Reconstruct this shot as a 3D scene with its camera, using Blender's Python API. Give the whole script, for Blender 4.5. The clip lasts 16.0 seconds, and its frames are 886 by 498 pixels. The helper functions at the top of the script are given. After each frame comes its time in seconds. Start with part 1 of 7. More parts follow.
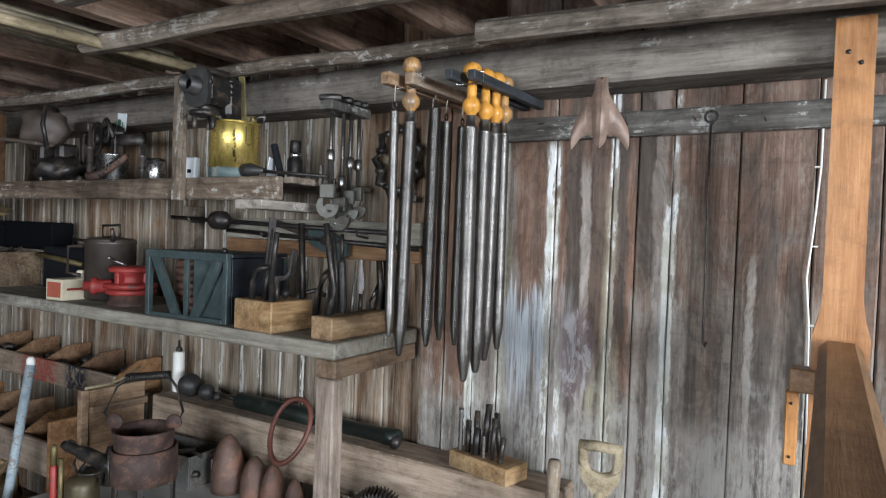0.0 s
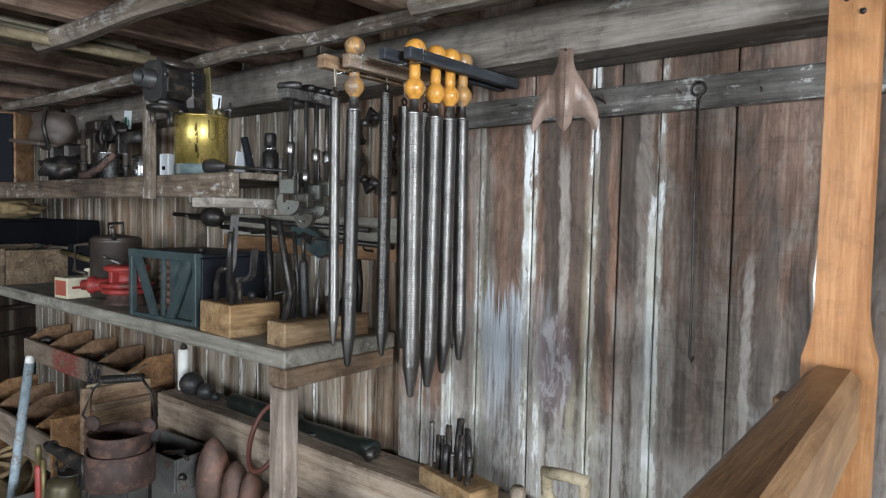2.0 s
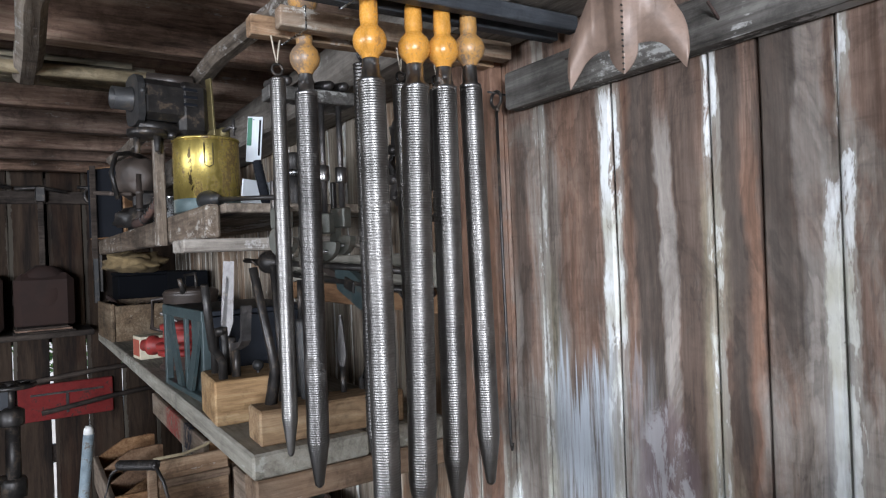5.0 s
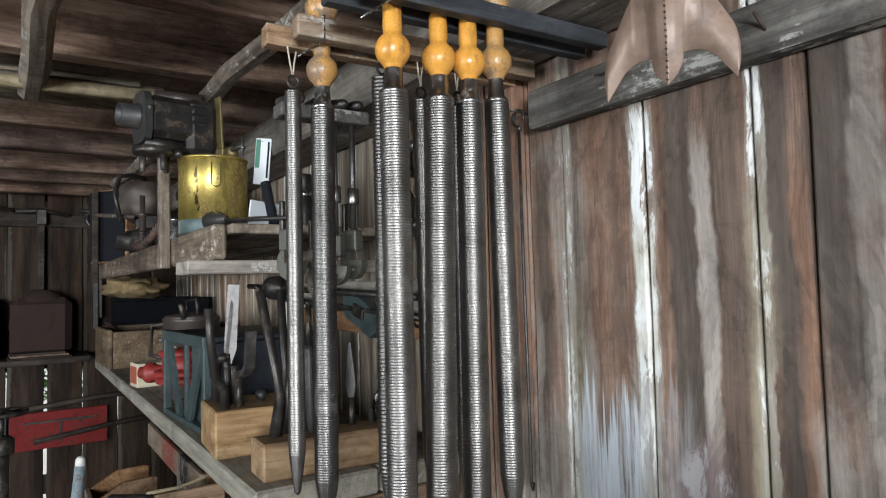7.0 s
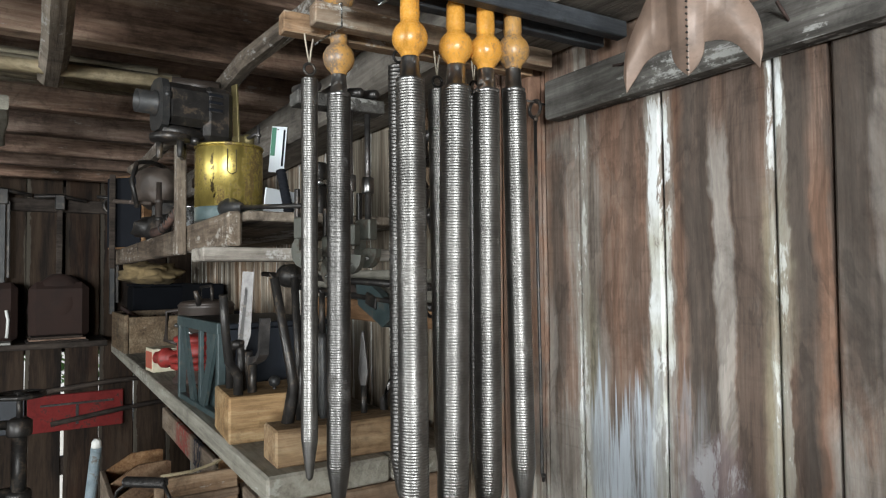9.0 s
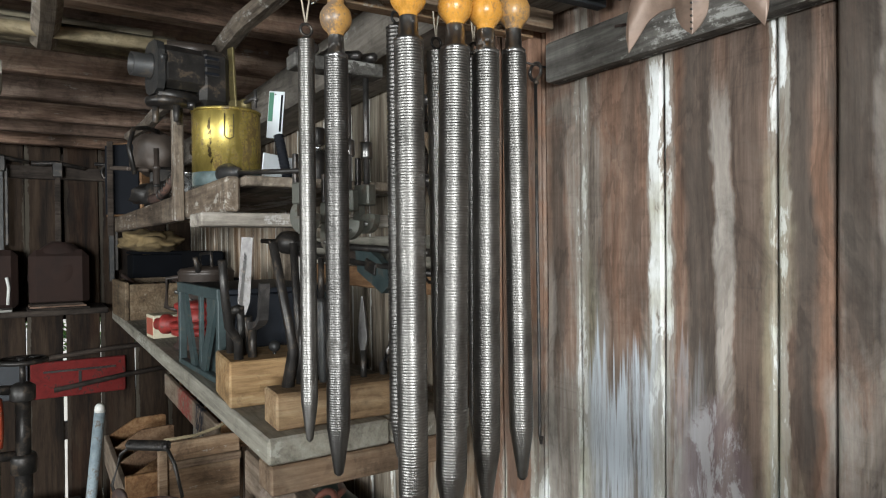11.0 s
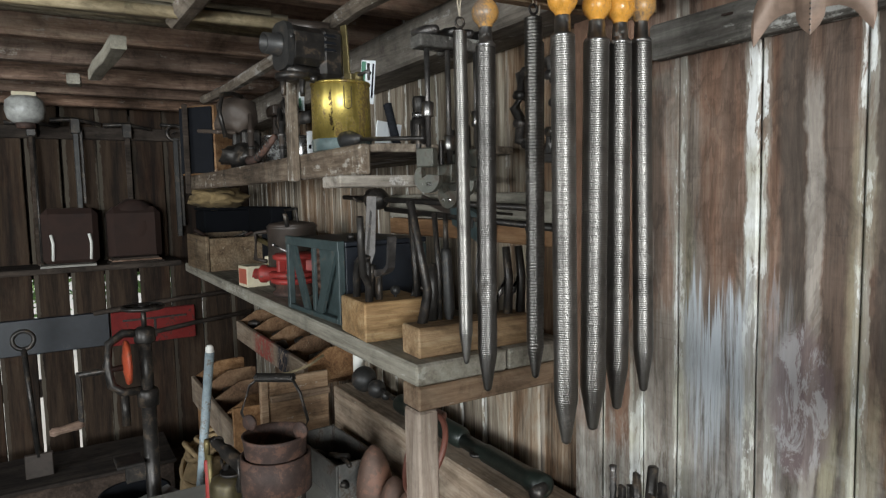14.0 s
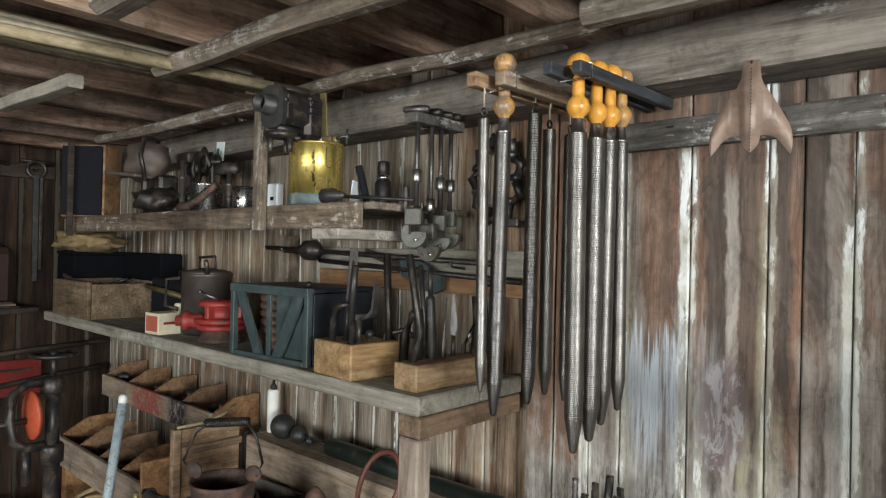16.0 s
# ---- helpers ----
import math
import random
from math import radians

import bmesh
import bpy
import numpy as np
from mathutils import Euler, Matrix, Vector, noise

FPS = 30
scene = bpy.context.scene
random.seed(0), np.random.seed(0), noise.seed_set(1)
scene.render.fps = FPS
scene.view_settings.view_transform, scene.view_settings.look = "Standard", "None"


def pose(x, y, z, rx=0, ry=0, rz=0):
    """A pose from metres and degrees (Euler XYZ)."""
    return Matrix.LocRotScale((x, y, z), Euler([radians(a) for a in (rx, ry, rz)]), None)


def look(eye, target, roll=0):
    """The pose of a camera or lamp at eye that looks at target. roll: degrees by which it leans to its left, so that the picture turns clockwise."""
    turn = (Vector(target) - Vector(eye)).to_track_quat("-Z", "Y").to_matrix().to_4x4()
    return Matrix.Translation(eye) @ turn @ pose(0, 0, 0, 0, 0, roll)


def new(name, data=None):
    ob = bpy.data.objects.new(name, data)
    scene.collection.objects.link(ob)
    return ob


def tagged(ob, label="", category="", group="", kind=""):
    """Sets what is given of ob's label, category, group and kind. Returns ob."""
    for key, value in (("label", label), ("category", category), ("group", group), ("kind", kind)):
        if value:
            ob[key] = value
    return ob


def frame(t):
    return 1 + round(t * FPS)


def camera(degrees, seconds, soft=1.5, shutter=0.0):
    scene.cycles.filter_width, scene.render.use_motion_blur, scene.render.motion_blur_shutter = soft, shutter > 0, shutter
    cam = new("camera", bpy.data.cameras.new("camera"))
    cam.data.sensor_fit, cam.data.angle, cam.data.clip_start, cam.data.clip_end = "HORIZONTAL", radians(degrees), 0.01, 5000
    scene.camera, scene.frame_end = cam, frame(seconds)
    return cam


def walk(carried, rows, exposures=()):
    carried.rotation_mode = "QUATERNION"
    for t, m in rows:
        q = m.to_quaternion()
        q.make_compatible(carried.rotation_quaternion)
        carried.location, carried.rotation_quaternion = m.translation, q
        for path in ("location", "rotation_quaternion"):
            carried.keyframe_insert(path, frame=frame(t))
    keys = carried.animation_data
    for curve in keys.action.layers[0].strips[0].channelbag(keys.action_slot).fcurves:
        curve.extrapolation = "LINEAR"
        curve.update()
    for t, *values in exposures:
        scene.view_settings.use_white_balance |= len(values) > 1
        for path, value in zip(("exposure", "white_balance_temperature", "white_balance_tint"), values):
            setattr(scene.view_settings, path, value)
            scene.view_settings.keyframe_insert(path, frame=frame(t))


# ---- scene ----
cam = camera(69.0, 16.0, soft=1.15, shutter=0.25)
METRES, EYE, TILT, LEAN, TURN = 2.2, 1.5, 0.0, 0.0, 30.9
ROWS = [
    (0.0, 0.0, 0.0, 0.0, 0.05, -1.34, -2.07),
    (0.5, 0.0027, 0.0083, -0.0037, -0.07, -3.51, -0.67),
    (1.0, 0.0207, 0.0123, 0.0021, 0.96, -3.85, 1.89),
    (1.5, 0.0833, 0.0409, 0.0096, 3.82, -3.33, -0.18),
    (2.0, 0.1556, 0.0946, 0.0182, 7.89, -2.81, -1.2),
    (2.5, 0.1828, 0.1545, 0.0087, 11.51, -2.24, -1.53),
    (3.0, 0.1959, 0.2315, 0.014, 14.16, -1.72, -1.48),
    (3.5, 0.2082, 0.2818, 0.0103, 15.78, -1.44, 0.39),
    (4.0, 0.2463, 0.3396, 0.0112, 18.73, -0.23, -2.22),
    (4.5, 0.2718, 0.396, 0.0194, 22.11, -0.03, -0.84),
    (5.0, 0.247, 0.4179, 0.0167, 25.72, 0.17, 2.26),
    (7.5, 0.2213, 0.4377, 0.0112, 25.76, 3.38, 1.31),
    (8.0, 0.2209, 0.4367, 0.0113, 26.05, 3.18, 0.8),
    (8.5, 0.2211, 0.4371, 0.0106, 26.42, 2.79, 0.96),
    (9.0, 0.2204, 0.4374, 0.0104, 26.88, 2.22, 0.59),
    (11.5, 0.2196, 0.4397, 0.0059, 26.72, -0.99, 0.37),
    (12.0, 0.2184, 0.4399, 0.0051, 26.68, -1.2, 0.1),
    (12.5, 0.2188, 0.4398, 0.0043, 26.78, -1.39, 0.45),
    (13.0, 0.2118, 0.4421, 0.002, 27.14, -4.24, 0.13),
    (13.5, 0.2048, 0.3997, 0.0159, 28.61, -6.2, 1.21),
    (14.0, 0.1734, 0.3076, 0.0151, 27.82, -4.84, 1.22),
    (14.5, 0.1663, 0.2288, 0.0048, 23.14, -2.54, 0.64),
    (15.0, 0.1496, 0.1972, 0.0078, 16.48, -2.6, 1.47),
    (15.5, 0.0802, 0.1698, 0.0087, 12.23, -0.61, 0.76),
    (16.0, 0.0226, 0.1443, 0.0119, 11.1, 0.29, -1.28),
]
walk(cam, [(t, pose(0, 0, EYE, TILT, LEAN, TURN) @ pose(METRES * x, METRES * y, METRES * z, 90 + pitch, roll, yaw)) for t, x, y, z, yaw, pitch, roll in ROWS],
     exposures=((0.0, 0.36, 6050, 13), (1.5, 0.32, 6000, 11), (3.0, 0.42, 5980, 15), (4.0, 0.47, 5950, 16), (5.2, 0.46, 5950, 16), (7.5, 0.46, 6300, 11), (9.2, 0.46, 6350, 10), (13.0, 0.40, 6450, 10), (14.2, 0.14, 6450, 10), (16.0, 0.38, 6600, 10)))

# ---------------------------------------------------------------- light
world = bpy.data.worlds.new("world")
scene.world = world
world.use_nodes = True
wn = world.node_tree
sky = wn.nodes.new("ShaderNodeTexSky")
sky.sky_type, sky.sun_disc = "NISHITA", False
sky.sun_elevation, sky.sun_rotation = radians(42), radians(5)
wn.nodes["Background"].inputs["Strength"].default_value = 0.12
wn.links.new(sky.outputs["Color"], wn.nodes["Background"].inputs["Color"])
sun_data = bpy.data.lights.new("sun", "SUN")
sun_data.energy, sun_data.angle, sun_data.color = 4.0, radians(1), (1.0, 0.95, 0.88)
sun = new("sun", sun_data)
sun.matrix_world = look((-3, 9, 9), (-4, 0, 0))


def area(name, eye, target, sx, sy, watts, color):
    d = bpy.data.lights.new(name, "AREA")
    d.shape, d.size, d.size_y, d.energy, d.color = "RECTANGLE", sx, sy, watts, color
    o = new(name, d)
    o.matrix_world = look(eye, target)
    return o


# daylight through the window opening in the east wall and the wide opening behind the camera
area("window_daylight", (4.58, -1.35, 1.62), (0, -0.2, 1.35), 1.9, 1.15, 430, (0.935, 0.985, 0.99))
area("opening_daylight", (-0.2, -3.18, 1.55), (-0.6, 0, 1.3), 2.9, 1.3, 140, (0.935, 0.985, 0.99))


# ---------------------------------------------------------------- materials
def mat_new(name):
    m = bpy.data.materials.new(name)
    m.use_nodes = True
    nt = m.node_tree
    return m, nt, nt.nodes["Principled BSDF"]


def math_node(nt, op, a, b=None, clamp=False):
    n = nt.nodes.new("ShaderNodeMath")
    n.operation, n.use_clamp = op, clamp
    for i, v in enumerate((a, b)):
        if v is None:
            continue
        if isinstance(v, (int, float)):
            n.inputs[i].default_value = v
        else:
            nt.links.new(v, n.inputs[i])
    return n.outputs[0]


def mix(nt, fac, a, b, blend="MIX"):
    n = nt.nodes.new("ShaderNodeMix")
    n.data_type, n.blend_type = "RGBA", blend
    for sock, v in ((n.inputs[0], fac), (n.inputs[6], a), (n.inputs[7], b)):
        if isinstance(v, (int, float)):
            sock.default_value = v
        elif isinstance(v, tuple):
            sock.default_value = (*v[:3], 1)
        else:
            nt.links.new(v, sock)
    return n.outputs[2]


def ramp(nt, fac, stops):
    n = nt.nodes.new("ShaderNodeValToRGB")
    els = n.color_ramp.elements
    while len(els) < len(stops):
        els.new(0.5)
    for e, (p, c) in zip(els, stops):
        e.position = p
        e.color = (*c, 1) if isinstance(c, tuple) else (c, c, c, 1)
    nt.links.new(fac, n.inputs[0])
    return n.outputs[0]


def tex_noise(nt, vec, scale, detail=4, rough=0.6, dist=0.0):
    n = nt.nodes.new("ShaderNodeTexNoise")
    n.inputs["Scale"].default_value, n.inputs["Detail"].default_value = scale, detail
    n.inputs["Roughness"].default_value, n.inputs["Distortion"].default_value = rough, dist
    nt.links.new(vec, n.inputs["Vector"])
    return n.outputs["Fac"]


def coords(nt, scale, world_space=False, random_shift=True):
    """Object (or world) position, stretched, and shifted at random from object to object."""
    if world_space:
        src = nt.nodes.new("ShaderNodeNewGeometry").outputs["Position"]
    else:
        src = nt.nodes.new("ShaderNodeTexCoord").outputs["Object"]
    if random_shift:
        r = nt.nodes.new("ShaderNodeObjectInfo").outputs["Random"]
        add = nt.nodes.new("ShaderNodeVectorMath")
        add.operation = "ADD"
        nt.links.new(src, add.inputs[0])
        comb = nt.nodes.new("ShaderNodeCombineXYZ")
        k = math_node(nt, "MULTIPLY", r, 37.0)
        nt.links.new(k, comb.inputs[0])
        nt.links.new(k, comb.inputs[2])
        nt.links.new(comb.outputs[0], add.inputs[1])
        src = add.outputs[0]
    mp = nt.nodes.new("ShaderNodeMapping")
    mp.inputs["Scale"].default_value = scale
    nt.links.new(src, mp.inputs["Vector"])
    return mp.outputs[0]


def bump(nt, bsdf, height, strength, dist=0.01):
    b = nt.nodes.new("ShaderNodeBump")
    b.inputs["Strength"].default_value, b.inputs["Distance"].default_value = strength, dist
    nt.links.new(height, b.inputs["Height"])
    nt.links.new(b.outputs[0], bsdf.inputs["Normal"])


def wood(name, dark, mid, light, axis="z", rough=0.75, wear=0.0, wear_color=(0.45, 0.43, 0.4), world_space=False, grain=0.4, vary=0.35, dirty=0.8):
    """Timber with grain along one axis; wear adds pale weathered or painted patches."""
    m, nt, b = mat_new(name)
    k = {"x": (1.2, 14, 14), "y": (14, 1.2, 14), "z": (14, 14, 1.2)}[axis]
    f = tex_noise(nt, coords(nt, tuple(v * 7 for v in k), world_space), 1.0, 5, 0.7, 0.3)
    g = tex_noise(nt, coords(nt, tuple(v * 0.7 for v in k), world_space), 1.0, 6, 0.65, 1.6)
    h = tex_noise(nt, coords(nt, (4, 4, 4), world_space), 1.0, 6, 0.7, 0.6)
    d = tex_noise(nt, coords(nt, (17, 17, 17), world_space), 1.0, 6, 0.75, 0.3)
    s = math_node(nt, "ADD", math_node(nt, "MULTIPLY", f, grain), math_node(nt, "MULTIPLY", g, 1 - grain))
    s = math_node(nt, "ADD", math_node(nt, "MULTIPLY", math_node(nt, "SUBTRACT", s, 0.5), 1.9), 0.5)
    col = ramp(nt, s, [(0.22, dark), (0.5, mid), (0.78, light)])
    rnd = nt.nodes.new("ShaderNodeObjectInfo").outputs["Random"]
    hv = nt.nodes.new("ShaderNodeHueSaturation")
    nt.links.new(math_node(nt, "ADD", math_node(nt, "MULTIPLY", rnd, vary), 1 - vary / 2), hv.inputs["Value"])
    nt.links.new(math_node(nt, "ADD", math_node(nt, "MULTIPLY", rnd, 0.2), 0.95), hv.inputs["Saturation"])
    nt.links.new(col, hv.inputs["Color"])
    col = hv.outputs[0]
    col = mix(nt, dirty, col, ramp(nt, h, [(0.36, 0.32), (0.5, 0.85), (0.66, 1.15)]), "MULTIPLY")
    col = mix(nt, dirty * 0.8, col, ramp(nt, d, [(0.34, 0.4), (0.48, 1.0)]), "MULTIPLY")
    if wear > 0:
        w = math_node(nt, "ADD", math_node(nt, "MULTIPLY", tex_noise(nt, coords(nt, tuple(v * 1.1 for v in k), world_space), 1.0, 6, 0.75, 0.8), 0.55), math_node(nt, "MULTIPLY", d, 0.45))
        wm = ramp(nt, w, [(0.62 - wear * 0.2, 0.0), (0.655 - wear * 0.2, 1.0)])
        col = mix(nt, math_node(nt, "MULTIPLY", wm, 0.7), col, wear_color)
    nt.links.new(col, b.inputs["Base Color"])
    b.inputs["Roughness"].default_value = rough
    b.inputs["Specular IOR Level"].default_value = 0.3
    bump(nt, b, math_node(nt, "ADD", s, math_node(nt, "MULTIPLY", d, 0.6)), 0.6, 0.004)
    return m


def metal(name, color, rough=0.4, metallic=1.0, rust=0.0, rust_color=(0.12, 0.055, 0.03), scale=18, tall=1.0):
    m, nt, b = mat_new(name)
    v = coords(nt, (scale, scale, scale * tall))
    a = tex_noise(nt, v, 1.0, 6, 0.65, 0.4)
    c = tex_noise(nt, coords(nt, (scale * 7,) * 3), 1.0, 3, 0.6)
    base = mix(nt, 0.6, color, ramp(nt, a, [(0.32, 0.3), (0.5, 0.85), (0.68, 1.25)]), "MULTIPLY")
    mask = ramp(nt, math_node(nt, "ADD", math_node(nt, "MULTIPLY", a, 0.7), math_node(nt, "MULTIPLY", c, 0.3)), [(0.62 - rust * 0.3, 0.0), (0.7 - rust * 0.3, 1.0)]) if rust > 0 else None
    if mask is not None:
        base = mix(nt, mask, base, rust_color)
        nt.links.new(math_node(nt, "MULTIPLY", math_node(nt, "SUBTRACT", 1.0, mask), metallic), b.inputs["Metallic"])
    else:
        b.inputs["Metallic"].default_value = metallic
    nt.links.new(base, b.inputs["Base Color"])
    nt.links.new(math_node(nt, "ADD", math_node(nt, "MULTIPLY", c, 0.25), rough - 0.1), b.inputs["Roughness"])
    bump(nt, b, c, 0.15, 0.002)
    return m


def plain(name, color, rough=0.6, scale=12, vary=0.5, bumpy=0.2):
    m, nt, b = mat_new(name)
    a = tex_noise(nt, coords(nt, (scale,) * 3), 1.0, 6, 0.65, 0.3)
    base = mix(nt, vary, color, ramp(nt, a, [(0.3, 0.35), (0.62, 1.1)]), "MULTIPLY")
    nt.links.new(base, b.inputs["Base Color"])
    b.inputs["Roughness"].default_value = rough
    bump(nt, b, a, bumpy, 0.004)
    return m


def smooth(nt, v, a, b):
    """Smooth step of v: 0 at a, 1 at b."""
    n = nt.nodes.new("ShaderNodeMapRange")
    n.interpolation_type = "SMOOTHSTEP"
    nt.links.new(v, n.inputs["Value"])
    n.inputs["From Min"].default_value, n.inputs["From Max"].default_value = a, b
    return n.outputs[0]


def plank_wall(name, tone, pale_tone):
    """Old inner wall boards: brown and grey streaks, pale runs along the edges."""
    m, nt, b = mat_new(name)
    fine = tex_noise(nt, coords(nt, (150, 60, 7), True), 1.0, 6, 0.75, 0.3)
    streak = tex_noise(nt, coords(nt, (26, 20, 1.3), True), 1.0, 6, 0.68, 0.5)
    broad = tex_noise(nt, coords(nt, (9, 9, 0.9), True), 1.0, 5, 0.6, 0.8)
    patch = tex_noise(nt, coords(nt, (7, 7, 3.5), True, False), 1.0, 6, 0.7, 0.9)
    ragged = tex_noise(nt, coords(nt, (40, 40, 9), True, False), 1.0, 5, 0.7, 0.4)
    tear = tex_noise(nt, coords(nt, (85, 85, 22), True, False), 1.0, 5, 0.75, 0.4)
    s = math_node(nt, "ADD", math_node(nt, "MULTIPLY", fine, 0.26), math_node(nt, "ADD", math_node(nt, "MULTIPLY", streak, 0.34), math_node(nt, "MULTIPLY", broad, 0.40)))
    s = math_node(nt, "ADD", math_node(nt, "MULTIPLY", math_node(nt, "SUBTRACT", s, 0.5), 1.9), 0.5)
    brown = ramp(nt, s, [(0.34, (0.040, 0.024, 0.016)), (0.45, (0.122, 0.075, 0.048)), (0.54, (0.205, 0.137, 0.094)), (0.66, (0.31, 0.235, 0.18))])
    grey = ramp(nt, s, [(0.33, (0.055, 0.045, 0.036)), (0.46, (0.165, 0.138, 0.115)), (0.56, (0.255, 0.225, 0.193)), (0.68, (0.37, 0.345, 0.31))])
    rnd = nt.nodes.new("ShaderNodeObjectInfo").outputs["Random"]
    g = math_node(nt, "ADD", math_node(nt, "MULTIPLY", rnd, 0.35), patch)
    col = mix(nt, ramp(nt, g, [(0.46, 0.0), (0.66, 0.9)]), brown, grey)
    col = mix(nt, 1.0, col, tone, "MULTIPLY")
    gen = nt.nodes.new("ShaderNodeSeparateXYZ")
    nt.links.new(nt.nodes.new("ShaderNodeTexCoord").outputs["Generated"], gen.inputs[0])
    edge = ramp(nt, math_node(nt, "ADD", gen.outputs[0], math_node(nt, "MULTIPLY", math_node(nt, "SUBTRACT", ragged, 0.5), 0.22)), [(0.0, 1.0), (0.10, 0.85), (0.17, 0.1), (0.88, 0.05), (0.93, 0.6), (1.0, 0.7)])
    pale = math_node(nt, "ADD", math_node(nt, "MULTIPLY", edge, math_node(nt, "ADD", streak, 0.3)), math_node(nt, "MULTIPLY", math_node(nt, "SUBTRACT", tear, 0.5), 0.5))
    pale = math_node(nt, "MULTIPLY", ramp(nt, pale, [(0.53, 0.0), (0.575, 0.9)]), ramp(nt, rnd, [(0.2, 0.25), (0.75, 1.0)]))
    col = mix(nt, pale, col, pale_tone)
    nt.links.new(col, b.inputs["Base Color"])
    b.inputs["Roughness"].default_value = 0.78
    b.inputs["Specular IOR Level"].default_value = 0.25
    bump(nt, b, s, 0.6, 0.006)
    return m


# stains on the north wall: place across, half width, lower end, upper end, strength
DARK_RUNS = [(-0.667, 0.036, 0.95, 2.0, 0.85), (-0.592, 0.034, 1.0, 2.0, 0.6), (-0.518, 0.026, 1.2, 2.0, 0.9), (-0.452, 0.040, 1.38, 2.0, 0.9), (-0.79, 0.022, 1.4, 2.0, 0.45), (-0.965, 0.026, 1.3, 1.72, 0.7),
             (-0.44, 0.012, 0.6, 1.3, 0.6), (-0.135, 0.030, 0.6, 1.62, 0.75), (-0.071, 0.022, 0.6, 1.46, 0.85), (-0.25, 0.026, 1.02, 1.28, 0.5), (-0.62, 0.012, 0.6, 1.1, 0.7), (-0.17, 0.02, 1.5, 2.0, 0.4), (-1.07, 0.02, 0.6, 2.0, 0.4), (-0.325, 0.006, 0.9, 1.6, 0.5), (0.06, 0.03, 0.6, 2.0, 0.7)]
PALE_RUNS = [(-0.630, 0.018, 0.6, 1.72, 0.8), (-0.478, 0.028, 0.6, 1.34, 0.85), (-0.413, 0.026, 0.6, 2.0, 0.55), (-0.172, 0.012, 0.6, 1.46, 0.85), (-0.30, 0.05, 0.5, 0.98, 0.7), (-0.985, 0.016, 0.7, 1.48, 0.5), (-0.69, 0.024, 0.5, 1.0, 0.8), (-0.10, 0.016, 0.6, 1.1, 0.6), (-0.86, 0.022, 0.5, 1.45, 0.5), (-0.24, 0.02, 0.5, 0.9, 0.6)]
LIME_RUNS = [(-0.904, 0.022, 0.5, 2.0, 0.8), (-0.736, 0.030, 1.18, 1.80, 1.0), (-0.742, 0.020, 0.5, 1.25, 0.8), (-0.549, 0.019, 0.5, 2.0, 0.85), (-0.386, 0.026, 0.5, 1.62, 1.0), (-0.376, 0.014, 1.5, 2.0, 0.9), (-0.040, 0.018, 0.5, 1.2, 0.8), (-1.002, 0.012, 0.7, 1.15, 0.9), (-0.70, 0.016, 0.5, 1.2, 0.8), (-1.09, 0.012, 0.7, 1.1, 0.8)]
OCHRE_RUNS = [(-0.552, 0.030, 0.5, 1.62, 0.6), (-0.885, 0.024, 0.5, 1.5, 0.35), (-0.595, 0.022, 0.94, 1.14, 0.6), (-0.53, 0.022, 0.5, 1.2, 0.5)]
RUST_RUNS = [(-0.494, 0.015, 1.05, 1.66, 0.75), (-0.815, 0.055, 1.3, 2.0, 0.5), (-0.70, 0.012, 1.2, 2.0, 0.4), (-0.27, 0.03, 0.9, 1.25, 0.3), (-1.05, 0.055, 0.95, 2.05, 0.85), (-1.14, 0.055, 0.98, 2.05, 0.85)]


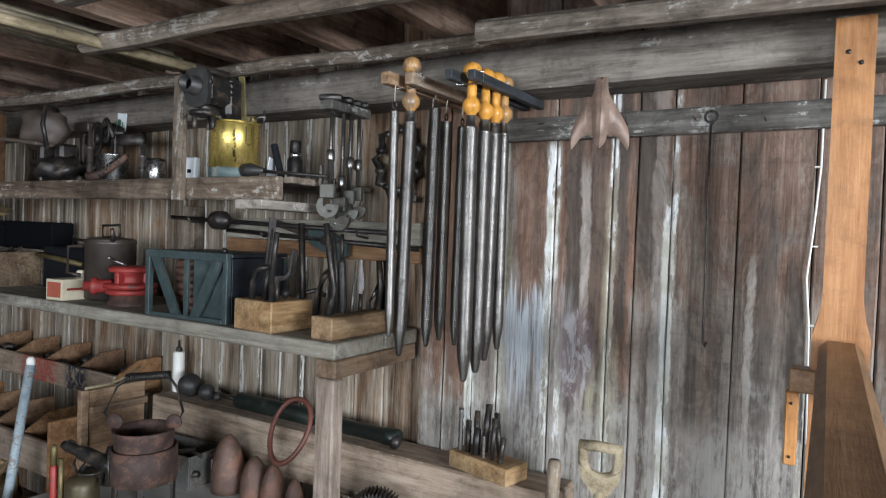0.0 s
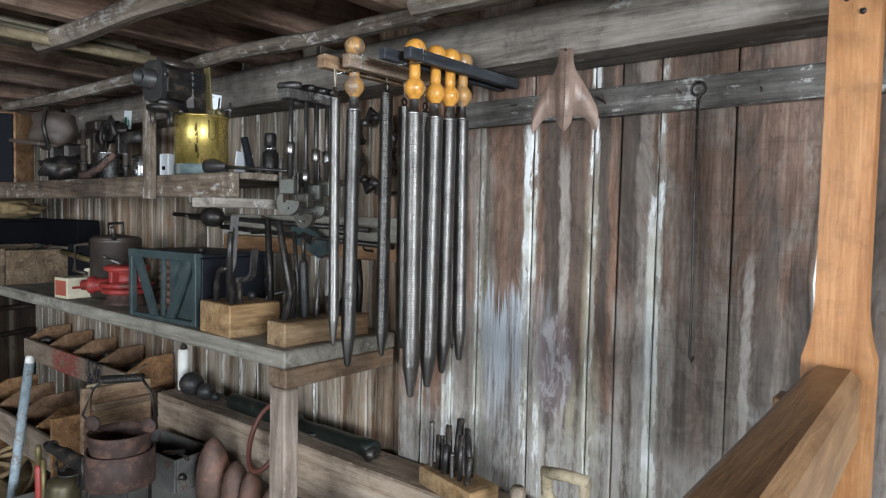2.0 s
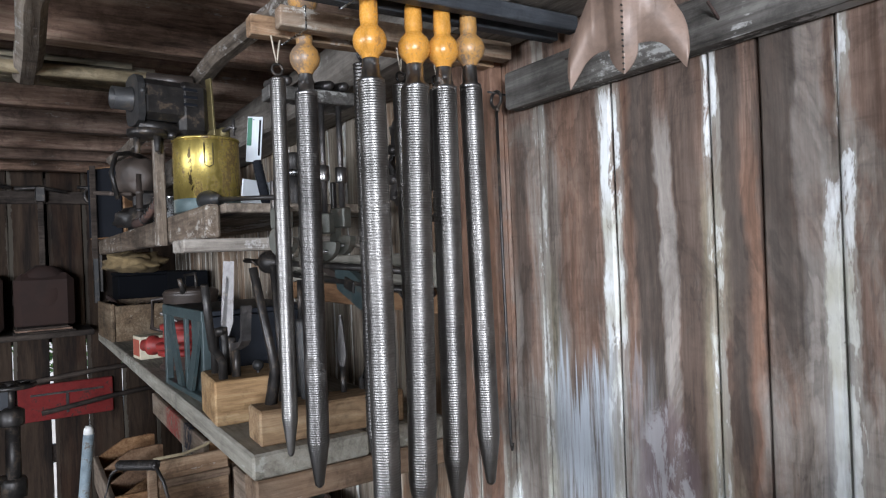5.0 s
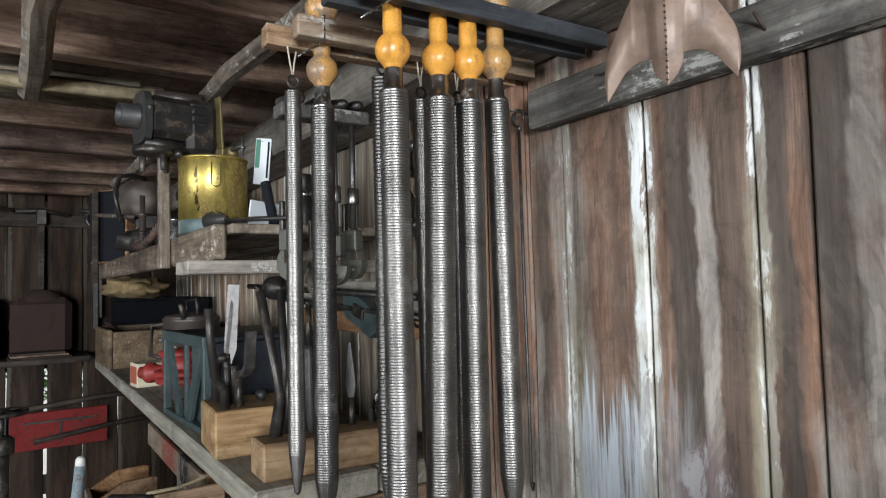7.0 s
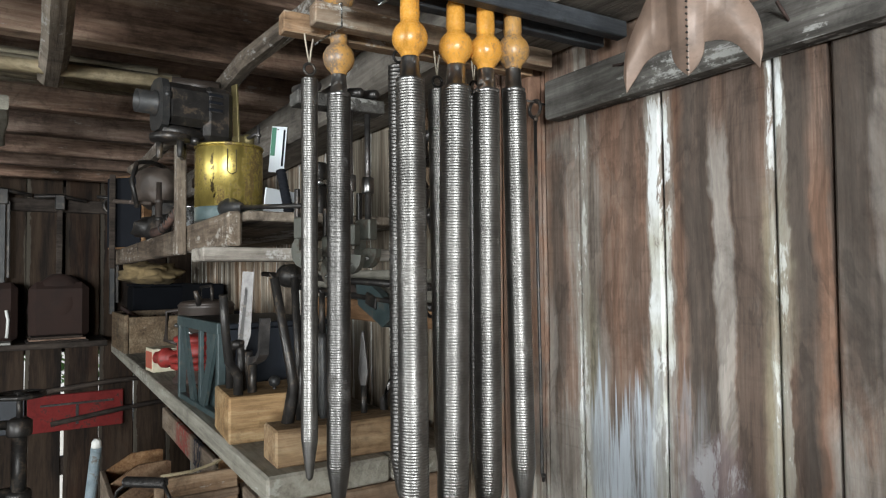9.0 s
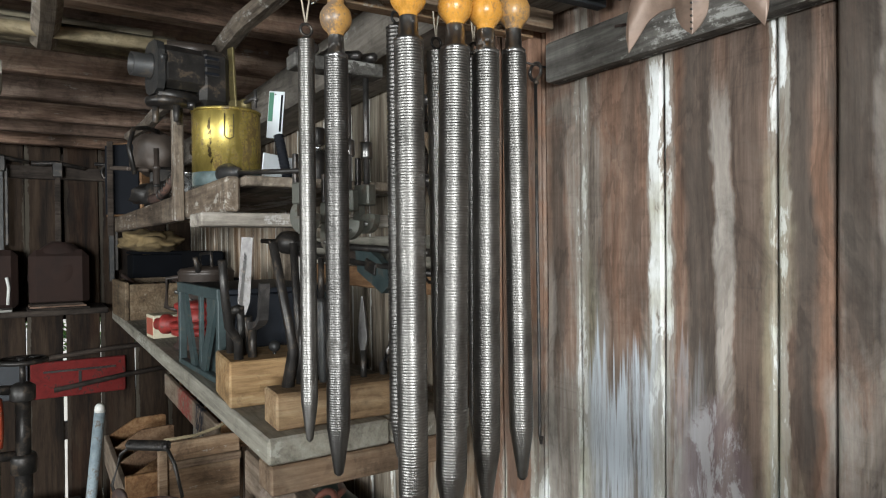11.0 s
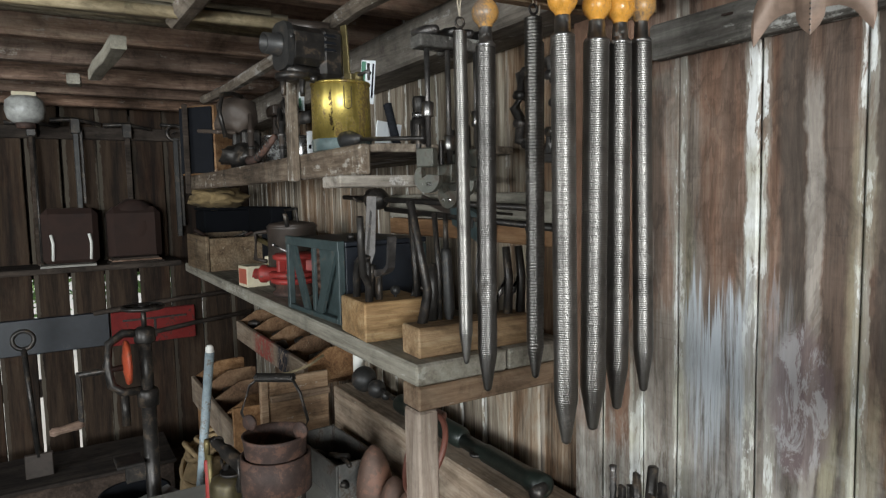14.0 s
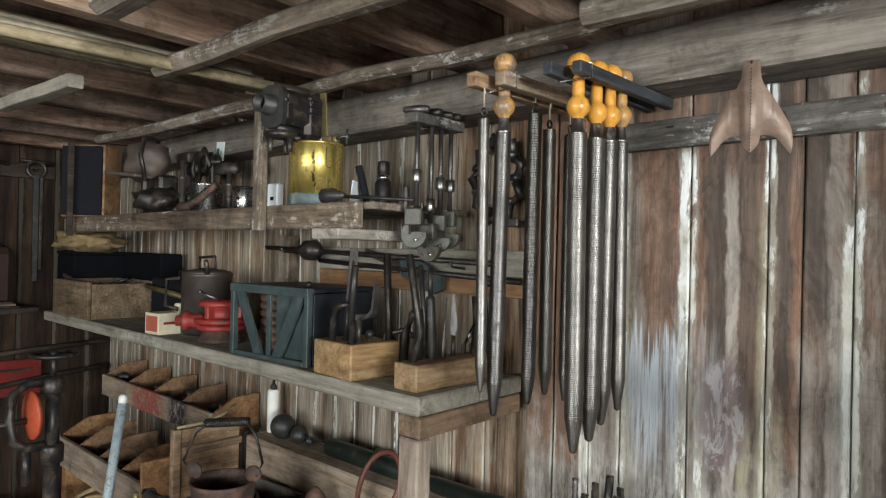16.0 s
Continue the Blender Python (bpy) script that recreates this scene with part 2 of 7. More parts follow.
def stained_wall(name):
    """Broad weathered boards: brown above and grey below, with stains that run down and lime beside the joints."""
    m, nt, b = mat_new(name)
    sep = nt.nodes.new("ShaderNodeSeparateXYZ")
    nt.links.new(nt.nodes.new("ShaderNodeNewGeometry").outputs["Position"], sep.inputs[0])
    X, Z = sep.outputs[0], sep.outputs[2]

    def world_noise(sx, sz, detail=5, rough=0.65, dist=0.4, shift=False):
        return tex_noise(nt, coords(nt, (sx, sx, sz), True, shift), 1.0, detail, rough, dist)

    def centred(v, k):
        return math_node(nt, "MULTIPLY", math_node(nt, "SUBTRACT", v, 0.5), k)

    def plus(a, b2):
        return math_node(nt, "ADD", a, b2)

    def times(a, b2):
        return math_node(nt, "MULTIPLY", a, b2)

    fine = world_noise(170, 6, 6, 0.75, 0.3, True)
    grain = world_noise(32, 0.9, 6, 0.62, 0.9, True)
    broad = world_noise(7, 0.9, 5, 0.6, 0.8, True)
    patch = world_noise(5, 2.6, 6, 0.68, 0.8)
    ragged = world_noise(42, 10, 5, 0.7, 0.4)
    tear = world_noise(95, 24, 5, 0.75, 0.4)
    sway = world_noise(4, 4.5, 4, 0.6, 0.2)
    sway2 = world_noise(6.5, 7.5, 4, 0.6, 0.3)
    run = world_noise(30, 1.8, 6, 0.75, 0.6)
    s = plus(times(fine, 0.30), plus(times(grain, 0.34), times(broad, 0.36)))
    s = plus(centred(s, 1.35), 0.5)
    brown = ramp(nt, s, [(0.33, (0.048, 0.028, 0.019)), (0.45, (0.118, 0.074, 0.053)), (0.55, (0.178, 0.121, 0.092)), (0.67, (0.262, 0.197, 0.155))])
    grey = ramp(nt, s, [(0.33, (0.082, 0.066, 0.053)), (0.46, (0.158, 0.134, 0.112)), (0.56, (0.228, 0.200, 0.171)), (0.68, (0.325, 0.298, 0.263))])
    rnd = nt.nodes.new("ShaderNodeObjectInfo").outputs["Random"]
    # weathering from brown to grey, more of it lower down
    low = smooth(nt, plus(Z, centred(sway, 0.7)), 1.55, 0.95)
    g = plus(plus(times(low, 0.42), times(rnd, 0.14)), centred(patch, 1.5))
    col = mix(nt, ramp(nt, plus(g, centred(tear, 0.35)), [(0.08, 0.0), (0.22, 0.7), (0.55, 1.0)]), brown, grey)
    # faint saw marks across and small dark specks
    saw = world_noise(5, 140, 3, 0.6, 0.2)
    col = mix(nt, 1.0, col, ramp(nt, saw, [(0.30, 0.86), (0.42, 1.0), (0.7, 1.05)]), "MULTIPLY")
    col = mix(nt, 1.0, col, ramp(nt, world_noise(60, 45, 3, 0.6, 0.2), [(0.24, 0.45), (0.31, 1.0)]), "MULTIPLY")

    XA = plus(X, plus(centred(sway, 0.050), centred(ragged, 0.014)))
    XB = plus(X, plus(centred(sway2, 0.036), centred(ragged, 0.018)))
    XL = plus(X, plus(centred(sway2, 0.012), centred(ragged, 0.022)))
    ZR = plus(Z, centred(ragged, 0.10))
    girth = plus(times(sway2, 1.3), 0.42)

    def runs(rows, field, edge, halo=None):
        total, rim = None, None
        for x, half, z0, z1, k in rows:
            d = math_node(nt, "DIVIDE", math_node(nt, "ABSOLUTE", plus(field, -x)), half)
            d = times(d, girth)
            ends = times(smooth(nt, ZR, z0 - 0.05, z0 + 0.05), smooth(nt, ZR, z1 + 0.05, z1 - 0.05))
            v = times(times(smooth(nt, d, 1.0, edge), ends), k)
            total = v if total is None else math_node(nt, "MAXIMUM", total, v)
            if halo:
                h = times(times(times(smooth(nt, d, halo, 1.0), smooth(nt, d, 0.90, 1.0)), ends), k)
                rim = h if rim is None else math_node(nt, "MAXIMUM", rim, h)
        return total, rim

    rust, _ = runs(RUST_RUNS, XB, 0.7)
    col = mix(nt, rust, col, mix(nt, s, (0.125, 0.062, 0.038), (0.25, 0.145, 0.095)))
    dark, _ = runs(DARK_RUNS, XA, 0.45)
    dark = times(dark, ramp(nt, plus(times(run, 0.6), times(patch, 0.4)), [(0.36, 0.55), (0.50, 1.0)]))
    col = mix(nt, dark, col, mix(nt, s, (0.032, 0.025, 0.020), (0.108, 0.088, 0.073)))
    pale, rim = runs(PALE_RUNS, XA, 0.55, 1.3)
    col = mix(nt, times(rim, 0.4), col, (0.055, 0.040, 0.031))
    pale = times(pale, ramp(nt, patch, [(0.36, 0.35), (0.5, 1.0)]))
    col = mix(nt, pale, col, mix(nt, s, (0.205, 0.178, 0.152), (0.40, 0.368, 0.33)))
    ochre, _ = runs(OCHRE_RUNS, XB, 0.3)
    col = mix(nt, times(ochre, ramp(nt, run, [(0.34, 0.45), (0.55, 1.0)])), col, mix(nt, s, (0.21, 0.185, 0.115), (0.45, 0.42, 0.30)))
    # tide marks that end in a sharp dark edge
    tide = plus(world_noise(8, 2.0, 5, 0.62, 0.5), centred(tear, 0.05))
    col = mix(nt, 1.0, col, ramp(nt, tide, [(0.36, 1.14), (0.44, 1.05), (0.458, 1.08), (0.472, 0.76), (0.50, 0.88), (0.54, 1.03), (0.56, 1.1), (0.575, 0.82), (0.62, 1.0)]), "MULTIPLY")
    # mottling at the size of a palm
    col = mix(nt, 1.0, col, ramp(nt, world_noise(13, 6, 6, 0.75, 0.7), [(0.34, 0.66), (0.47, 0.98), (0.64, 1.22)]), "MULTIPLY")
    # ragged grey wash low on the boards
    wash_low = times(smooth(nt, plus(Z, centred(sway2, 0.8)), 1.12, 0.86), ramp(nt, plus(times(run, 0.6), times(tear, 0.4)), [(0.44, 0.0), (0.53, 0.75)]))
    col = mix(nt, wash_low, col, mix(nt, s, (0.25, 0.235, 0.205), (0.48, 0.465, 0.43)))
    # lime, torn and flaking
    lime, _ = runs(LIME_RUNS, XL, 0.55)
    lime = times(lime, ramp(nt, world_noise(17, 4.5, 5, 0.7, 0.5), [(0.40, 0.30), (0.52, 1.0)]))
    halo = times(smooth(nt, lime, 0.0, 0.5), ramp(nt, plus(times(run, 0.5), times(sway2, 0.5)), [(0.40, 0.1), (0.56, 0.75)]))
    col = mix(nt, halo, col, mix(nt, s, (0.225, 0.205, 0.165), (0.46, 0.445, 0.40)))
    lime = plus(times(lime, plus(times(run, 0.75), times(plus(patch, sway), 0.22))), plus(centred(fine, 0.25), plus(centred(tear, 0.7), centred(ragged, 0.7))))
    col = mix(nt, ramp(nt, lime, [(0.42, 0.0), (0.48, 0.55), (0.66, 0.95)]), col, mix(nt, ramp(nt, sway, [(0.42, 0.0), (0.60, 1.0)]), (0.44, 0.425, 0.345), (0.72, 0.73, 0.72)))
    # brushed bluish whitewash with a fringed top
    fr = times(world_noise(75, 1.2, 3, 0.6, 0.0), 0.50)
    top = math_node(nt, "SUBTRACT", plus(fr, 1.10), Z)
    bell = ramp(nt, plus(XL, 1.0), [(0.105, 0.0), (0.125, 1.0), (0.235, 1.0), (0.262, 0.2), (0.32, 0.3), (0.35, 0.0), (0.58, 0.0), (0.61, 0.4), (0.63, 0.0)])
    wash = times(bell, ramp(nt, plus(top, 0.5), [(0.48, 0.0), (0.52, 0.9), (0.68, 0.75), (0.84, 0.15), (1.0, 0.05)]))
    wash = times(wash, ramp(nt, plus(times(fine, 0.5), times(run, 0.5)), [(0.42, 0.12), (0.54, 1.0)]))
    col = mix(nt, wash, col, (0.50, 0.545, 0.585))
    # purplish bare patch crossed by pale scratches
    dx = times(plus(XB, 0.645), 17.0)
    dz = times(plus(ZR, -1.15), 7.0)
    rr = plus(plus(times(dx, dx), times(dz, dz)), times(patch, 0.7))
    spot = smooth(nt, rr, 1.5, 0.9)
    scratch = tex_noise(nt, coords(nt, (26, 26, 8), True, False), 1.0, 6, 0.78, 0.6)
    col = mix(nt, times(spot, 0.65), col, mix(nt, ramp(nt, scratch, [(0.50, 0.0), (0.57, 0.9)]), mix(nt, s, (0.10, 0.066, 0.068), (0.24, 0.185, 0.19)), (0.42, 0.405, 0.41)))
    # one knot with an outline
    kx, kz = times(plus(XL, 0.305), 50.0), times(plus(Z, -1.70), 22.0)
    kr = plus(times(kx, kx), times(kz, kz))
    col = mix(nt, ramp(nt, times(kr, 0.4), [(0.0, 0.6), (0.06, 0.25), (0.36, 0.05), (0.40, 0.55), (0.45, 0.0)]), col, (0.06, 0.045, 0.036))
    nt.links.new(col, b.inputs["Base Color"])
    b.inputs["Roughness"].default_value = 0.78
    b.inputs["Specular IOR Level"].default_value = 0.25
    bump(nt, b, plus(s, times(lime, 0.25)), 0.5, 0.005)
    return m


WALL = stained_wall("wall_boards_stained")
WALL2 = plank_wall("wall_boards_inner", (1.20, 1.18, 1.08), (0.62, 0.61, 0.57))
# inner boards again, with the shade of the dim west end in the tone
WALL_SHADED = plank_wall("wall_boards_shaded", (0.15, 0.105, 0.072), (0.085, 0.072, 0.055))
OLD = wood("old_timber", (0.055, 0.043, 0.033), (0.19, 0.155, 0.122), (0.33, 0.285, 0.235), "x", 0.85, 0.42, (0.45, 0.43, 0.40))
OLD_Y = wood("old_timber_joist", (0.066, 0.043, 0.031), (0.23, 0.153, 0.115), (0.37, 0.285, 0.22), "y", 0.85, 0.25, (0.36, 0.33, 0.29))
OLD_Z = wood("old_timber_upright", (0.06, 0.045, 0.032), (0.18, 0.14, 0.105), (0.32, 0.27, 0.21), "z", 0.85, 0.35, (0.42, 0.40, 0.36))
GREYWOOD = wood("grey_board", (0.13, 0.117, 0.095), (0.285, 0.262, 0.215), (0.40, 0.375, 0.315), "x", 0.85, 0.22, (0.46, 0.44, 0.385), dirty=0.45)
GREYWOOD_Y = wood("grey_board_across", (0.13, 0.112, 0.095), (0.285, 0.255, 0.22), (0.41, 0.38, 0.34), "y", 0.85, 0.2, (0.46, 0.44, 0.41), dirty=0.5)
GREYWOOD_Z = wood("grey_upright", (0.115, 0.088, 0.07), (0.265, 0.21, 0.17), (0.385, 0.325, 0.275), "z", 0.85, 0.15, (0.42, 0.385, 0.335), dirty=0.5)
TAN = wood("tan_ledge_board", (0.13, 0.088, 0.058), (0.325, 0.245, 0.178), (0.46, 0.375, 0.29), "x", 0.85, 0.12, (0.46, 0.43, 0.38), dirty=0.55)
TANSIDE = wood("tan_case_board", (0.105, 0.064, 0.038), (0.25, 0.165, 0.105), (0.37, 0.275, 0.19), "y", 0.85, 0.1, (0.42, 0.385, 0.335), dirty=0.7)
SHELFWOOD = wood("brown_shelf_board", (0.05, 0.033, 0.022), (0.175, 0.128, 0.09), (0.31, 0.25, 0.19), "x", 0.85, 0.4, (0.44, 0.41, 0.36))
# dark timber; along the west wall its colour also stands in for shade
DARKWOOD = wood("dark_shaded_timber", (0.014, 0.010, 0.008), (0.045, 0.034, 0.027), (0.09, 0.07, 0.056), "y", 0.9)
SCUFF = wood("scuffed_box", (0.045, 0.03, 0.018), (0.14, 0.098, 0.062), (0.25, 0.195, 0.135), "x", 0.8, 0.12, (0.36, 0.31, 0.24))
BEAM = wood("grey_beam", (0.08, 0.067, 0.053), (0.235, 0.204, 0.170), (0.36, 0.322, 0.278), "x", 0.85, 0.25, (0.44, 0.43, 0.40), dirty=0.6)
# shade between joists and behind board joints is put into this colour
ROOF = wood("shaded_roof_boards", (0.014, 0.0095, 0.007), (0.042, 0.029, 0.022), (0.085, 0.062, 0.048), "x", 0.9)
FRESH = wood("pale_pine", (0.155, 0.088, 0.043), (0.34, 0.22, 0.118), (0.50, 0.365, 0.22), "y", 0.7, vary=0.2, dirty=0.8)
FRESH_X = wood("pale_pine_long", (0.17, 0.135, 0.085), (0.31, 0.255, 0.17), (0.43, 0.365, 0.26), "y", 0.75, vary=0.25)
ORANGE = wood("varnished_pine", (0.30, 0.125, 0.042), (0.43, 0.205, 0.082), (0.53, 0.29, 0.135), "z", 0.42, vary=0.15, dirty=0.45)
RAILWOOD = wood("varnished_rail", (0.15, 0.077, 0.033), (0.29, 0.165, 0.078), (0.42, 0.26, 0.135), "y", 0.35, vary=0.1, dirty=0.5)
BINWOOD = wood("bin_wood", (0.085, 0.043, 0.022), (0.215, 0.122, 0.066), (0.34, 0.22, 0.13), "x", 0.75, 0.1, (0.40, 0.33, 0.25), dirty=0.35)
BLACKWOOD = wood("dark_painted_bar", (0.018, 0.02, 0.024), (0.04, 0.044, 0.05), (0.09, 0.095, 0.10), "y", 0.55, 0.12, (0.3, 0.3, 0.3))
BARWOOD = wood("brown_bar", (0.13, 0.082, 0.05), (0.30, 0.20, 0.13), (0.45, 0.37, 0.28), "y", 0.75, 0.35, (0.52, 0.49, 0.43))
KNOB = metal("varnished_knob", (0.68, 0.32, 0.055), 0.25, 0.0, 0.3, (0.33, 0.15, 0.04), 40, 0.3)
KNOB_OLD = metal("worn_knob", (0.50, 0.265, 0.075), 0.35, 0.0, 0.45, (0.19, 0.13, 0.085), 40, 0.4)
STEEL = metal("spring_steel", (0.215, 0.204, 0.19), 0.40, 1.0, 0.12, (0.055, 0.046, 0.038), 9)
STEEL_DARK = metal("dark_spring_steel", (0.15, 0.142, 0.134), 0.40, 1.0, 0.14, (0.042, 0.036, 0.03), 9)
IRON = metal("black_iron", (0.045, 0.041, 0.038), 0.40, 0.6, 0.3, (0.07, 0.05, 0.034), 24)
IRON_BRIGHT = metal("worn_iron", (0.16, 0.15, 0.145), 0.42, 0.9, 0.3, (0.06, 0.045, 0.035), 25)
JAWIRON = metal("olive_cast_iron", (0.10, 0.10, 0.083), 0.5, 0.3, 0.35, (0.055, 0.04, 0.028), 20)
CHROME = metal("bright_steel", (0.55, 0.55, 0.54), 0.25, 1.0, 0.1)
BRASS = metal("yellow_brass", (0.56, 0.43, 0.12), 0.34, 0.85, 0.36, (0.13, 0.085, 0.03), 20, 0.3)
OLDBRASS = metal("dull_brass", (0.20, 0.16, 0.07), 0.5, 0.6, 0.3, (0.08, 0.06, 0.03), 20)
OLIVEBRASS = metal("tarnished_brass", (0.085, 0.068, 0.034), 0.45, 0.5, 0.35, (0.045, 0.034, 0.02), 16)
COPPER = metal("aged_copper", (0.235, 0.163, 0.124), 0.45, 0.1, 0.12, (0.17, 0.11, 0.08), 22)
RUST = metal("rusty_iron", (0.06, 0.036, 0.029), 0.7, 0.2, 0.4, (0.10, 0.05, 0.034), 22)
REDPAINT = metal("chipped_red_paint", (0.30, 0.032, 0.026), 0.5, 0.0, 0.28, (0.09, 0.05, 0.038), 22)
ORANGEPAINT = metal("orange_paint", (0.40, 0.065, 0.025), 0.5, 0.0, 0.15, (0.15, 0.07, 0.04), 22)
GREENPAINT = metal("dark_green_paint", (0.040, 0.060, 0.061), 0.5, 0.0, 0.2, (0.09, 0.08, 0.065), 22)
BLUEBLACK = metal("blue_black_paint", (0.011, 0.014, 0.020), 0.42, 0.0, 0.1, (0.045, 0.04, 0.04), 20)
GREENGUN = metal("olive_green_paint", (0.012, 0.017, 0.014), 0.35, 0.0, 0.15, (0.05, 0.043, 0.03), 20)
BLUEGREY = metal("pale_blue_paint", (0.27, 0.33, 0.36), 0.55, 0.0, 0.35, (0.16, 0.14, 0.12), 20)
CREAM = plain("cream_card", (0.62, 0.55, 0.40), 0.7, 14, 0.35)
CLOUDY = plain("cloudy_jar", (0.40, 0.40, 0.38), 0.35, 22, 0.9)
WHITE = plain("white_plastic", (0.78, 0.77, 0.72), 0.5, 10, 0.2)
PAPER = plain("white_paper", (0.75, 0.78, 0.80), 0.7, 10, 0.1)
LABELRED = plain("faded_red_print", (0.40, 0.10, 0.06), 0.7, 14, 0.4)
GREENCARD = plain("green_print", (0.07, 0.22, 0.14), 0.6, 10, 0.2)
BLACKSTUFF = plain("black_cloth", (0.012, 0.013, 0.016), 0.85, 10, 0.3)
NAVY = plain("black_cloth_cover", (0.004, 0.0045, 0.006), 0.95, 10, 0.4)
for m in (NAVY, BLACKSTUFF):
    m.node_tree.nodes["Principled BSDF"].inputs["Specular IOR Level"].default_value = 0.1
# brown leather, its colour lowered for the shade at the west wall
BROWNFAB = plain("brown_leather", (0.024, 0.009, 0.005), 0.85, 9, 0.6)
SADDLEHIDE = plain("worn_saddle_leather", (0.085, 0.064, 0.051), 0.62, 8, 0.6)
TIN = metal("dull_tin", (0.15, 0.145, 0.135), 0.5, 0.5, 0.35, (0.07, 0.05, 0.038), 14)
DEEPRED = metal("old_deep_red_paint", (0.18, 0.011, 0.009), 0.85, 0.0, 0.25, (0.05, 0.022, 0.016), 14)
SLATE = wood("dark_rail_timber", (0.038, 0.034, 0.030), (0.115, 0.106, 0.095), (0.21, 0.20, 0.18), "x", 0.85, 0.42, (0.50, 0.49, 0.46))
STRAW = plain("straw_rope", (0.30, 0.21, 0.11), 0.9, 25, 0.6)
CANVAS = plain("crumpled_canvas", (0.22, 0.155, 0.072), 0.9, 16, 0.75, 0.6)
RUBBER = plain("red_brown_rubber", (0.13, 0.045, 0.03), 0.55, 14, 0.5)
CASTBROWN = metal("cast_iron_cone", (0.115, 0.068, 0.050), 0.6, 0.3, 0.4, (0.155, 0.075, 0.048), 9)
GREYBENCH = plain("grey_bench_top", (0.30, 0.29, 0.26), 0.7, 4, 0.45)
STRING = plain("twine", (0.42, 0.36, 0.28), 0.9, 40, 0.3)
EARTH = plain("pale_gravel_ground", (0.52, 0.50, 0.44), 0.95, 1.5, 0.3)
LEAF = plain("hedge_leaf", (0.10, 0.19, 0.04), 0.7, 3, 0.4)
SHEET = metal("corrugated_zinc", (0.45, 0.45, 0.44), 0.5, 0.6, 0.1)
LATH = wood("split_laths", (0.12, 0.098, 0.066), (0.30, 0.255, 0.18), (0.46, 0.41, 0.31), "y", 0.8)
TEALBAND = metal("dull_teal_band", (0.085, 0.12, 0.12), 0.5, 0.2, 0.3, (0.2, 0.2, 0.17), 20)
GREYSTEEL = metal("ground_steel", (0.34, 0.33, 0.32), 0.32, 1.0, 0.2, (0.10, 0.085, 0.07), 25)
DARKCAST = metal("dark_cast_iron", (0.04, 0.039, 0.038), 0.45, 0.4, 0.25, (0.055, 0.042, 0.032), 24)
GREYMETAL = metal("brown_enamel", (0.052, 0.040, 0.033), 0.42, 0.2, 0.3, (0.04, 0.028, 0.022), 18)


def painted_front():
    """Bin front with worn red and dark blue paint patches."""
    m = TAN.copy()
    m.name = "painted_bin_front"
    nt = m.node_tree
    b = nt.nodes["Principled BSDF"]
    old = b.inputs["Base Color"].links[0].from_socket
    sep = nt.nodes.new("ShaderNodeSeparateXYZ")
    nt.links.new(nt.nodes.new("ShaderNodeTexCoord").outputs["Generated"], sep.inputs[0])
    n = tex_noise(nt, coords(nt, (30, 30, 30)), 1.0, 6, 0.75, 0.5)
    red = math_node(nt, "MULTIPLY", ramp(nt, sep.outputs[0], [(0.30, 0.0), (0.38, 1.0), (0.58, 1.0), (0.64, 0.0)]), ramp(nt, n, [(0.40, 0.0), (0.52, 0.85)]))
    blue = math_node(nt, "MULTIPLY", ramp(nt, sep.outputs[0], [(0.66, 0.0), (0.70, 1.0), (0.80, 1.0), (0.84, 0.0)]), ramp(nt, n, [(0.42, 0.0), (0.50, 0.95)]))
    c = mix(nt, red, old, (0.30, 0.05, 0.04))
    c = mix(nt, blue, c, (0.02, 0.025, 0.04))
    nt.links.new(c, b.inputs["Base Color"])
    return m


def stained_brass():
    """Tank brass with a dark flaked run down one side."""
    m = BRASS.copy()
    m.name = "flaked_brass"
    nt = m.node_tree
    b = nt.nodes["Principled BSDF"]
    old = b.inputs["Base Color"].links[0].from_socket
    sep = nt.nodes.new("ShaderNodeSeparateXYZ")
    nt.links.new(nt.nodes.new("ShaderNodeTexCoord").outputs["Object"], sep.inputs[0])
    n = tex_noise(nt, coords(nt, (70, 70, 45), False, False), 1.0, 6, 0.75, 0.5)
    w = tex_noise(nt, coords(nt, (3, 3, 25), False, False), 1.0, 3, 0.6, 0.2)
    ang = math_node(nt, "ADD", math_node(nt, "ARCTAN2", sep.outputs[1], sep.outputs[0]), 0.72)
    ang = math_node(nt, "ABSOLUTE", math_node(nt, "ADD", ang, math_node(nt, "MULTIPLY", math_node(nt, "SUBTRACT", w, 0.5), 0.5)))
    run = ramp(nt, ang, [(0.03, 1.0), (0.10, 0.55), (0.2, 0.30), (0.5, 0.22)])
    tall = ramp(nt, math_node(nt, "MULTIPLY", sep.outputs[2], 5.0), [(0.2, 0.6), (0.3, 1.0), (0.66, 1.0), (0.76, 0.75)])
    mask = ramp(nt, math_node(nt, "MULTIPLY", math_node(nt, "MULTIPLY", run, tall), n), [(0.42, 0.0), (0.46, 0.95)])
    nt.links.new(mix(nt, mask, old, (0.045, 0.03, 0.016)), b.inputs["Base Color"])
    return m


FLAKED = stained_brass()
BINFRONT = painted_front()


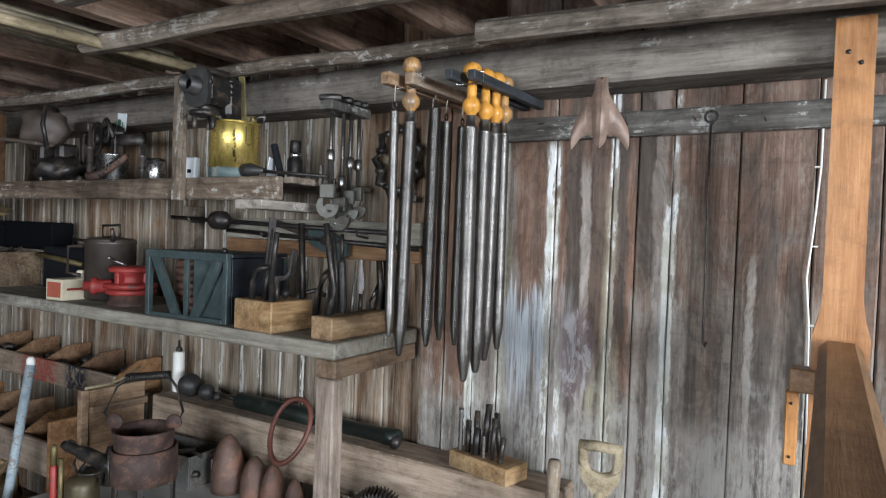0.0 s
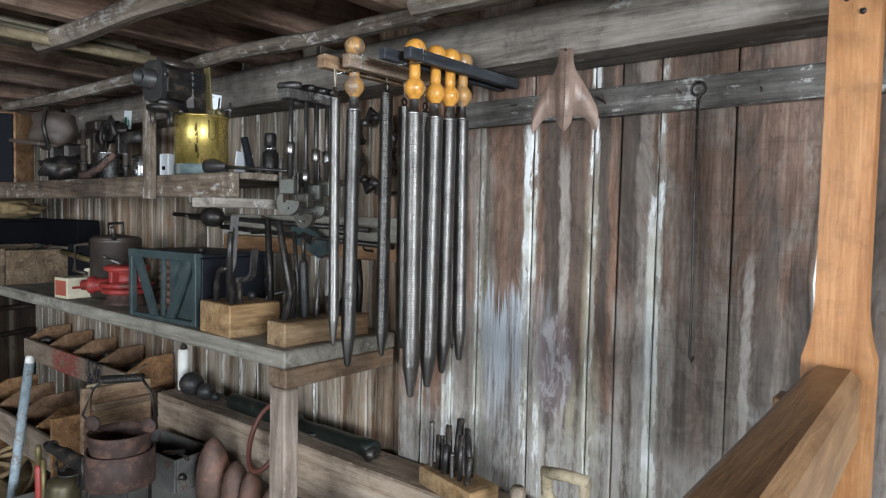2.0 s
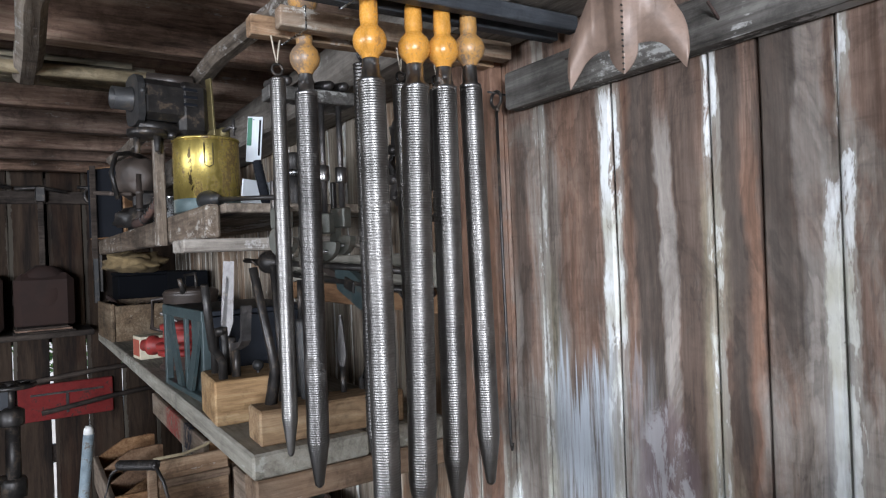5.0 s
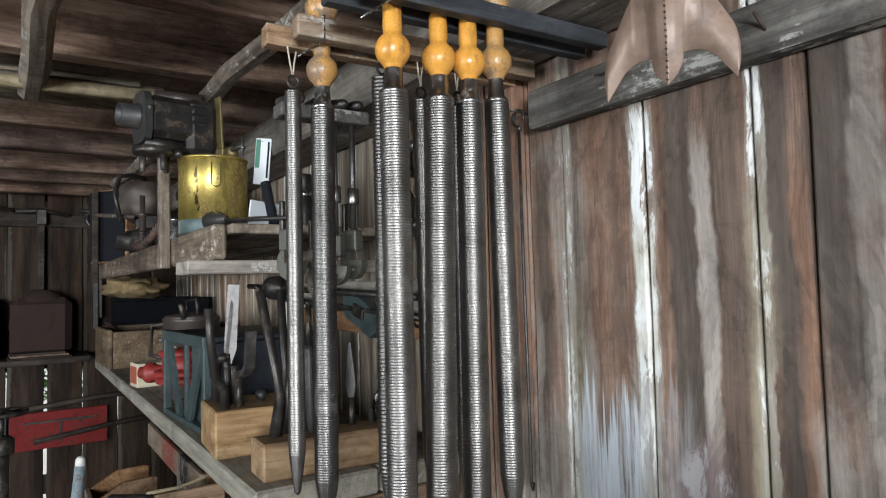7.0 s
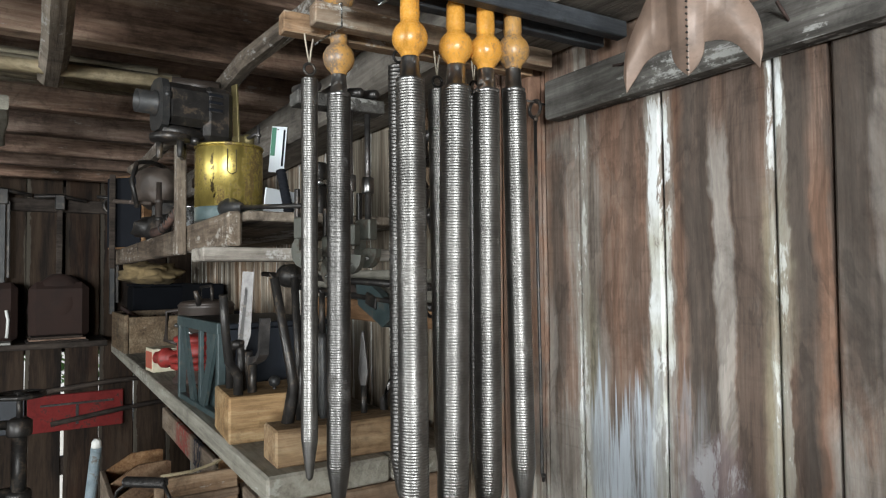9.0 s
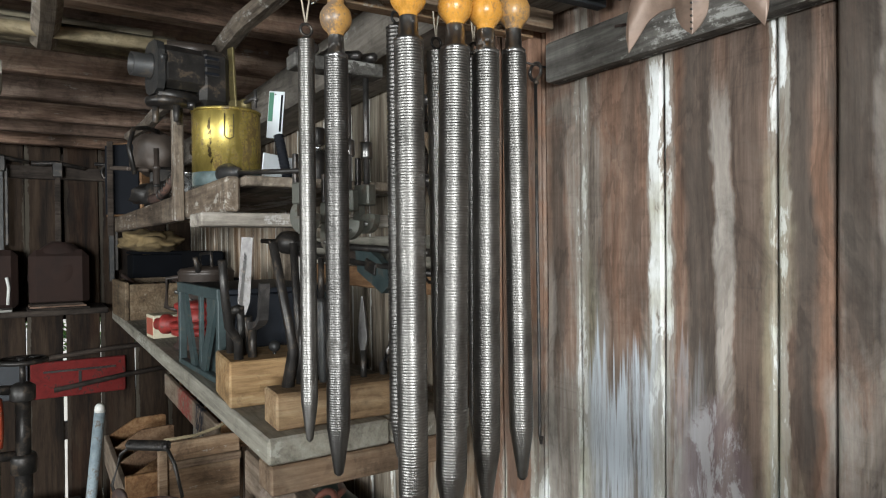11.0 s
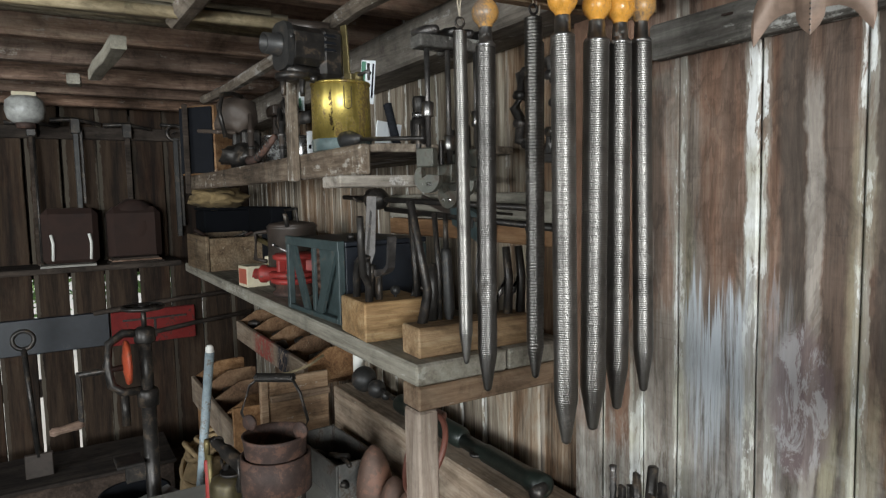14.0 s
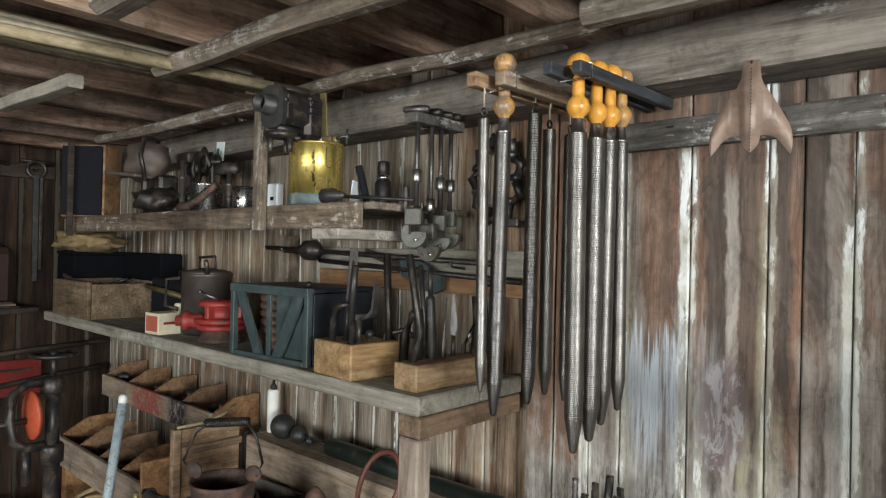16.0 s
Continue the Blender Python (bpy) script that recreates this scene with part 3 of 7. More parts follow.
# ---------------------------------------------------------------- mesh tools
class Mesh:
    """Collects shapes into one bmesh."""

    def __init__(self):
        self.bm = bmesh.new()

    def add(self, verts, faces, smooth=False, m=None):
        vs = [self.bm.verts.new(m @ Vector(v) if m is not None else v) for v in verts]
        for f in faces:
            try:
                self.bm.faces.new([vs[i] for i in f]).smooth = smooth
            except ValueError:
                pass
        return self

    def box(self, x0, y0, z0, x1, y1, z1, bevel=0.003, m=None):
        """A box with chamfered edges."""
        t = bmesh.new()
        bmesh.ops.create_cube(t, size=1.0)
        for v in t.verts:
            v.co = Vector(((x0 + x1) / 2 + v.co.x * (x1 - x0), (y0 + y1) / 2 + v.co.y * (y1 - y0), (z0 + z1) / 2 + v.co.z * (z1 - z0)))
        if bevel > 0:
            b = min(bevel, abs(x1 - x0) * 0.3, abs(y1 - y0) * 0.3, abs(z1 - z0) * 0.3)
            bmesh.ops.bevel(t, geom=t.edges[:], offset=b, segments=1, affect="EDGES", profile=0.5)
        return self.join(t, m)

    def join(self, t, m=None, smooth=False):
        t.verts.index_update()
        vs = [self.bm.verts.new(m @ v.co if m is not None else v.co) for v in t.verts]
        for f in t.faces:
            self.bm.faces.new([vs[v.index] for v in f.verts]).smooth = smooth or f.smooth
        t.free()
        return self

    def lathe(self, profile, segs=24, m=None, smooth=True, flip=False):
        """profile: (radius, z) from bottom to top, turned about z."""
        verts, faces = [], []
        n = len(profile)
        for r, z in profile:
            for i in range(segs):
                a = 2 * math.pi * i / segs
                verts.append((r * math.cos(a), r * math.sin(a), z))
        for j in range(n - 1):
            for i in range(segs):
                k = (i + 1) % segs
                faces.append((j * segs + i, j * segs + k, (j + 1) * segs + k, (j + 1) * segs + i))
        faces.append(tuple(range(segs - 1, -1, -1)))
        faces.append(tuple((n - 1) * segs + i for i in range(segs)))
        return self.add(verts, faces, smooth, m)

    def rod(self, a, b, r, r2=None, segs=12):
        a, b = Vector(a), Vector(b)
        m = Matrix.Translation(a) @ (b - a).to_track_quat("Z", "Y").to_matrix().to_4x4()
        return self.lathe([(r, 0), (r if r2 is None else r2, (b - a).length)], segs, m)

    def tube(self, pts, r, segs=8, closed=False, taper=None):
        pts = [Vector(p) for p in pts]
        n = len(pts)
        verts, faces = [], []
        up = Vector((0.3, 0.2, 0.93)).normalized()
        for i, p in enumerate(pts):
            q0 = pts[i - 1] if i > 0 or closed else p
            q1 = pts[(i + 1) % n] if i < n - 1 or closed else p
            d = (q1 - q0).normalized()
            s = d.cross(up)
            if s.length < 0.05:
                s = d.cross(Vector((1, 0, 0)))
            s.normalize()
            w = s.cross(d)
            rr = r if taper is None else r + (taper - r) * i / (n - 1)
            for j in range(segs):
                a = 2 * math.pi * j / segs
                verts.append(p + s * rr * math.cos(a) + w * rr * math.sin(a))
        rows = n if closed else n - 1
        for i in range(rows):
            for j in range(segs):
                k, i2 = (j + 1) % segs, (i + 1) % n
                faces.append((i * segs + j, i * segs + k, i2 * segs + k, i2 * segs + j))
        if not closed:
            faces.append(tuple(range(segs - 1, -1, -1)))
            faces.append(tuple((n - 1) * segs + j for j in range(segs)))
        return self.add(verts, faces, True)

    def prism(self, outline, depth, m=None, smooth=False):
        """A flat outline in x and z, extruded along y by depth."""
        n = len(outline)
        verts = [(x, 0, z) for x, z in outline] + [(x, depth, z) for x, z in outline]
        faces = [tuple(range(n)), tuple(range(2 * n - 1, n - 1, -1))]
        faces += [(i, n + i, n + (i + 1) % n, (i + 1) % n) for i in range(n)]
        return self.add(verts, faces, smooth, m)

    def ball(self, c, r, segs=20, squash=1.0):
        prof = []
        k = 12
        for i in range(k + 1):
            a = -math.pi / 2 + math.pi * i / k
            prof.append((max(r * math.cos(a), r * 0.02), r * squash * math.sin(a)))
        return self.lathe(prof, segs, Matrix.Translation(c))

    def ring(self, c, radius, r, axis="z", segs=24, sides=8, start=0.0, turn=360.0):
        pts = []
        closed = turn >= 360
        for i in range(segs if closed else segs + 1):
            a = radians(start + turn * i / segs)
            u, v = radius * math.cos(a), radius * math.sin(a)
            pts.append(Vector(c) + Vector({"z": (u, v, 0), "x": (0, u, v), "y": (u, 0, v)}[axis]))
        return self.tube(pts, r, sides, closed)

    def lump(self, c, size, seed, rough=0.25, segs=14):
        """An uneven rounded heap."""
        t = bmesh.new()
        bmesh.ops.create_icosphere(t, subdivisions=3, radius=1.0)
        for v in t.verts:
            d = 1 + rough * noise.noise(v.co * 1.7 + Vector((seed, 0, 0))) + rough * 0.5 * noise.noise(v.co * 4 + Vector((0, seed, 0)))
            v.co = Vector(c) + Vector((v.co.x * size[0] * d, v.co.y * size[1] * d, v.co.z * size[2] * d))
        return self.join(t, None, True)


def finish(name, mesh, material):
    data = bpy.data.meshes.new(name)
    bmesh.ops.recalc_face_normals(mesh.bm, faces=mesh.bm.faces[:])
    mesh.bm.to_mesh(data)
    mesh.bm.free()
    data.materials.append(material)
    return data


def part(name, mesh, material, parent, label=""):
    ob = new(name, finish(name, mesh, material))
    ob.parent = parent
    return tagged(ob, label)


def thing(name, m, label, category, group="", kind=""):
    ob = new(name)
    ob.empty_display_size = 0.05
    ob.matrix_world = m
    return tagged(ob, label, category, group, kind)


def solid(name, mesh, material, m, label, category="", group="", kind=""):
    """A thing of one single mesh."""
    ob = new(name, finish(name, mesh, material))
    ob.matrix_world = m
    return tagged(ob, label, category, group, kind)


def board_mesh(w, t, length, seed, wobble=0.002, notch=0.0):
    """A sawn board standing along z, width along x, with slightly wandering edges."""
    rng = random.Random(seed)
    steps = 9
    verts, faces = [], []
    c = min(0.004, t * 0.2)
    for i in range(steps):
        z = length * i / (steps - 1)
        l, r = -w / 2 + rng.uniform(-wobble, wobble), w / 2 + rng.uniform(-wobble, wobble)
        f = rng.uniform(-wobble, wobble)
        verts += [(l, f + c, z), (l + c, f, z), (r - c, f, z), (r, f + c, z), (r, t, z), (l, t, z)]
    for i in range(steps - 1):
        for j in range(6):
            k = (j + 1) % 6
            faces.append((i * 6 + j, i * 6 + k, i * 6 + 6 + k, i * 6 + 6 + j))
    faces.append(tuple(range(5, -1, -1)))
    faces.append(tuple((steps - 1) * 6 + j for j in range(6)))
    return Mesh().add(verts, faces)


I4 = Matrix.Identity(4)

# ---------------------------------------------------------------- setting
XW, YN, XE, YS, ZC = -4.30, 1.885, 4.60, -3.20, 2.30

# floor out of view, kept dark so that it bounces little light
solid("floor", Mesh().box(XW - 0.2, YS - 0.2, -0.12, XE + 0.2, YN + 0.2, 0.0, 0), DARKWOOD, I4, "worn dark timber floor of the shed", kind="structure")
solid("ground", Mesh().box(-60, -60, -0.5, 60, 60, -0.25, 0), EARTH, I4, "sunlit pale gravel ground outside the shed", kind="structure")

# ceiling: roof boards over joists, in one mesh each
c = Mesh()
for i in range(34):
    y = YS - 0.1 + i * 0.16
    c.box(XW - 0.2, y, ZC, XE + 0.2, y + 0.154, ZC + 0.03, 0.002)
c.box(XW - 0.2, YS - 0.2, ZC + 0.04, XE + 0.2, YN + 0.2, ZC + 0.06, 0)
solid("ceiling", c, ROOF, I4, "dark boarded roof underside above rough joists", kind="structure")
JOISTS = [-4.11, -3.71, -3.30, -2.89, -2.50, -2.12, -1.74, -1.35, -0.95, -0.52, -0.10, 0.32, 0.74, 1.16, 1.58, 2.0, 2.42, 2.84, 3.26, 3.68, 4.1]
for i, x in enumerate(JOISTS):
    j = Mesh().box(x - 0.032, YS, 2.055 + 0.006 * math.sin(i * 2.1), x + 0.032, YN - 0.005, ZC - 0.003, 0.006)
    solid("joist", j, OLD_Y, I4, "rough reddish brown sawn ceiling joist", kind="structure")

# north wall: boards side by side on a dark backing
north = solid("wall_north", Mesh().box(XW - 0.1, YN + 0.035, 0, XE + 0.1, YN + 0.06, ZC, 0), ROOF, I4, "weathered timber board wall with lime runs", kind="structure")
edges = [-4.29]
rng = random.Random(4)
while edges[-1] < -1.32:
    edges.append(edges[-1] + rng.uniform(0.095, 0.14))
edges[-1] = -1.20
edges += [-1.09, -1.002, -0.909, -0.732, -0.554, -0.482, -0.385, -0.213, -0.036, 0.106, 0.28, 0.45, 0.63, 0.80, 0.98, 1.15, 1.33, 1.5, 1.68, 1.86, 2.04, 2.2, 2.4, 2.6, 2.8, 3.0, 3.2, 3.4, 3.6, 3.8, 4.0, 4.2, 4.4, 4.6]
for i in range(len(edges) - 1):
    a, b = edges[i], edges[i + 1]
    gap = 0.0028
    p = part("plank", board_mesh(b - a - gap, 0.03, ZC - 0.01, i, 0.0012), WALL if a > -1.25 else WALL2, north)
    p.matrix_local = pose((a + b) / 2, YN + rng.uniform(-0.002, 0.002), 0)
# two proud rusty boards beside the shelf
for k, (a, b) in enumerate(((-1.185, -1.098), (-1.092, -1.005))):
    p = part("plank", board_mesh(b - a, 0.028, 2.0 - 0.76, 90 + k, 0.0015), WALL, north)
    p.matrix_local = pose((a + b) / 2, YN - 0.032, 0.77)

# west wall: boards coloured as if in shade, with open gaps that let the daylight in
west = solid("wall_west", Mesh().box(XW - 0.055, YS, 0.42, XW - 0.012, YN, 0.52, 0.004).box(XW - 0.055, YS, 1.94, XW - 0.012, YN, 2.04, 0.004).box(XW - 0.085, YS, 1.10, XW - 0.058, YN, ZC - 0.01, 0.002), ROOF, I4, "board wall with shade in its colour and daylight between the boards", kind="structure")
def half_gap(y):
    """Half the open joint between two boards at y."""
    return 0.007 if min(abs(y - v) for v in (1.206, 0.845, 0.6645, -0.0575, -0.599, -1.14)) < 0.02 else 0.0015


for i in range(29):
    y1, y0 = 1.928 - 0.1805 * i, 1.928 - 0.1805 * (i + 1)
    y1, y0 = y1 - half_gap(y1), y0 + half_gap(y0)
    p = part("plank", board_mesh(y1 - y0, 0.025, ZC - 0.01, 200 + i, 0.0025), WALL_SHADED, west)
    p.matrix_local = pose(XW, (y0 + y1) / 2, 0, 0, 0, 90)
hedge = Mesh()
rng = random.Random(3)
hv, hf = [], []
for i in range(7000):
    c0 = Vector((-9.5 + rng.gauss(0, 0.35), rng.uniform(-5, 7), rng.uniform(0.2, 1.55 + 0.25 * math.sin(i))))
    d = Vector((rng.gauss(0, 1), rng.gauss(0, 1), rng.gauss(0, 1))).normalized() * 0.07
    e = Vector((rng.gauss(0, 1), rng.gauss(0, 1), rng.gauss(0, 1))).normalized() * 0.05
    n0 = len(hv)
    hv += [c0 - d, c0 + e, c0 + d, c0 - e]
    hf.append((n0, n0 + 1, n0 + 2, n0 + 3))
solid("hedge", hedge.add(hv, hf), LEAF, I4, "sunlit green hedge outside behind the boards", "hedge", kind="stuff")

# unseen east and south walls, with the window and the doorway that light the place
solid("wall_east", Mesh().box(XE, YS, 0, XE + 0.08, -2.35, ZC, 0).box(XE, -0.35, 0, XE + 0.08, YN + 0.06, ZC, 0).box(XE, -2.35, 2.22, XE + 0.08, -0.35, ZC, 0).box(XE, -2.35, 0, XE + 0.08, -0.35, 1.0, 0), WALL_SHADED, I4, "board wall in the shaded colour with a wide window opening", kind="structure")
solid("wall_south", Mesh().box(XW - 0.1, YS - 0.08, 0, -1.7, YS, ZC, 0).box(1.3, YS - 0.08, 0, XE + 0.08, YS, ZC, 0).box(-1.7, YS - 0.08, 2.22, 1.3, YS, ZC, 0).box(-1.7, YS - 0.08, 0, 1.3, YS, 0.86, 0), WALL_SHADED, I4, "board wall in the shaded colour with a wide opening", kind="structure")

# wall plate and rails
solid("wall_plate", Mesh().box(XW, 1.715, 1.925, XE, YN - 0.004, 2.052, 0.008), BEAM, I4, "heavy grey weathered wall plate beam", "beam", kind="structure")
solid("wall_rail", Mesh().box(-0.955, 1.845, 1.798, 1.6, YN - 0.003, 1.868, 0.005), SLATE, I4, "dark grey horizontal nailing rail with old nails", "rail", kind="structure")
solid("wall_ledge", Mesh().box(-2.42, 1.70, 0.60, -0.62, YN - 0.036, 0.78, 0.006), TAN, I4, "weathered tan timber ledge along the wall", "ledge", kind="structure")
solid("wall_ledge_low", Mesh().box(-0.615, 1.70, 0.56, 1.6, YN - 0.004, 0.70, 0.006), GREYWOOD, I4, "weathered grey timber ledge along the wall", "ledge", kind="structure")


def pole(a, b, w, t, material, label, seed, bend=0.012):
    """A hewn pole between two ends, a little crooked."""
    a, b = Vector(a), Vector(b)
    rng = random.Random(seed)
    short = (b - a).length < 1
    n = 3 if short else 10
    d = (b - a).normalized()
    s = d.cross(Vector((0, 0, 1))).normalized()
    u = s.cross(d)
    verts, faces = [], []
    for i in range(n + 1):
        p = a.lerp(b, i / n) - a + s * rng.uniform(-bend, bend) + u * rng.uniform(-bend, bend) * 0.5
        k = 1 + rng.uniform(-0.02, 0.02) if short else 1 + rng.uniform(-0.08, 0.08)
        c = 0.85 if short else 0.5
        for x, z in ((-1, -c), (-c, -1), (c, -1), (1, -c), (1, c), (c, 1), (-c, 1), (-1, c)):
            verts.append(p + s * x * w / 2 * k + u * z * t / 2 * k)
    for i in range(n):
        for j in range(8):
            q = (j + 1) % 8
            faces.append((i * 8 + j, i * 8 + q, i * 8 + 8 + q, i * 8 + 8 + j))
    faces += [tuple(range(7, -1, -1)), tuple(n * 8 + j for j in range(8))]
    return solid("pole", Mesh().add(verts, faces), material, Matrix.Translation(a), label, "pole", "poles under the joists")


pole((-1.915, 1.09, 2.015), (0.9, 1.17, 2.02), 0.055, 0.05, OLD, "grey hewn pole lying under the joists", 1)
pole((-3.30, 1.45, 2.005), (0.2, 1.53, 2.02), 0.045, 0.04, OLD, "thin grey crooked pole under the joists", 2)
pole((-0.78, 1.44, 2.01), (1.6, 1.68, 2.01), 0.06, 0.055, OLD, "square grey pole lying under the joists", 3, 0.006)
pole((-1.47, 0.785, 2.005), (0.9, 0.80, 2.01), 0.07, 0.055, OLD, "thick grey hewn pole under the joists", 4)
pole((-2.22, 0.98, 2.01), (-2.86, 0.95, 2.015), 0.045, 0.04, GREYWOOD, "short pale stick under the joists", 5, 0.004)
pole((-2.93, 0.88, 2.01), (-3.06, 0.89, 2.02), 0.045, 0.04, GREYWOOD, "short pale stub under the joists", 6, 0.003)
# bundle of thin laths lying on the poles
rng = random.Random(12)
for i in range(9):
    x0 = -1.88 + 0.028 * (i % 5) - 0.05
    z0 = 2.045 + 0.022 * (i // 5)
    lath = Mesh()
    pts = []
    for k in range(9):
        f = k / 8
        yy = 1.33 - f * 2.6
        pts.append((x0 - 0.30 * f - 0.06 * math.sin(f * 2) + 0.006 * (i % 3), yy + 0.02 * (i % 4), z0 + 0.02 * math.sin(f * math.pi) - 0.03 * (1 - f) ** 2))
    lath.tube(pts, 0.017, 4)
    solid("lath", lath, LATH, I4, "pale thin lath in a bundle under the joists", "lath", "bundle of laths")
st = thing("round_staff", pose(-1.723, 1.456, 1.990), "pale round staff with a dark ferrule, lying under the joists", "staff")
part("shaft", Mesh().tube([(-0.028, -0.10, 0.006), (-0.12, -0.5, 0.026), (-0.21, -0.9, 0.038), (-0.30, -1.4, 0.044), (-0.36, -2.2, 0.044)], 0.016, 10), FRESH_X, st)
part("ferrule", Mesh().rod((0, 0, 0), (-0.029, -0.105, 0.006), 0.0175), GREYMETAL, st, "dark grey metal ferrule")

# ---------------------------------------------------------------- shelves
up = thing("upper_shelf", pose(-1.43, 1.405, 1.585), "old timber wall shelf with a rough worn front board", "shelf")
part("front_board", Mesh().box(-2.2, 0, 0, 0, 0.03, 0.072, 0.005), SHELFWOOD, up)
part("shelf_board", Mesh().box(-2.2, 0.032, 0.052, 0.03, 0.24, 0.072, 0.003), OLD, up)
part("shelf_board", Mesh().box(-2.2, 0.244, 0.052, 0.02, 0.44, 0.072, 0.003), OLD, up)
part("bearer", Mesh().box(-0.13, -0.045, -0.03, -0.015, 0.40, -0.002, 0.003), GREYWOOD_Y, up, "pale grey bearer under the shelf end")
part("hanger", Mesh().box(-0.462, -0.026, -0.005, -0.415, -0.002, 0.41, 0.003), OLD_Z, up)
part("hanger", Mesh().box(-2.036, -0.045, -0.02, -2.014, -0.02, 0.42, 0.003), DARKWOOD, up, "thin dark strap hanger")

low = thing("long_shelf", pose(-1.195, 1.415, 1.126), "long grey timber shelf board on a rough leg", "shelf")
part("shelf_board", Mesh().box(-2.74, 0, 0, 0, 0.24, 0.048, 0.005), GREYWOOD, low)
part("shelf_board", Mesh().box(-2.74, 0.243, 0, 0, 0.43, 0.048, 0.005), GREYWOOD, low)
part("bearer", Mesh().box(-0.075, 0.005, -0.055, 0.0, 0.425, -0.002, 0.004), TANSIDE, low)
part("leg", Mesh().box(-0.072, 0.005, -1.126, -0.004, 0.055, -0.058, 0.005), GREYWOOD_Z, low)

ws = thing("west_shelf", pose(XW + 0.003, 1.40, 1.16), "timber shelf along the west board wall, with shade in its colour", "shelf")
part("shelf_board", Mesh().box(0, -2.6, 0, 0.34, 0, 0.03, 0.004), DARKWOOD, ws)

bench = thing("work_bench", pose(-1.9, 1.3, 0.545), "low bench with a worn grey top", "bench")
part("bench_top", Mesh().box(-0.42, -0.45, -0.05, 1.10, 0.395, 0, 0.006), GREYBENCH, bench)
for x in (-0.37, 1.0):
    for y in (-0.40, 0.33):
        part("leg", Mesh().box(x - 0.035, y - 0.035, -0.545, x + 0.035, y + 0.035, -0.052, 0.004), OLD_Z, bench)

# stair post and handrail
post = thing("stair_post", pose(0.03, 1.68, 0), "varnished orange pine newel post", "post")
flare = [(0.038 + 0.017 * (1 - math.sin(k / 8 * math.pi / 2)) ** 1.3, 1.305 + 0.12 * k / 8) for k in range(9)]
side = [(0.055, 0.0)] + flare + [(0.038, 2.0)]
part("shaft", Mesh().prism(side + [(-x, z) for x, z in side[::-1]], 0.07, Matrix.Translation((0, -0.035, 0))), ORANGE, post)
for bx, bz in ((-0.012, 1.925), (0.012, 1.90)):
    part("bolt", Mesh().lathe([(0.0, 0.004), (0.004, 0.0035), (0.0055, 0.0)], 10, pose(bx, -0.035, bz, 90, 0, 0)), IRON, post, "dark sunk bolt head")
rail = thing("handrail", pose(0.03, 1.63, 1.27), "varnished brown timber handrail fixed to the post", "handrail")
part("rail", Mesh().box(-0.04, -1.6, -0.10, 0.04, 0, 0.03, 0.015, pose(0, 0, 0, 0.8, 0, 0)), RAILWOOD, rail)

# ---------------------------------------------------------------- hanging spring rods
def spring_body(z_top, length, r, tip, pitch=0.0038, segs=18, groove=0.955):
    """A close-wound coil with a tapered lower tip, hanging down from z_top."""
    prof = []
    n = int(length / pitch)
    for i in range(n):
        z = z_top - length + i * pitch
        k = i * pitch
        rr = r if k > tip else r * (0.42 + 0.58 * k / tip)
        prof += [(rr * groove, z), (rr, z + pitch * 0.35), (rr, z + pitch * 0.7)]
    prof.append((r * 0.5, z_top))
    return Mesh().lathe([(r * 0.2, z_top - length - 0.004)] + prof, segs)


def knob_rod(x, y, xb, yb, zb, zk, r, knob, material, top_knob, zt):
    """Spring rod held by a turned wooden handle; leans from the handle to its lower tip."""
    t = thing("spring_rod", pose(x, y, zk), "steel coil spring rod with a turned wooden handle", "spring rod", "hanging spring rods")
    lean = Vector((xb - x, yb - y, zb - zk)).to_track_quat("-Z", "Y").to_matrix().to_4x4()
    length = (Vector((x, y, zk)) - Vector((xb, yb, zb))).length
    b = part("coil", spring_body(-0.058, length - 0.058, r, 0.07), material, t)
    b.matrix_local = lean
    b = part("ferrule", Mesh().lathe([(r * 0.95, -0.062), (r * 0.98, -0.056), (r * 0.7, -0.052), (r * 0.62, -0.028), (r * 0.55, -0.022)], 16), GREYSTEEL, t, "smooth steel ferrule")
    k = knob_r = 0.0245
    prof = [(0.012, -0.026)]
    for i in range(1, 10):
        a = -math.pi / 2 + math.pi * i / 10
        prof.append((max(k * math.cos(a), 0.0125), k * math.sin(a)))
    prof += [(0.0135, 0.03), (0.0128, zt - zk - 0.03)]
    if top_knob:
        for i in range(1, 10):
            a = -math.pi / 2 + math.pi * i / 10
            prof.append((max(0.0255 * math.cos(a), 0.004), zt - zk + 0.0245 * math.sin(a)))
    part("handle", Mesh().lathe(prof, 20), knob, t, "turned yellow wooden handle with ball ends")
    return t


KNOBBED = [
    (-0.997, 1.467, -1.011, 1.470, 1.161, 1.858, 0.0185, KNOB_OLD, STEEL_DARK, 1.955),
    (-0.824, 1.496, -0.817, 1.493, 1.115, 1.840, 0.0200, KNOB, STEEL, 1.930),
    (-0.821, 1.568, -0.811, 1.547, 1.130, 1.839, 0.0215, KNOB, STEEL, 1.930),
    (-0.812, 1.613, -0.818, 1.612, 1.152, 1.839, 0.0195, KNOB, STEEL, 1.930),
    (-0.808, 1.659, -0.807, 1.668, 1.177, 1.846, 0.0175, KNOB_OLD, STEEL, 1.930),
]
for x, y, xb, yb, zb, zk, r, kn, stl, zt in KNOBBED:
    knob_rod(x, y, xb, yb, zb, zk, r, kn, stl, True, zt)


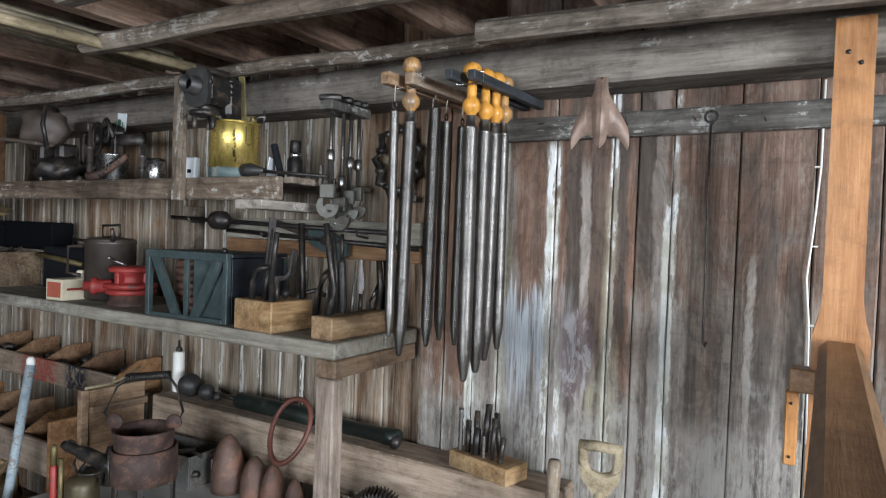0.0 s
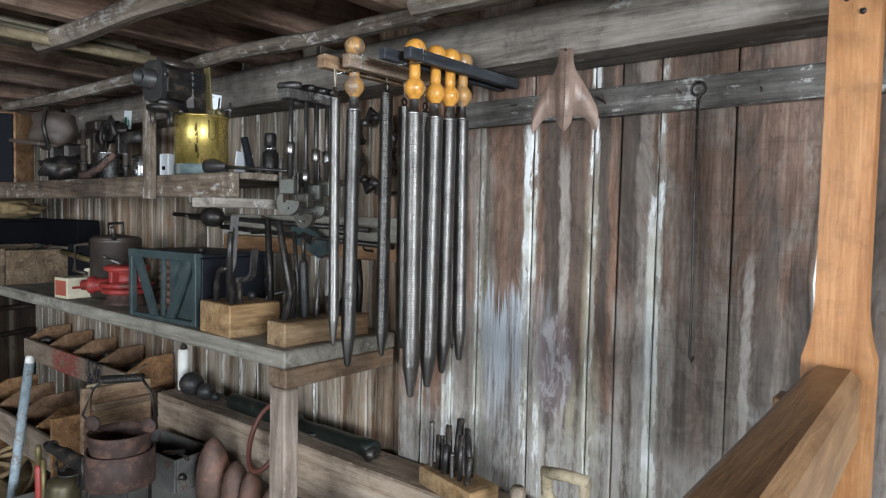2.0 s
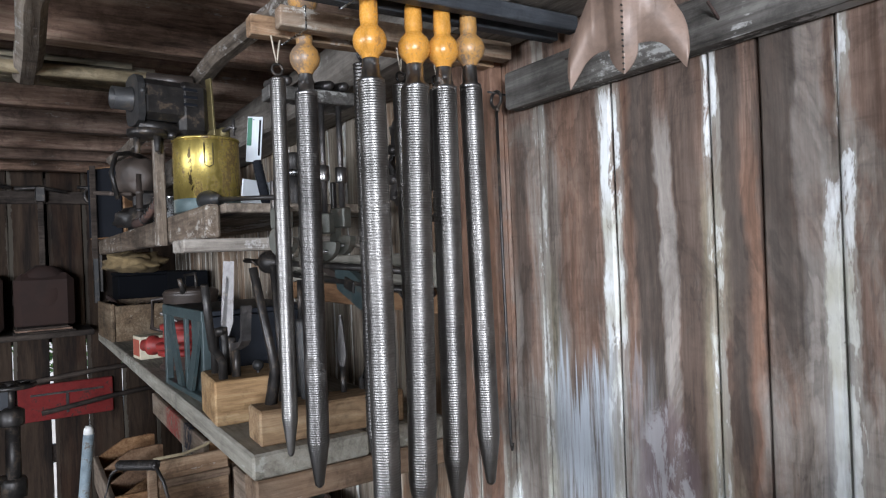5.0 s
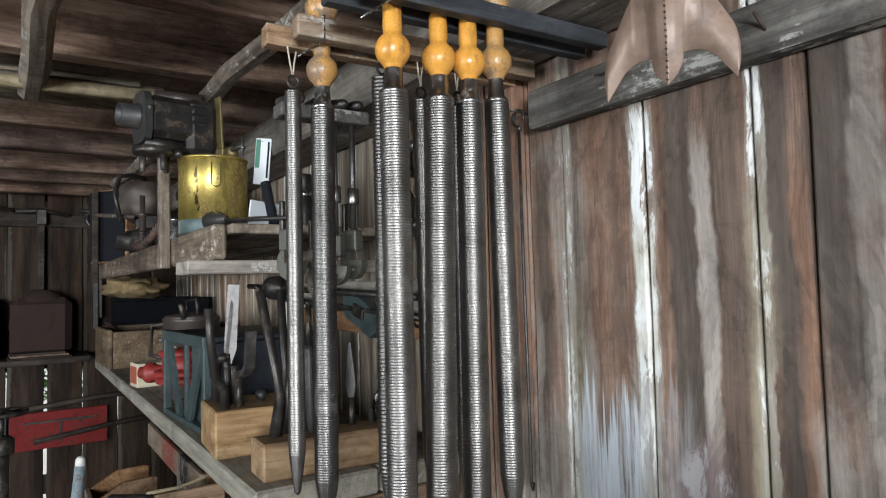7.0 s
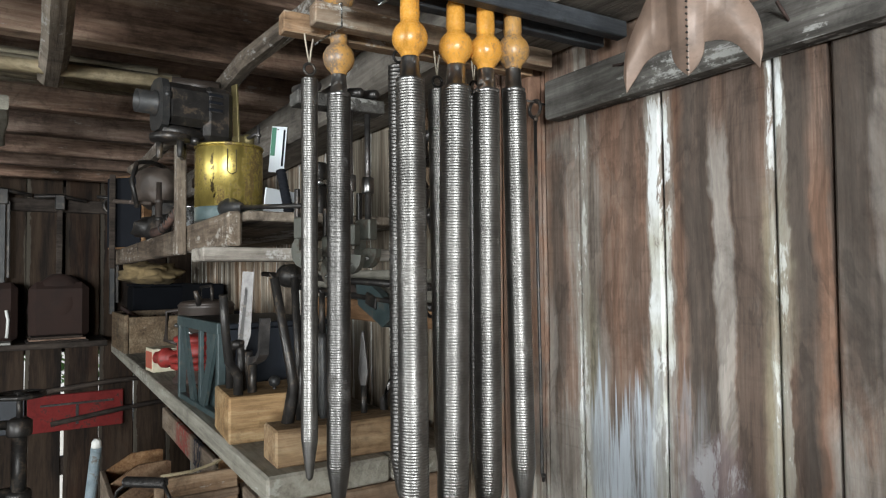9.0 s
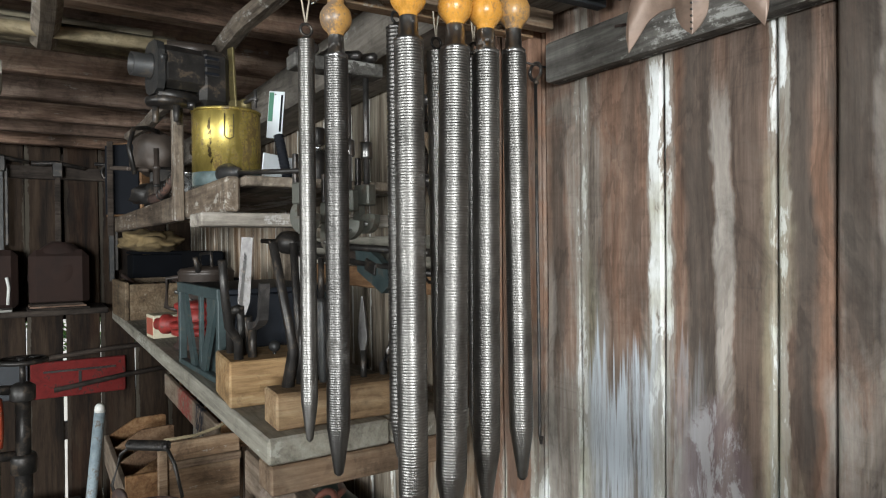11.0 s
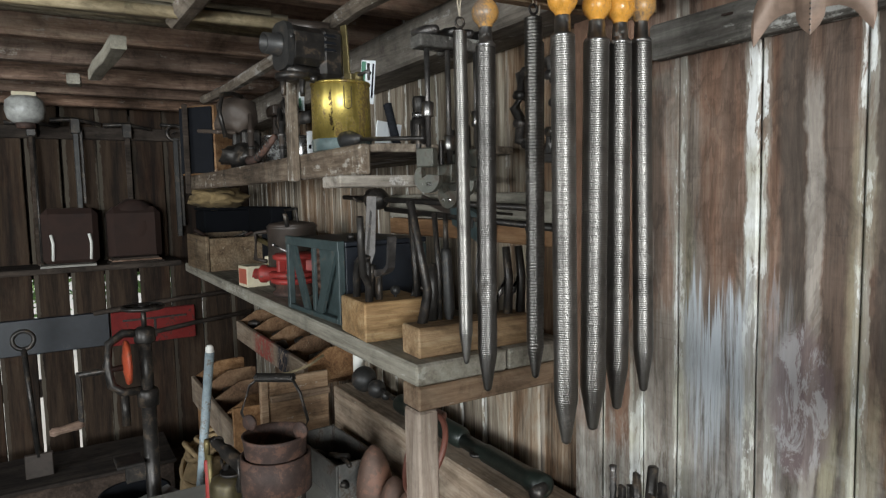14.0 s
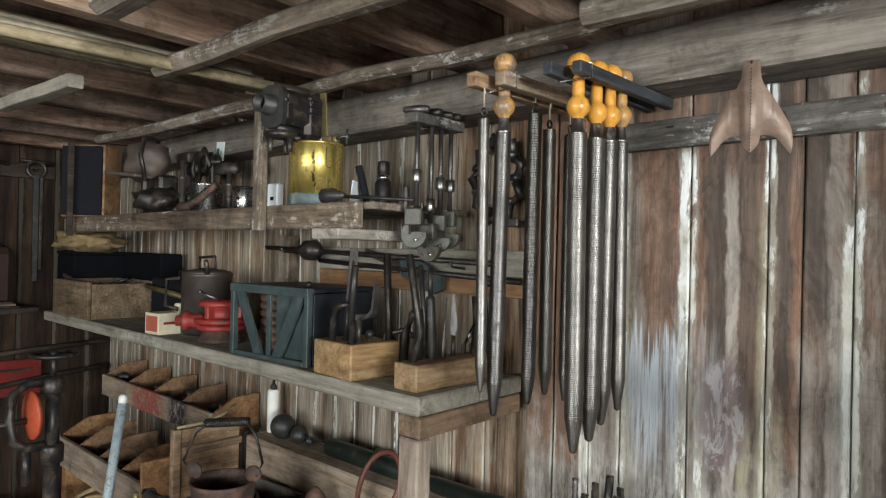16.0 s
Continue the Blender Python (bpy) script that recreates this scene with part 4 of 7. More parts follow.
def hung_rod(x, y, zt, xb, yb, zb, r, material, zs, pitch=0.0038):
    t = thing("spring_rod", pose(x, y, zt), "thin steel coil spring rod hung by a loop of twine", "spring rod", "hanging spring rods")
    lean = Vector((xb - x, yb - y, zb - zt)).to_track_quat("-Z", "Y").to_matrix().to_4x4()
    length = (Vector((x, y, zt)) - Vector((xb, yb, zb))).length
    b = part("coil", spring_body(-0.012, length - 0.012, r, 0.055, pitch, 18, 0.955 if pitch < 0.005 else 0.90), material, t)
    b.matrix_local = lean
    part("eye", Mesh().ring((0, 0, 0), 0.009, 0.0025, "x", 14, 6), IRON, t)
    part("twine", Mesh().tube([(0, 0, 0.008), (0.004, -0.006, 0.03), (0.010, -0.012, zs - zt)], 0.0015, 5).tube([(0, 0, 0.008), (-0.004, 0.004, 0.03), (-0.004, 0.008, zs - zt)], 0.0015, 5), STRING, t, "pale twine loop")


hung_rod(-1.025, 1.430, 1.843, -1.015, 1.425, 1.220, 0.0128, STEEL, 1.895)
hung_rod(-0.975, 1.560, 1.870, -0.982, 1.563, 1.178, 0.0170, STEEL_DARK, 1.895, 0.0060)
hung_rod(-0.987, 1.640, 1.845, -0.992, 1.650, 1.185, 0.0165, STEEL, 1.895, 0.0048)
hung_rod(-0.965, 1.700, 1.840, -0.970, 1.705, 1.165, 0.0150, STEEL_DARK, 1.895, 0.0064)
hung_rod(-1.010, 1.600, 1.835, -1.015, 1.600, 1.330, 0.0120, STEEL_DARK, 1.895, 0.0060)


def bar_pair(name, x0, y0, x1, y1, z, w, h, gap, material, label, back_shift=0.0):
    """Two square bars side by side that carry the rods, lashed with wire."""
    d = Vector((x1 - x0, y1 - y0, 0))
    ang = math.degrees(math.atan2(-d.x, d.y))
    t = thing(name, pose(x0, y0, z, 0, 0, ang), label, "bar")
    L = d.length
    for k, s in ((0, -1), (1, 1)):
        part("bar", Mesh().box(s * gap / 2 - (w if s < 0 else 0), 0.03 * k + back_shift * k, 0, s * gap / 2 + (w if s > 0 else 0), L, h, 0.002), material, t)
    part("wire", Mesh().tube([(-gap / 2 - w - 0.002, 0.06, -0.002), (gap / 2 + w + 0.002, 0.07, -0.002), (gap / 2 + w + 0.002, 0.07, h + 0.002), (-gap / 2 - w - 0.002, 0.06, h + 0.002)], 0.0016, 5, True), CHROME, t, "thin lashing wire")


bar_pair("hanging_bar", -1.00, 1.385, -0.985, 1.86, 1.893, 0.028, 0.032, 0.028, BARWOOD, "pair of brown timber bars carrying spring rods")
bar_pair("hanging_bar", -0.820, 1.405, -0.805, 1.86, 1.893, 0.022, 0.026, 0.028, BLACKWOOD, "pair of dark painted bars carrying spring rods")

# ---------------------------------------------------------------- hung on the wall
fl = thing("copper_tail", pose(-0.541, 1.70, 1.745, 0, 0, 19), "hammered copper whale tail pattern with a row of rivet holes", "pattern")
ctrl = [(0.0, 0.0), (0.0106, 0.010), (0.0175, 0.024), (0.0185, 0.0345), (0.033, 0.034), (0.052, 0.024), (0.074, -0.006), (0.0775, 0.012), (0.077, 0.034), (0.0725, 0.054), (0.063, 0.073), (0.052, 0.093), (0.041, 0.112), (0.029, 0.130), (0.0215, 0.145), (0.018, 0.160), (0.016, 0.19)]
half = []
for i in range(len(ctrl) - 1):
    p0, p1, p2, p3 = ctrl[max(i - 1, 0)], ctrl[i], ctrl[i + 1], ctrl[min(i + 2, len(ctrl) - 1)]
    sharp = i in (2, 3, 5, 6)
    for k in range(4):
        f = k / 4
        if sharp:
            half.append(tuple(p1[j] + (p2[j] - p1[j]) * f for j in (0, 1)))
        else:
            half.append(tuple(0.5 * (2 * p1[j] + (p2[j] - p0[j]) * f + (2 * p0[j] - 5 * p1[j] + 4 * p2[j] - p3[j]) * f * f + (3 * p1[j] - p0[j] - 3 * p2[j] + p3[j]) * f ** 3) for j in (0, 1)))
half += [ctrl[-1], (0.0, 0.19)]
bm = bmesh.new()
rim = [(x, z) for x, z in half] + [(-x, z) for x, z in half[-2:0:-1]]
bm.faces.new([bm.verts.new((x, 0, z)) for x, z in rim])
for k in range(-9, 10):
    bmesh.ops.bisect_plane(bm, geom=bm.verts[:] + bm.edges[:] + bm.faces[:], plane_co=(k * 0.0082, 0, 0), plane_no=(1, 0, 0))
for v in bm.verts:
    v.co.y = -0.003 + 0.006 * (v.co.x / 0.079) ** 2 - 0.008 * max(0.0, abs(v.co.x) / 0.079 - 0.55) * max(0.0, 1 - v.co.z / 0.06)
bmesh.ops.solidify(bm, geom=bm.faces[:], thickness=0.002)
tail = Mesh().join(bm, None, True)
for e in tail.bm.edges:
    e.smooth = e.calc_face_angle(0.0) < 0.6
part("sheet", tail, COPPER, fl)
rv = Mesh()
for i in range(24):
    z = 0.006 + i * 0.0072
    rv.rod((0, -0.0058, z), (0, -0.002, z), 0.0013, segs=6)
part("rivet_row", rv, IRON, fl, "row of dark rivet holes")
part("nail", Mesh().rod((0, 0.03, 0.178), (0, -0.012, 0.186), 0.002, segs=6), IRON, fl)


def poker(x, z_top, z_bot, y, label):
    t = thing("poker", pose(x, y, z_top), label, "poker", "hanging iron pokers")
    L = z_top - z_bot
    part("shaft", Mesh().tube([(0, 0, -0.02), (0.001, 0, -L * 0.4), (0.004, 0, -L * 0.75), (0.004, 0, -L + 0.012), (0.010, -0.002, -L), (0.014, -0.004, -L + 0.012)], 0.0032, 8), IRON, t)
    part("ring_handle", Mesh().ring((0, 0, 0), 0.015, 0.0033, "y", 20, 8).tube([(0, 0, -0.015), (0.003, 0, -0.022)], 0.0045, 8), IRON, t)
    part("nail", Mesh().rod((0, 0.03, 0.011), (0, -0.02, 0.013), 0.002, segs=6), IRON, t)


poker(-0.284, 1.838, 1.226, 1.838, "long black iron poker hung by its ring from a nail")
poker(-0.970, 1.821, 1.157, 1.838, "long black iron poker hung on the board wall")

# ---------------------------------------------------------------- on the upper shelf
bt = thing("brass_tank", pose(-1.70, 1.475, 1.657), "yellow brass spray tank with a strap and pump", "tank")
R = 0.080
part("body", Mesh().lathe([(R, 0.028), (R, 0.170), (R * 0.97, 0.176), (R * 0.96, 0.182)], 40), FLAKED, bt)
part("base_band", Mesh().lathe([(R * 0.99, 0), (R * 1.012, 0.002), (R * 1.012, 0.03), (R, 0.032)], 40), TEALBAND, bt, "dull blue painted base band")
part("rim", Mesh().ring((0, 0, 0.180), R * 0.985, 0.004, "z", 40, 8), BRASS, bt)
lid = part("lid", Mesh().lathe([(R * 0.95, 0.176), (R * 0.9, 0.184), (0.02, 0.192)], 32), OLDBRASS, bt)
strap = part("strap", Mesh().box(0.030, 0.0, 0.19, 0.052, 0.006, 0.36, 0.001, pose(0, 0, 0, 0, -4, 20)), OLDBRASS, bt, "tall flat brass lever")
part("strap_socket", Mesh().box(0.026, -0.012, 0.175, 0.056, 0.012, 0.205, 0.002, pose(0, 0, 0, 0, 0, 20)), OLDBRASS, strap)
part("filler_cap", Mesh().lathe([(0.014, 0.185), (0.014, 0.205), (0.01, 0.21)], 14, Matrix.Translation((0.045, 0.035, 0))), OLDBRASS, lid)
part("valve", Mesh().tube([(0.055, 0.03, 0.20), (0.075, 0.045, 0.208), (0.088, 0.05, 0.202)], 0.005, 8).rod((0.082, 0.048, 0.185), (0.082, 0.048, 0.228), 0.004, segs=8), IRON_BRIGHT, bt)
part("hasp", Mesh().tube([(0.0805, -0.024, 0.165), (0.0805, -0.024, 0.112), (0.0815, -0.014, 0.106), (0.0825, -0.004, 0.112), (0.0825, -0.004, 0.165)], 0.0016, 6), OLDBRASS, bt)


def rounded_plate(w, h, c, y0, y1):
    """An upright plate with cut corners, w wide and h high, from y0 back to y1."""
    out = [(-w + c, -h), (w - c, -h), (w - c * 0.3, -h + c * 0.3), (w, -h + c), (w, h - c), (w - c * 0.3, h - c * 0.3), (w - c, h), (-w + c, h), (-w + c * 0.3, h - c * 0.3), (-w, h - c), (-w, -h + c), (-w + c * 0.3, -h + c * 0.3)]
    return Mesh().prism(out, y1 - y0, pose(0, (y0 + y1) / 2, 0))


def burner_head(m):
    t = thing("cast_burner", m, "black cast iron burner housing with a round mouth", "burner")
    body = part("housing", Mesh().box(-0.042, 0.05, -0.046, 0.040, 0.165, 0.052, 0.016).box(-0.044, 0.14, -0.078, 0.043, 0.212, 0.056, 0.014), IRON, t)
    part("mouth", Mesh().lathe([(0.021, -0.028), (0.0215, 0.0), (0.0265, 0.0), (0.0265, -0.035), (0.030, -0.037), (0.030, -0.046)], 28, pose(-0.006, 0.0, 0.004, 90, 0, 0)), DARKCAST, t, "worn round burner mouth")
    part("mouth_lining", Mesh().lathe([(0.0, -0.027), (0.0205, -0.027)], 24, pose(-0.006, 0.0, 0.004, 90, 0, 0)), BLACKSTUFF, t)
    front = part("front_plate", rounded_plate(0.044, 0.060, 0.026, 0.034, 0.050), DARKCAST, t)
    part("lug", Mesh().lathe([(0.0, 0.0), (0.010, 0.0), (0.010, -0.014), (0.0, -0.014)], 12, pose(0.036, 0.048, 0.018, 90, 0, 0)), DARKCAST, front)
    for i in range(3):
        part("vent_slot", Mesh().box(0.041, 0.148, 0.030 - i * 0.018, 0.0455, 0.182, 0.037 - i * 0.018, 0.001), BLACKSTUFF, body)
        part("vent_lip", Mesh().box(0.043, 0.150, 0.0275 - i * 0.018, 0.048, 0.182, 0.0296 - i * 0.018, 0.0006), IRON_BRIGHT, body)
    part("barrel", Mesh().rod((0.012, 0.05, -0.058), (0.012, 0.145, -0.062), 0.014, segs=16), IRON, t)
    fl2 = part("flange", Mesh().lathe([(0.0, -0.084), (0.043, -0.084), (0.045, -0.080), (0.045, -0.070), (0.03, -0.066)], 24, Matrix.Translation((0.006, 0.072, 0))), IRON, t)
    for sx, sy in ((-0.018, 0.056), (0.026, 0.088), (-0.005, 0.105)):
        part("leg", Mesh().lathe([(0.005, -0.122), (0.007, -0.120), (0.009, -0.082)], 8, Matrix.Translation((sx, sy, 0))), IRON, fl2)
    part("pipe", Mesh().tube([(0.01, 0.11, -0.076), (0.01, 0.15, -0.082), (0.0, 0.20, -0.080)], 0.008, 8), IRON, t)
    part("nut", Mesh().lathe([(0.0, -0.006), (0.012, -0.006), (0.012, 0.006), (0.0, 0.006)], 6, pose(0.018, 0.125, -0.078)), IRON_BRIGHT, t)


burner_head(pose(-1.672, 1.263, 1.922, 0, 0, 10))

cy = thing("black_cylinder", pose(-1.625, 1.68, 1.657), "black and steel stepped cylinder standing on the shelf", "cylinder")
cy.scale = (1.05, 1.05, 1.12)
part("base", Mesh().lathe([(0.024, 0), (0.026, 0.003), (0.026, 0.075), (0.022, 0.08)], 20), IRON, cy)
part("top", Mesh().lathe([(0.019, 0.08), (0.019, 0.13), (0.017, 0.135)], 20), IRON, cy)
part("collar", Mesh().lathe([(0.0205, 0.082), (0.0205, 0.096)], 20), CHROME, cy, "bright steel collar")

sp = thing("ladle", pose(-1.60, 1.455, 1.657, 0, 0, 12), "dark long-handled pouring tool lying on the shelf", "ladle")
part("bowl", Mesh().lathe([(0.012, -0.035), (0.022, -0.025), (0.024, 0.0), (0.014, 0.03), (0.008, 0.05)], 16, pose(0, 0, 0.024, 0, 90, 0)), DARKCAST, sp)
part("handle", Mesh().rod((0.04, 0, 0.022), (0.27, 0.02, 0.008), 0.006, 0.005, 10), IRON, sp)

# ---------------------------------------------------------------- on the long shelf
def tool_block(m, sx, sy, sz, label):
    t = thing("tool_block", m, label, "tool block", "drilled wooden tool blocks")
    part("block", Mesh().box(0, 0, 0, sx, sy, sz, 0.004), FRESH, t)
    return t


SH = 1.175
b1 = tool_block(pose(-1.625, 1.425, SH, 0, 0, -4), 0.18, 0.17, 0.097, "pale pine block with drilled holes holding chasing irons")
b2 = tool_block(pose(-1.315, 1.445, SH, 0, 0, -2), 0.085, 0.31, 0.068, "pale pine block with drilled holes holding small irons")

gb = thing("green_crate", pose(-2.085, 1.425, SH, 0, 0, 3), "dark green metal crate with diagonal braces and a coil inside", "crate")
W, D, Hh = 0.40, 0.29, 0.235
fr = ((0, 0), (W - 0.02, 0), (0, D - 0.02), (W - 0.02, D - 0.02))
for x, y in fr:
    part("corner_post", Mesh().box(x, y, 0, x + 0.02, y + 0.02, Hh - 0.022, 0.002), GREENPAINT, gb)
part("top_rail", Mesh().box(0, -0.002, Hh - 0.028, W, 0.02, Hh, 0.002), GREENPAINT, gb)
top_panel = part("top_panel", Mesh().box(0, 0.022, Hh - 0.016, W, D, Hh - 0.003, 0.002), BLUEBLACK, gb)
part("end_panel", Mesh().box(W - 0.006, 0.022, 0.0, W + 0.002, D - 0.022, Hh - 0.018, 0.001), BLUEBLACK, gb, "blue-black end panel")
part("back_panel", Mesh().box(0.022, D - 0.012, 0.0, W - 0.022, D - 0.006, Hh - 0.018, 0.001), GREENPAINT, gb)
part("bottom_rail", Mesh().box(0.022, 0, 0.0, W - 0.022, 0.02, 0.015, 0.002), GREENPAINT, gb)
part("brace", Mesh().add([(0.02, 0.003, Hh - 0.02), (0.065, 0.003, Hh - 0.02), (0.175, 0.003, 0.015), (0.13, 0.003, 0.015), (0.02, 0.012, Hh - 0.02), (0.065, 0.012, Hh - 0.02), (0.175, 0.012, 0.015), (0.13, 0.012, 0.015)], [(0, 1, 2, 3), (7, 6, 5, 4), (0, 4, 5, 1), (1, 5, 6, 2), (2, 6, 7, 3), (3, 7, 4, 0)]), GREENPAINT, gb)
part("brace", Mesh().add([(W - 0.02, 0.003, Hh - 0.02), (W - 0.065, 0.003, Hh - 0.02), (W - 0.175, 0.003, 0.015), (W - 0.13, 0.003, 0.015), (W - 0.02, 0.012, Hh - 0.02), (W - 0.065, 0.012, Hh - 0.02), (W - 0.175, 0.012, 0.015), (W - 0.13, 0.012, 0.015)], [(3, 2, 1, 0), (4, 5, 6, 7), (1, 5, 4, 0), (2, 6, 5, 1), (3, 7, 6, 2), (0, 4, 7, 3)]), GREENPAINT, gb)
part("inner_panel", Mesh().box(0.22, 0.022, 0.0, 0.37, 0.03, Hh - 0.02, 0.001), GREENPAINT, gb)
part("upright", Mesh().box(0.185, 0.01, 0.0, 0.205, 0.02, Hh - 0.02, 0.001), GREENPAINT, gb)
for i in range(7):
    part("coil_ring", Mesh().ring((0.125, 0.13, 0.03 + i * 0.026), 0.068, 0.014, "z", 24, 8), CASTBROWN, gb)
part("core", Mesh().rod((0.125, 0.13, 0.0), (0.125, 0.13, 0.2), 0.058, segs=16), IRON, gb)
part("cap_nut", Mesh().lathe([(0.012, Hh - 0.003), (0.012, Hh + 0.006), (0.005, Hh + 0.014)], 10, Matrix.Translation((0.28, 0.1, 0))), IRON, top_panel)

# ---------------------------------------------------------------- more on the upper shelf
US = 1.657
bx = thing("black_fronted_box", pose(-3.53, 1.35, US, 0, 0, 40), "wooden box with a flat black cloth front", "box")
part("case", Mesh().box(0, 0.012, 0, 0.21, 0.16, 0.345, 0.004), BINWOOD, bx)
part("front", Mesh().box(0.008, 0.0, 0.008, 0.202, 0.013, 0.337, 0.003), BLACKSTUFF, bx, "flat black cloth front")

sd = thing("leather_saddle", pose(-2.77, 1.485, US), "brown leather bag with a curved iron frame", "bag")
part("bag_body", Mesh().lump((-0.115, 0, 0.225), (0.110, 0.085, 0.080), 3.1, 0.35), SADDLEHIDE, sd)
part("flap", Mesh().box(-0.20, -0.13, 0.140, 0.02, -0.05, 0.155, 0.006, pose(0, 0, 0, 0, 6, 10)), SADDLEHIDE, sd)
part("iron_hoop", Mesh().tube([(0.10, -0.10, 0.12), (0.10, -0.12, 0.22), (0.08, -0.10, 0.29), (0.03, -0.05, 0.305), (-0.02, 0.0, 0.30)], 0.009, 8), IRON, sd)
part("support", Mesh().box(-0.14, -0.02, 0, -0.10, 0.06, 0.17, 0.01), IRON, sd)
part("support", Mesh().box(-0.01, -0.02, 0, 0.05, 0.06, 0.16, 0.012), IRON, sd)
part("support", Mesh().lump((0.0, 0.0, 0.05), (0.11, 0.09, 0.055), 7.7, 0.6), IRON, sd)


def stub_tube(x, y, h, r, material, label):
    t = thing("steel_tube", pose(x, y, US), label, "tube", "steel fittings on the shelf")
    part("body", Mesh().lathe([(r * 0.7, 0), (r * 0.7, 0.03), (r, 0.034), (r, h * 0.62), (r * 1.25, h * 0.63), (r * 1.25, h * 0.68), (r * 0.8, h * 0.7), (r * 0.8, h)], 14), material, t)
    part("collar", Mesh().lathe([(r * 1.3, h * 0.30), (r * 1.3, h * 0.36)], 14), IRON, t)


stub_tube(-2.445, 1.425, 0.188, 0.011, GREYMETAL, "grey stepped steel tube standing upright")
stub_tube(-2.155, 1.45, 0.130, 0.010, IRON_BRIGHT, "worn steel fitting standing upright")
cv = thing("steel_canister", pose(-2.465, 1.53, US), "polished open steel canister", "canister")
part("body", Mesh().lathe([(0.058, 0), (0.060, 0.003), (0.060, 0.105), (0.062, 0.108), (0.058, 0.11), (0.056, 0.106), (0.056, 0.01)], 28), CHROME, cv)
cu = thing("steel_cup", pose(-2.19, 1.525, US), "polished steel cup with a dark lid", "cup")
part("body", Mesh().lathe([(0.034, 0), (0.036, 0.003), (0.036, 0.075), (0.034, 0.078)], 24), CHROME, cu)
part("lid", Mesh().lathe([(0.037, 0.078), (0.037, 0.084), (0.03, 0.088)], 24), IRON, cu)
hn = thing("carved_horn", pose(-2.36, 1.43, US + 0.014, 0, 0, 18), "brown carved horn with a spiral groove lying on the shelf", "horn")
h = Mesh().tube([(-0.07, 0, 0), (-0.03, 0, 0.004), (0.03, 0.0, 0.03), (0.10, 0, 0.078)], 0.017, 12, False, 0.011)
part("body", h, RUST, hn)
for i in range(6):
    f = i / 6
    part("groove_ring", Mesh().ring((-0.01 + f * 0.1, 0, 0.012 + f * 0.062), 0.0155 - f * 0.003, 0.003, "x", 14, 6), IRON, hn)
mc = thing("iron_mechanism", pose(-2.74, 1.66, US), "dark iron mechanism with brackets and wheels", "mechanism")
mc.scale = (1.0, 1.0, 1.8)
part("base_bar", Mesh().box(-0.22, -0.03, 0, 0.26, 0.03, 0.015, 0.003), IRON, mc)
part("bracket", Mesh().box(-0.16, -0.02, 0.015, -0.13, 0.02, 0.13, 0.004).box(-0.17, -0.04, 0.13, -0.06, 0.03, 0.155, 0.005), GREYMETAL, mc)
part("bracket", Mesh().box(0.08, -0.02, 0.015, 0.11, 0.02, 0.12, 0.004), IRON, mc)
part("cross_shaft", Mesh().rod((-0.15, 0, 0.115), (0.28, 0.0, 0.105), 0.014, segs=12), IRON, mc)
part("wheel", Mesh().ring((-0.02, -0.02, 0.115), 0.032, 0.009, "y", 18, 8).rod((-0.02, -0.03, 0.115), (-0.02, 0.02, 0.115), 0.012), IRON, mc)
part("wheel", Mesh().ring((0.06, -0.03, 0.13), 0.024, 0.008, "y", 18, 8), IRON, mc)
part("hooked_arm", Mesh().tube([(0.03, -0.03, 0.09), (0.06, -0.05, 0.14), (0.11, -0.05, 0.145), (0.13, -0.04, 0.11)], 0.008, 8), IRON, mc)
part("clamp", Mesh().lump((0.02, 0.0, 0.13), (0.10, 0.03, 0.022), 5.0, 0.3), IRON, mc)
jk = thing("iron_flywheel", pose(-2.62, 1.56, US), "dark iron wheel and pipe fittings in a heap", "fittings")
part("wheel", Mesh().ring((0, 0, 0.065), 0.05, 0.014, "y", 22, 8).rod((0, -0.03, 0.065), (0, 0.03, 0.065), 0.018), IRON, jk)
part("elbow", Mesh().tube([(0.08, -0.03, 0.012), (0.10, -0.04, 0.06), (0.13, -0.05, 0.09), (0.17, -0.05, 0.09)], 0.013, 10), GREYMETAL, jk)
part("elbow", Mesh().tube([(0.05, 0.03, 0.012), (0.14, 0.0, 0.05), (0.20, -0.02, 0.02)], 0.015, 10), IRON, jk)
part("bolt", Mesh().rod((-0.06, -0.06, 0.012), (0.04, -0.09, 0.012), 0.012, segs=6), IRON, jk)

cd = thing("printed_card", pose(-2.70, 1.711, 1.93, 0, 6, 0), "white card with a green print, tacked to the beam", "card")
part("sheet", Mesh().box(-0.033, 0.0, -0.03, 0.033, 0.003, 0.05, 0.001), PAPER, cd)
part("green_print", Mesh().box(-0.028, -0.0015, -0.026, -0.004, 0.0, 0.022, 0.0005), GREENCARD, cd)
part("green_print", Mesh().box(0.008, -0.0015, -0.026, 0.014, 0.0, 0.012, 0.0005), GREENCARD, cd)
wc = thing("instruction_card", pose(-1.985, 1.685, 1.905, 0, 5, 52), "white and green card hung behind the brass tank", "card")
part("sheet", Mesh().box(-0.02, 0.0, -0.07, 0.028, 0.003, 0.07, 0.001), PAPER, wc)
part("green_print", Mesh().box(-0.018, -0.0015, -0.02, -0.004, 0.0, 0.066, 0.0005), GREENCARD, wc)
part("black_band", Mesh().box(0.018, -0.0015, -0.05, 0.024, 0.0, 0.06, 0.0005), BLACKSTUFF, wc)
part("nail", Mesh().rod((0, -0.003, 0.06), (0.012, 0.03, 0.062), 0.0015, segs=6), IRON, wc)
pb = thing("white_card", pose(-1.609, 1.531, US, 0, 0, 125), "folded white card standing on the shelf", "card")
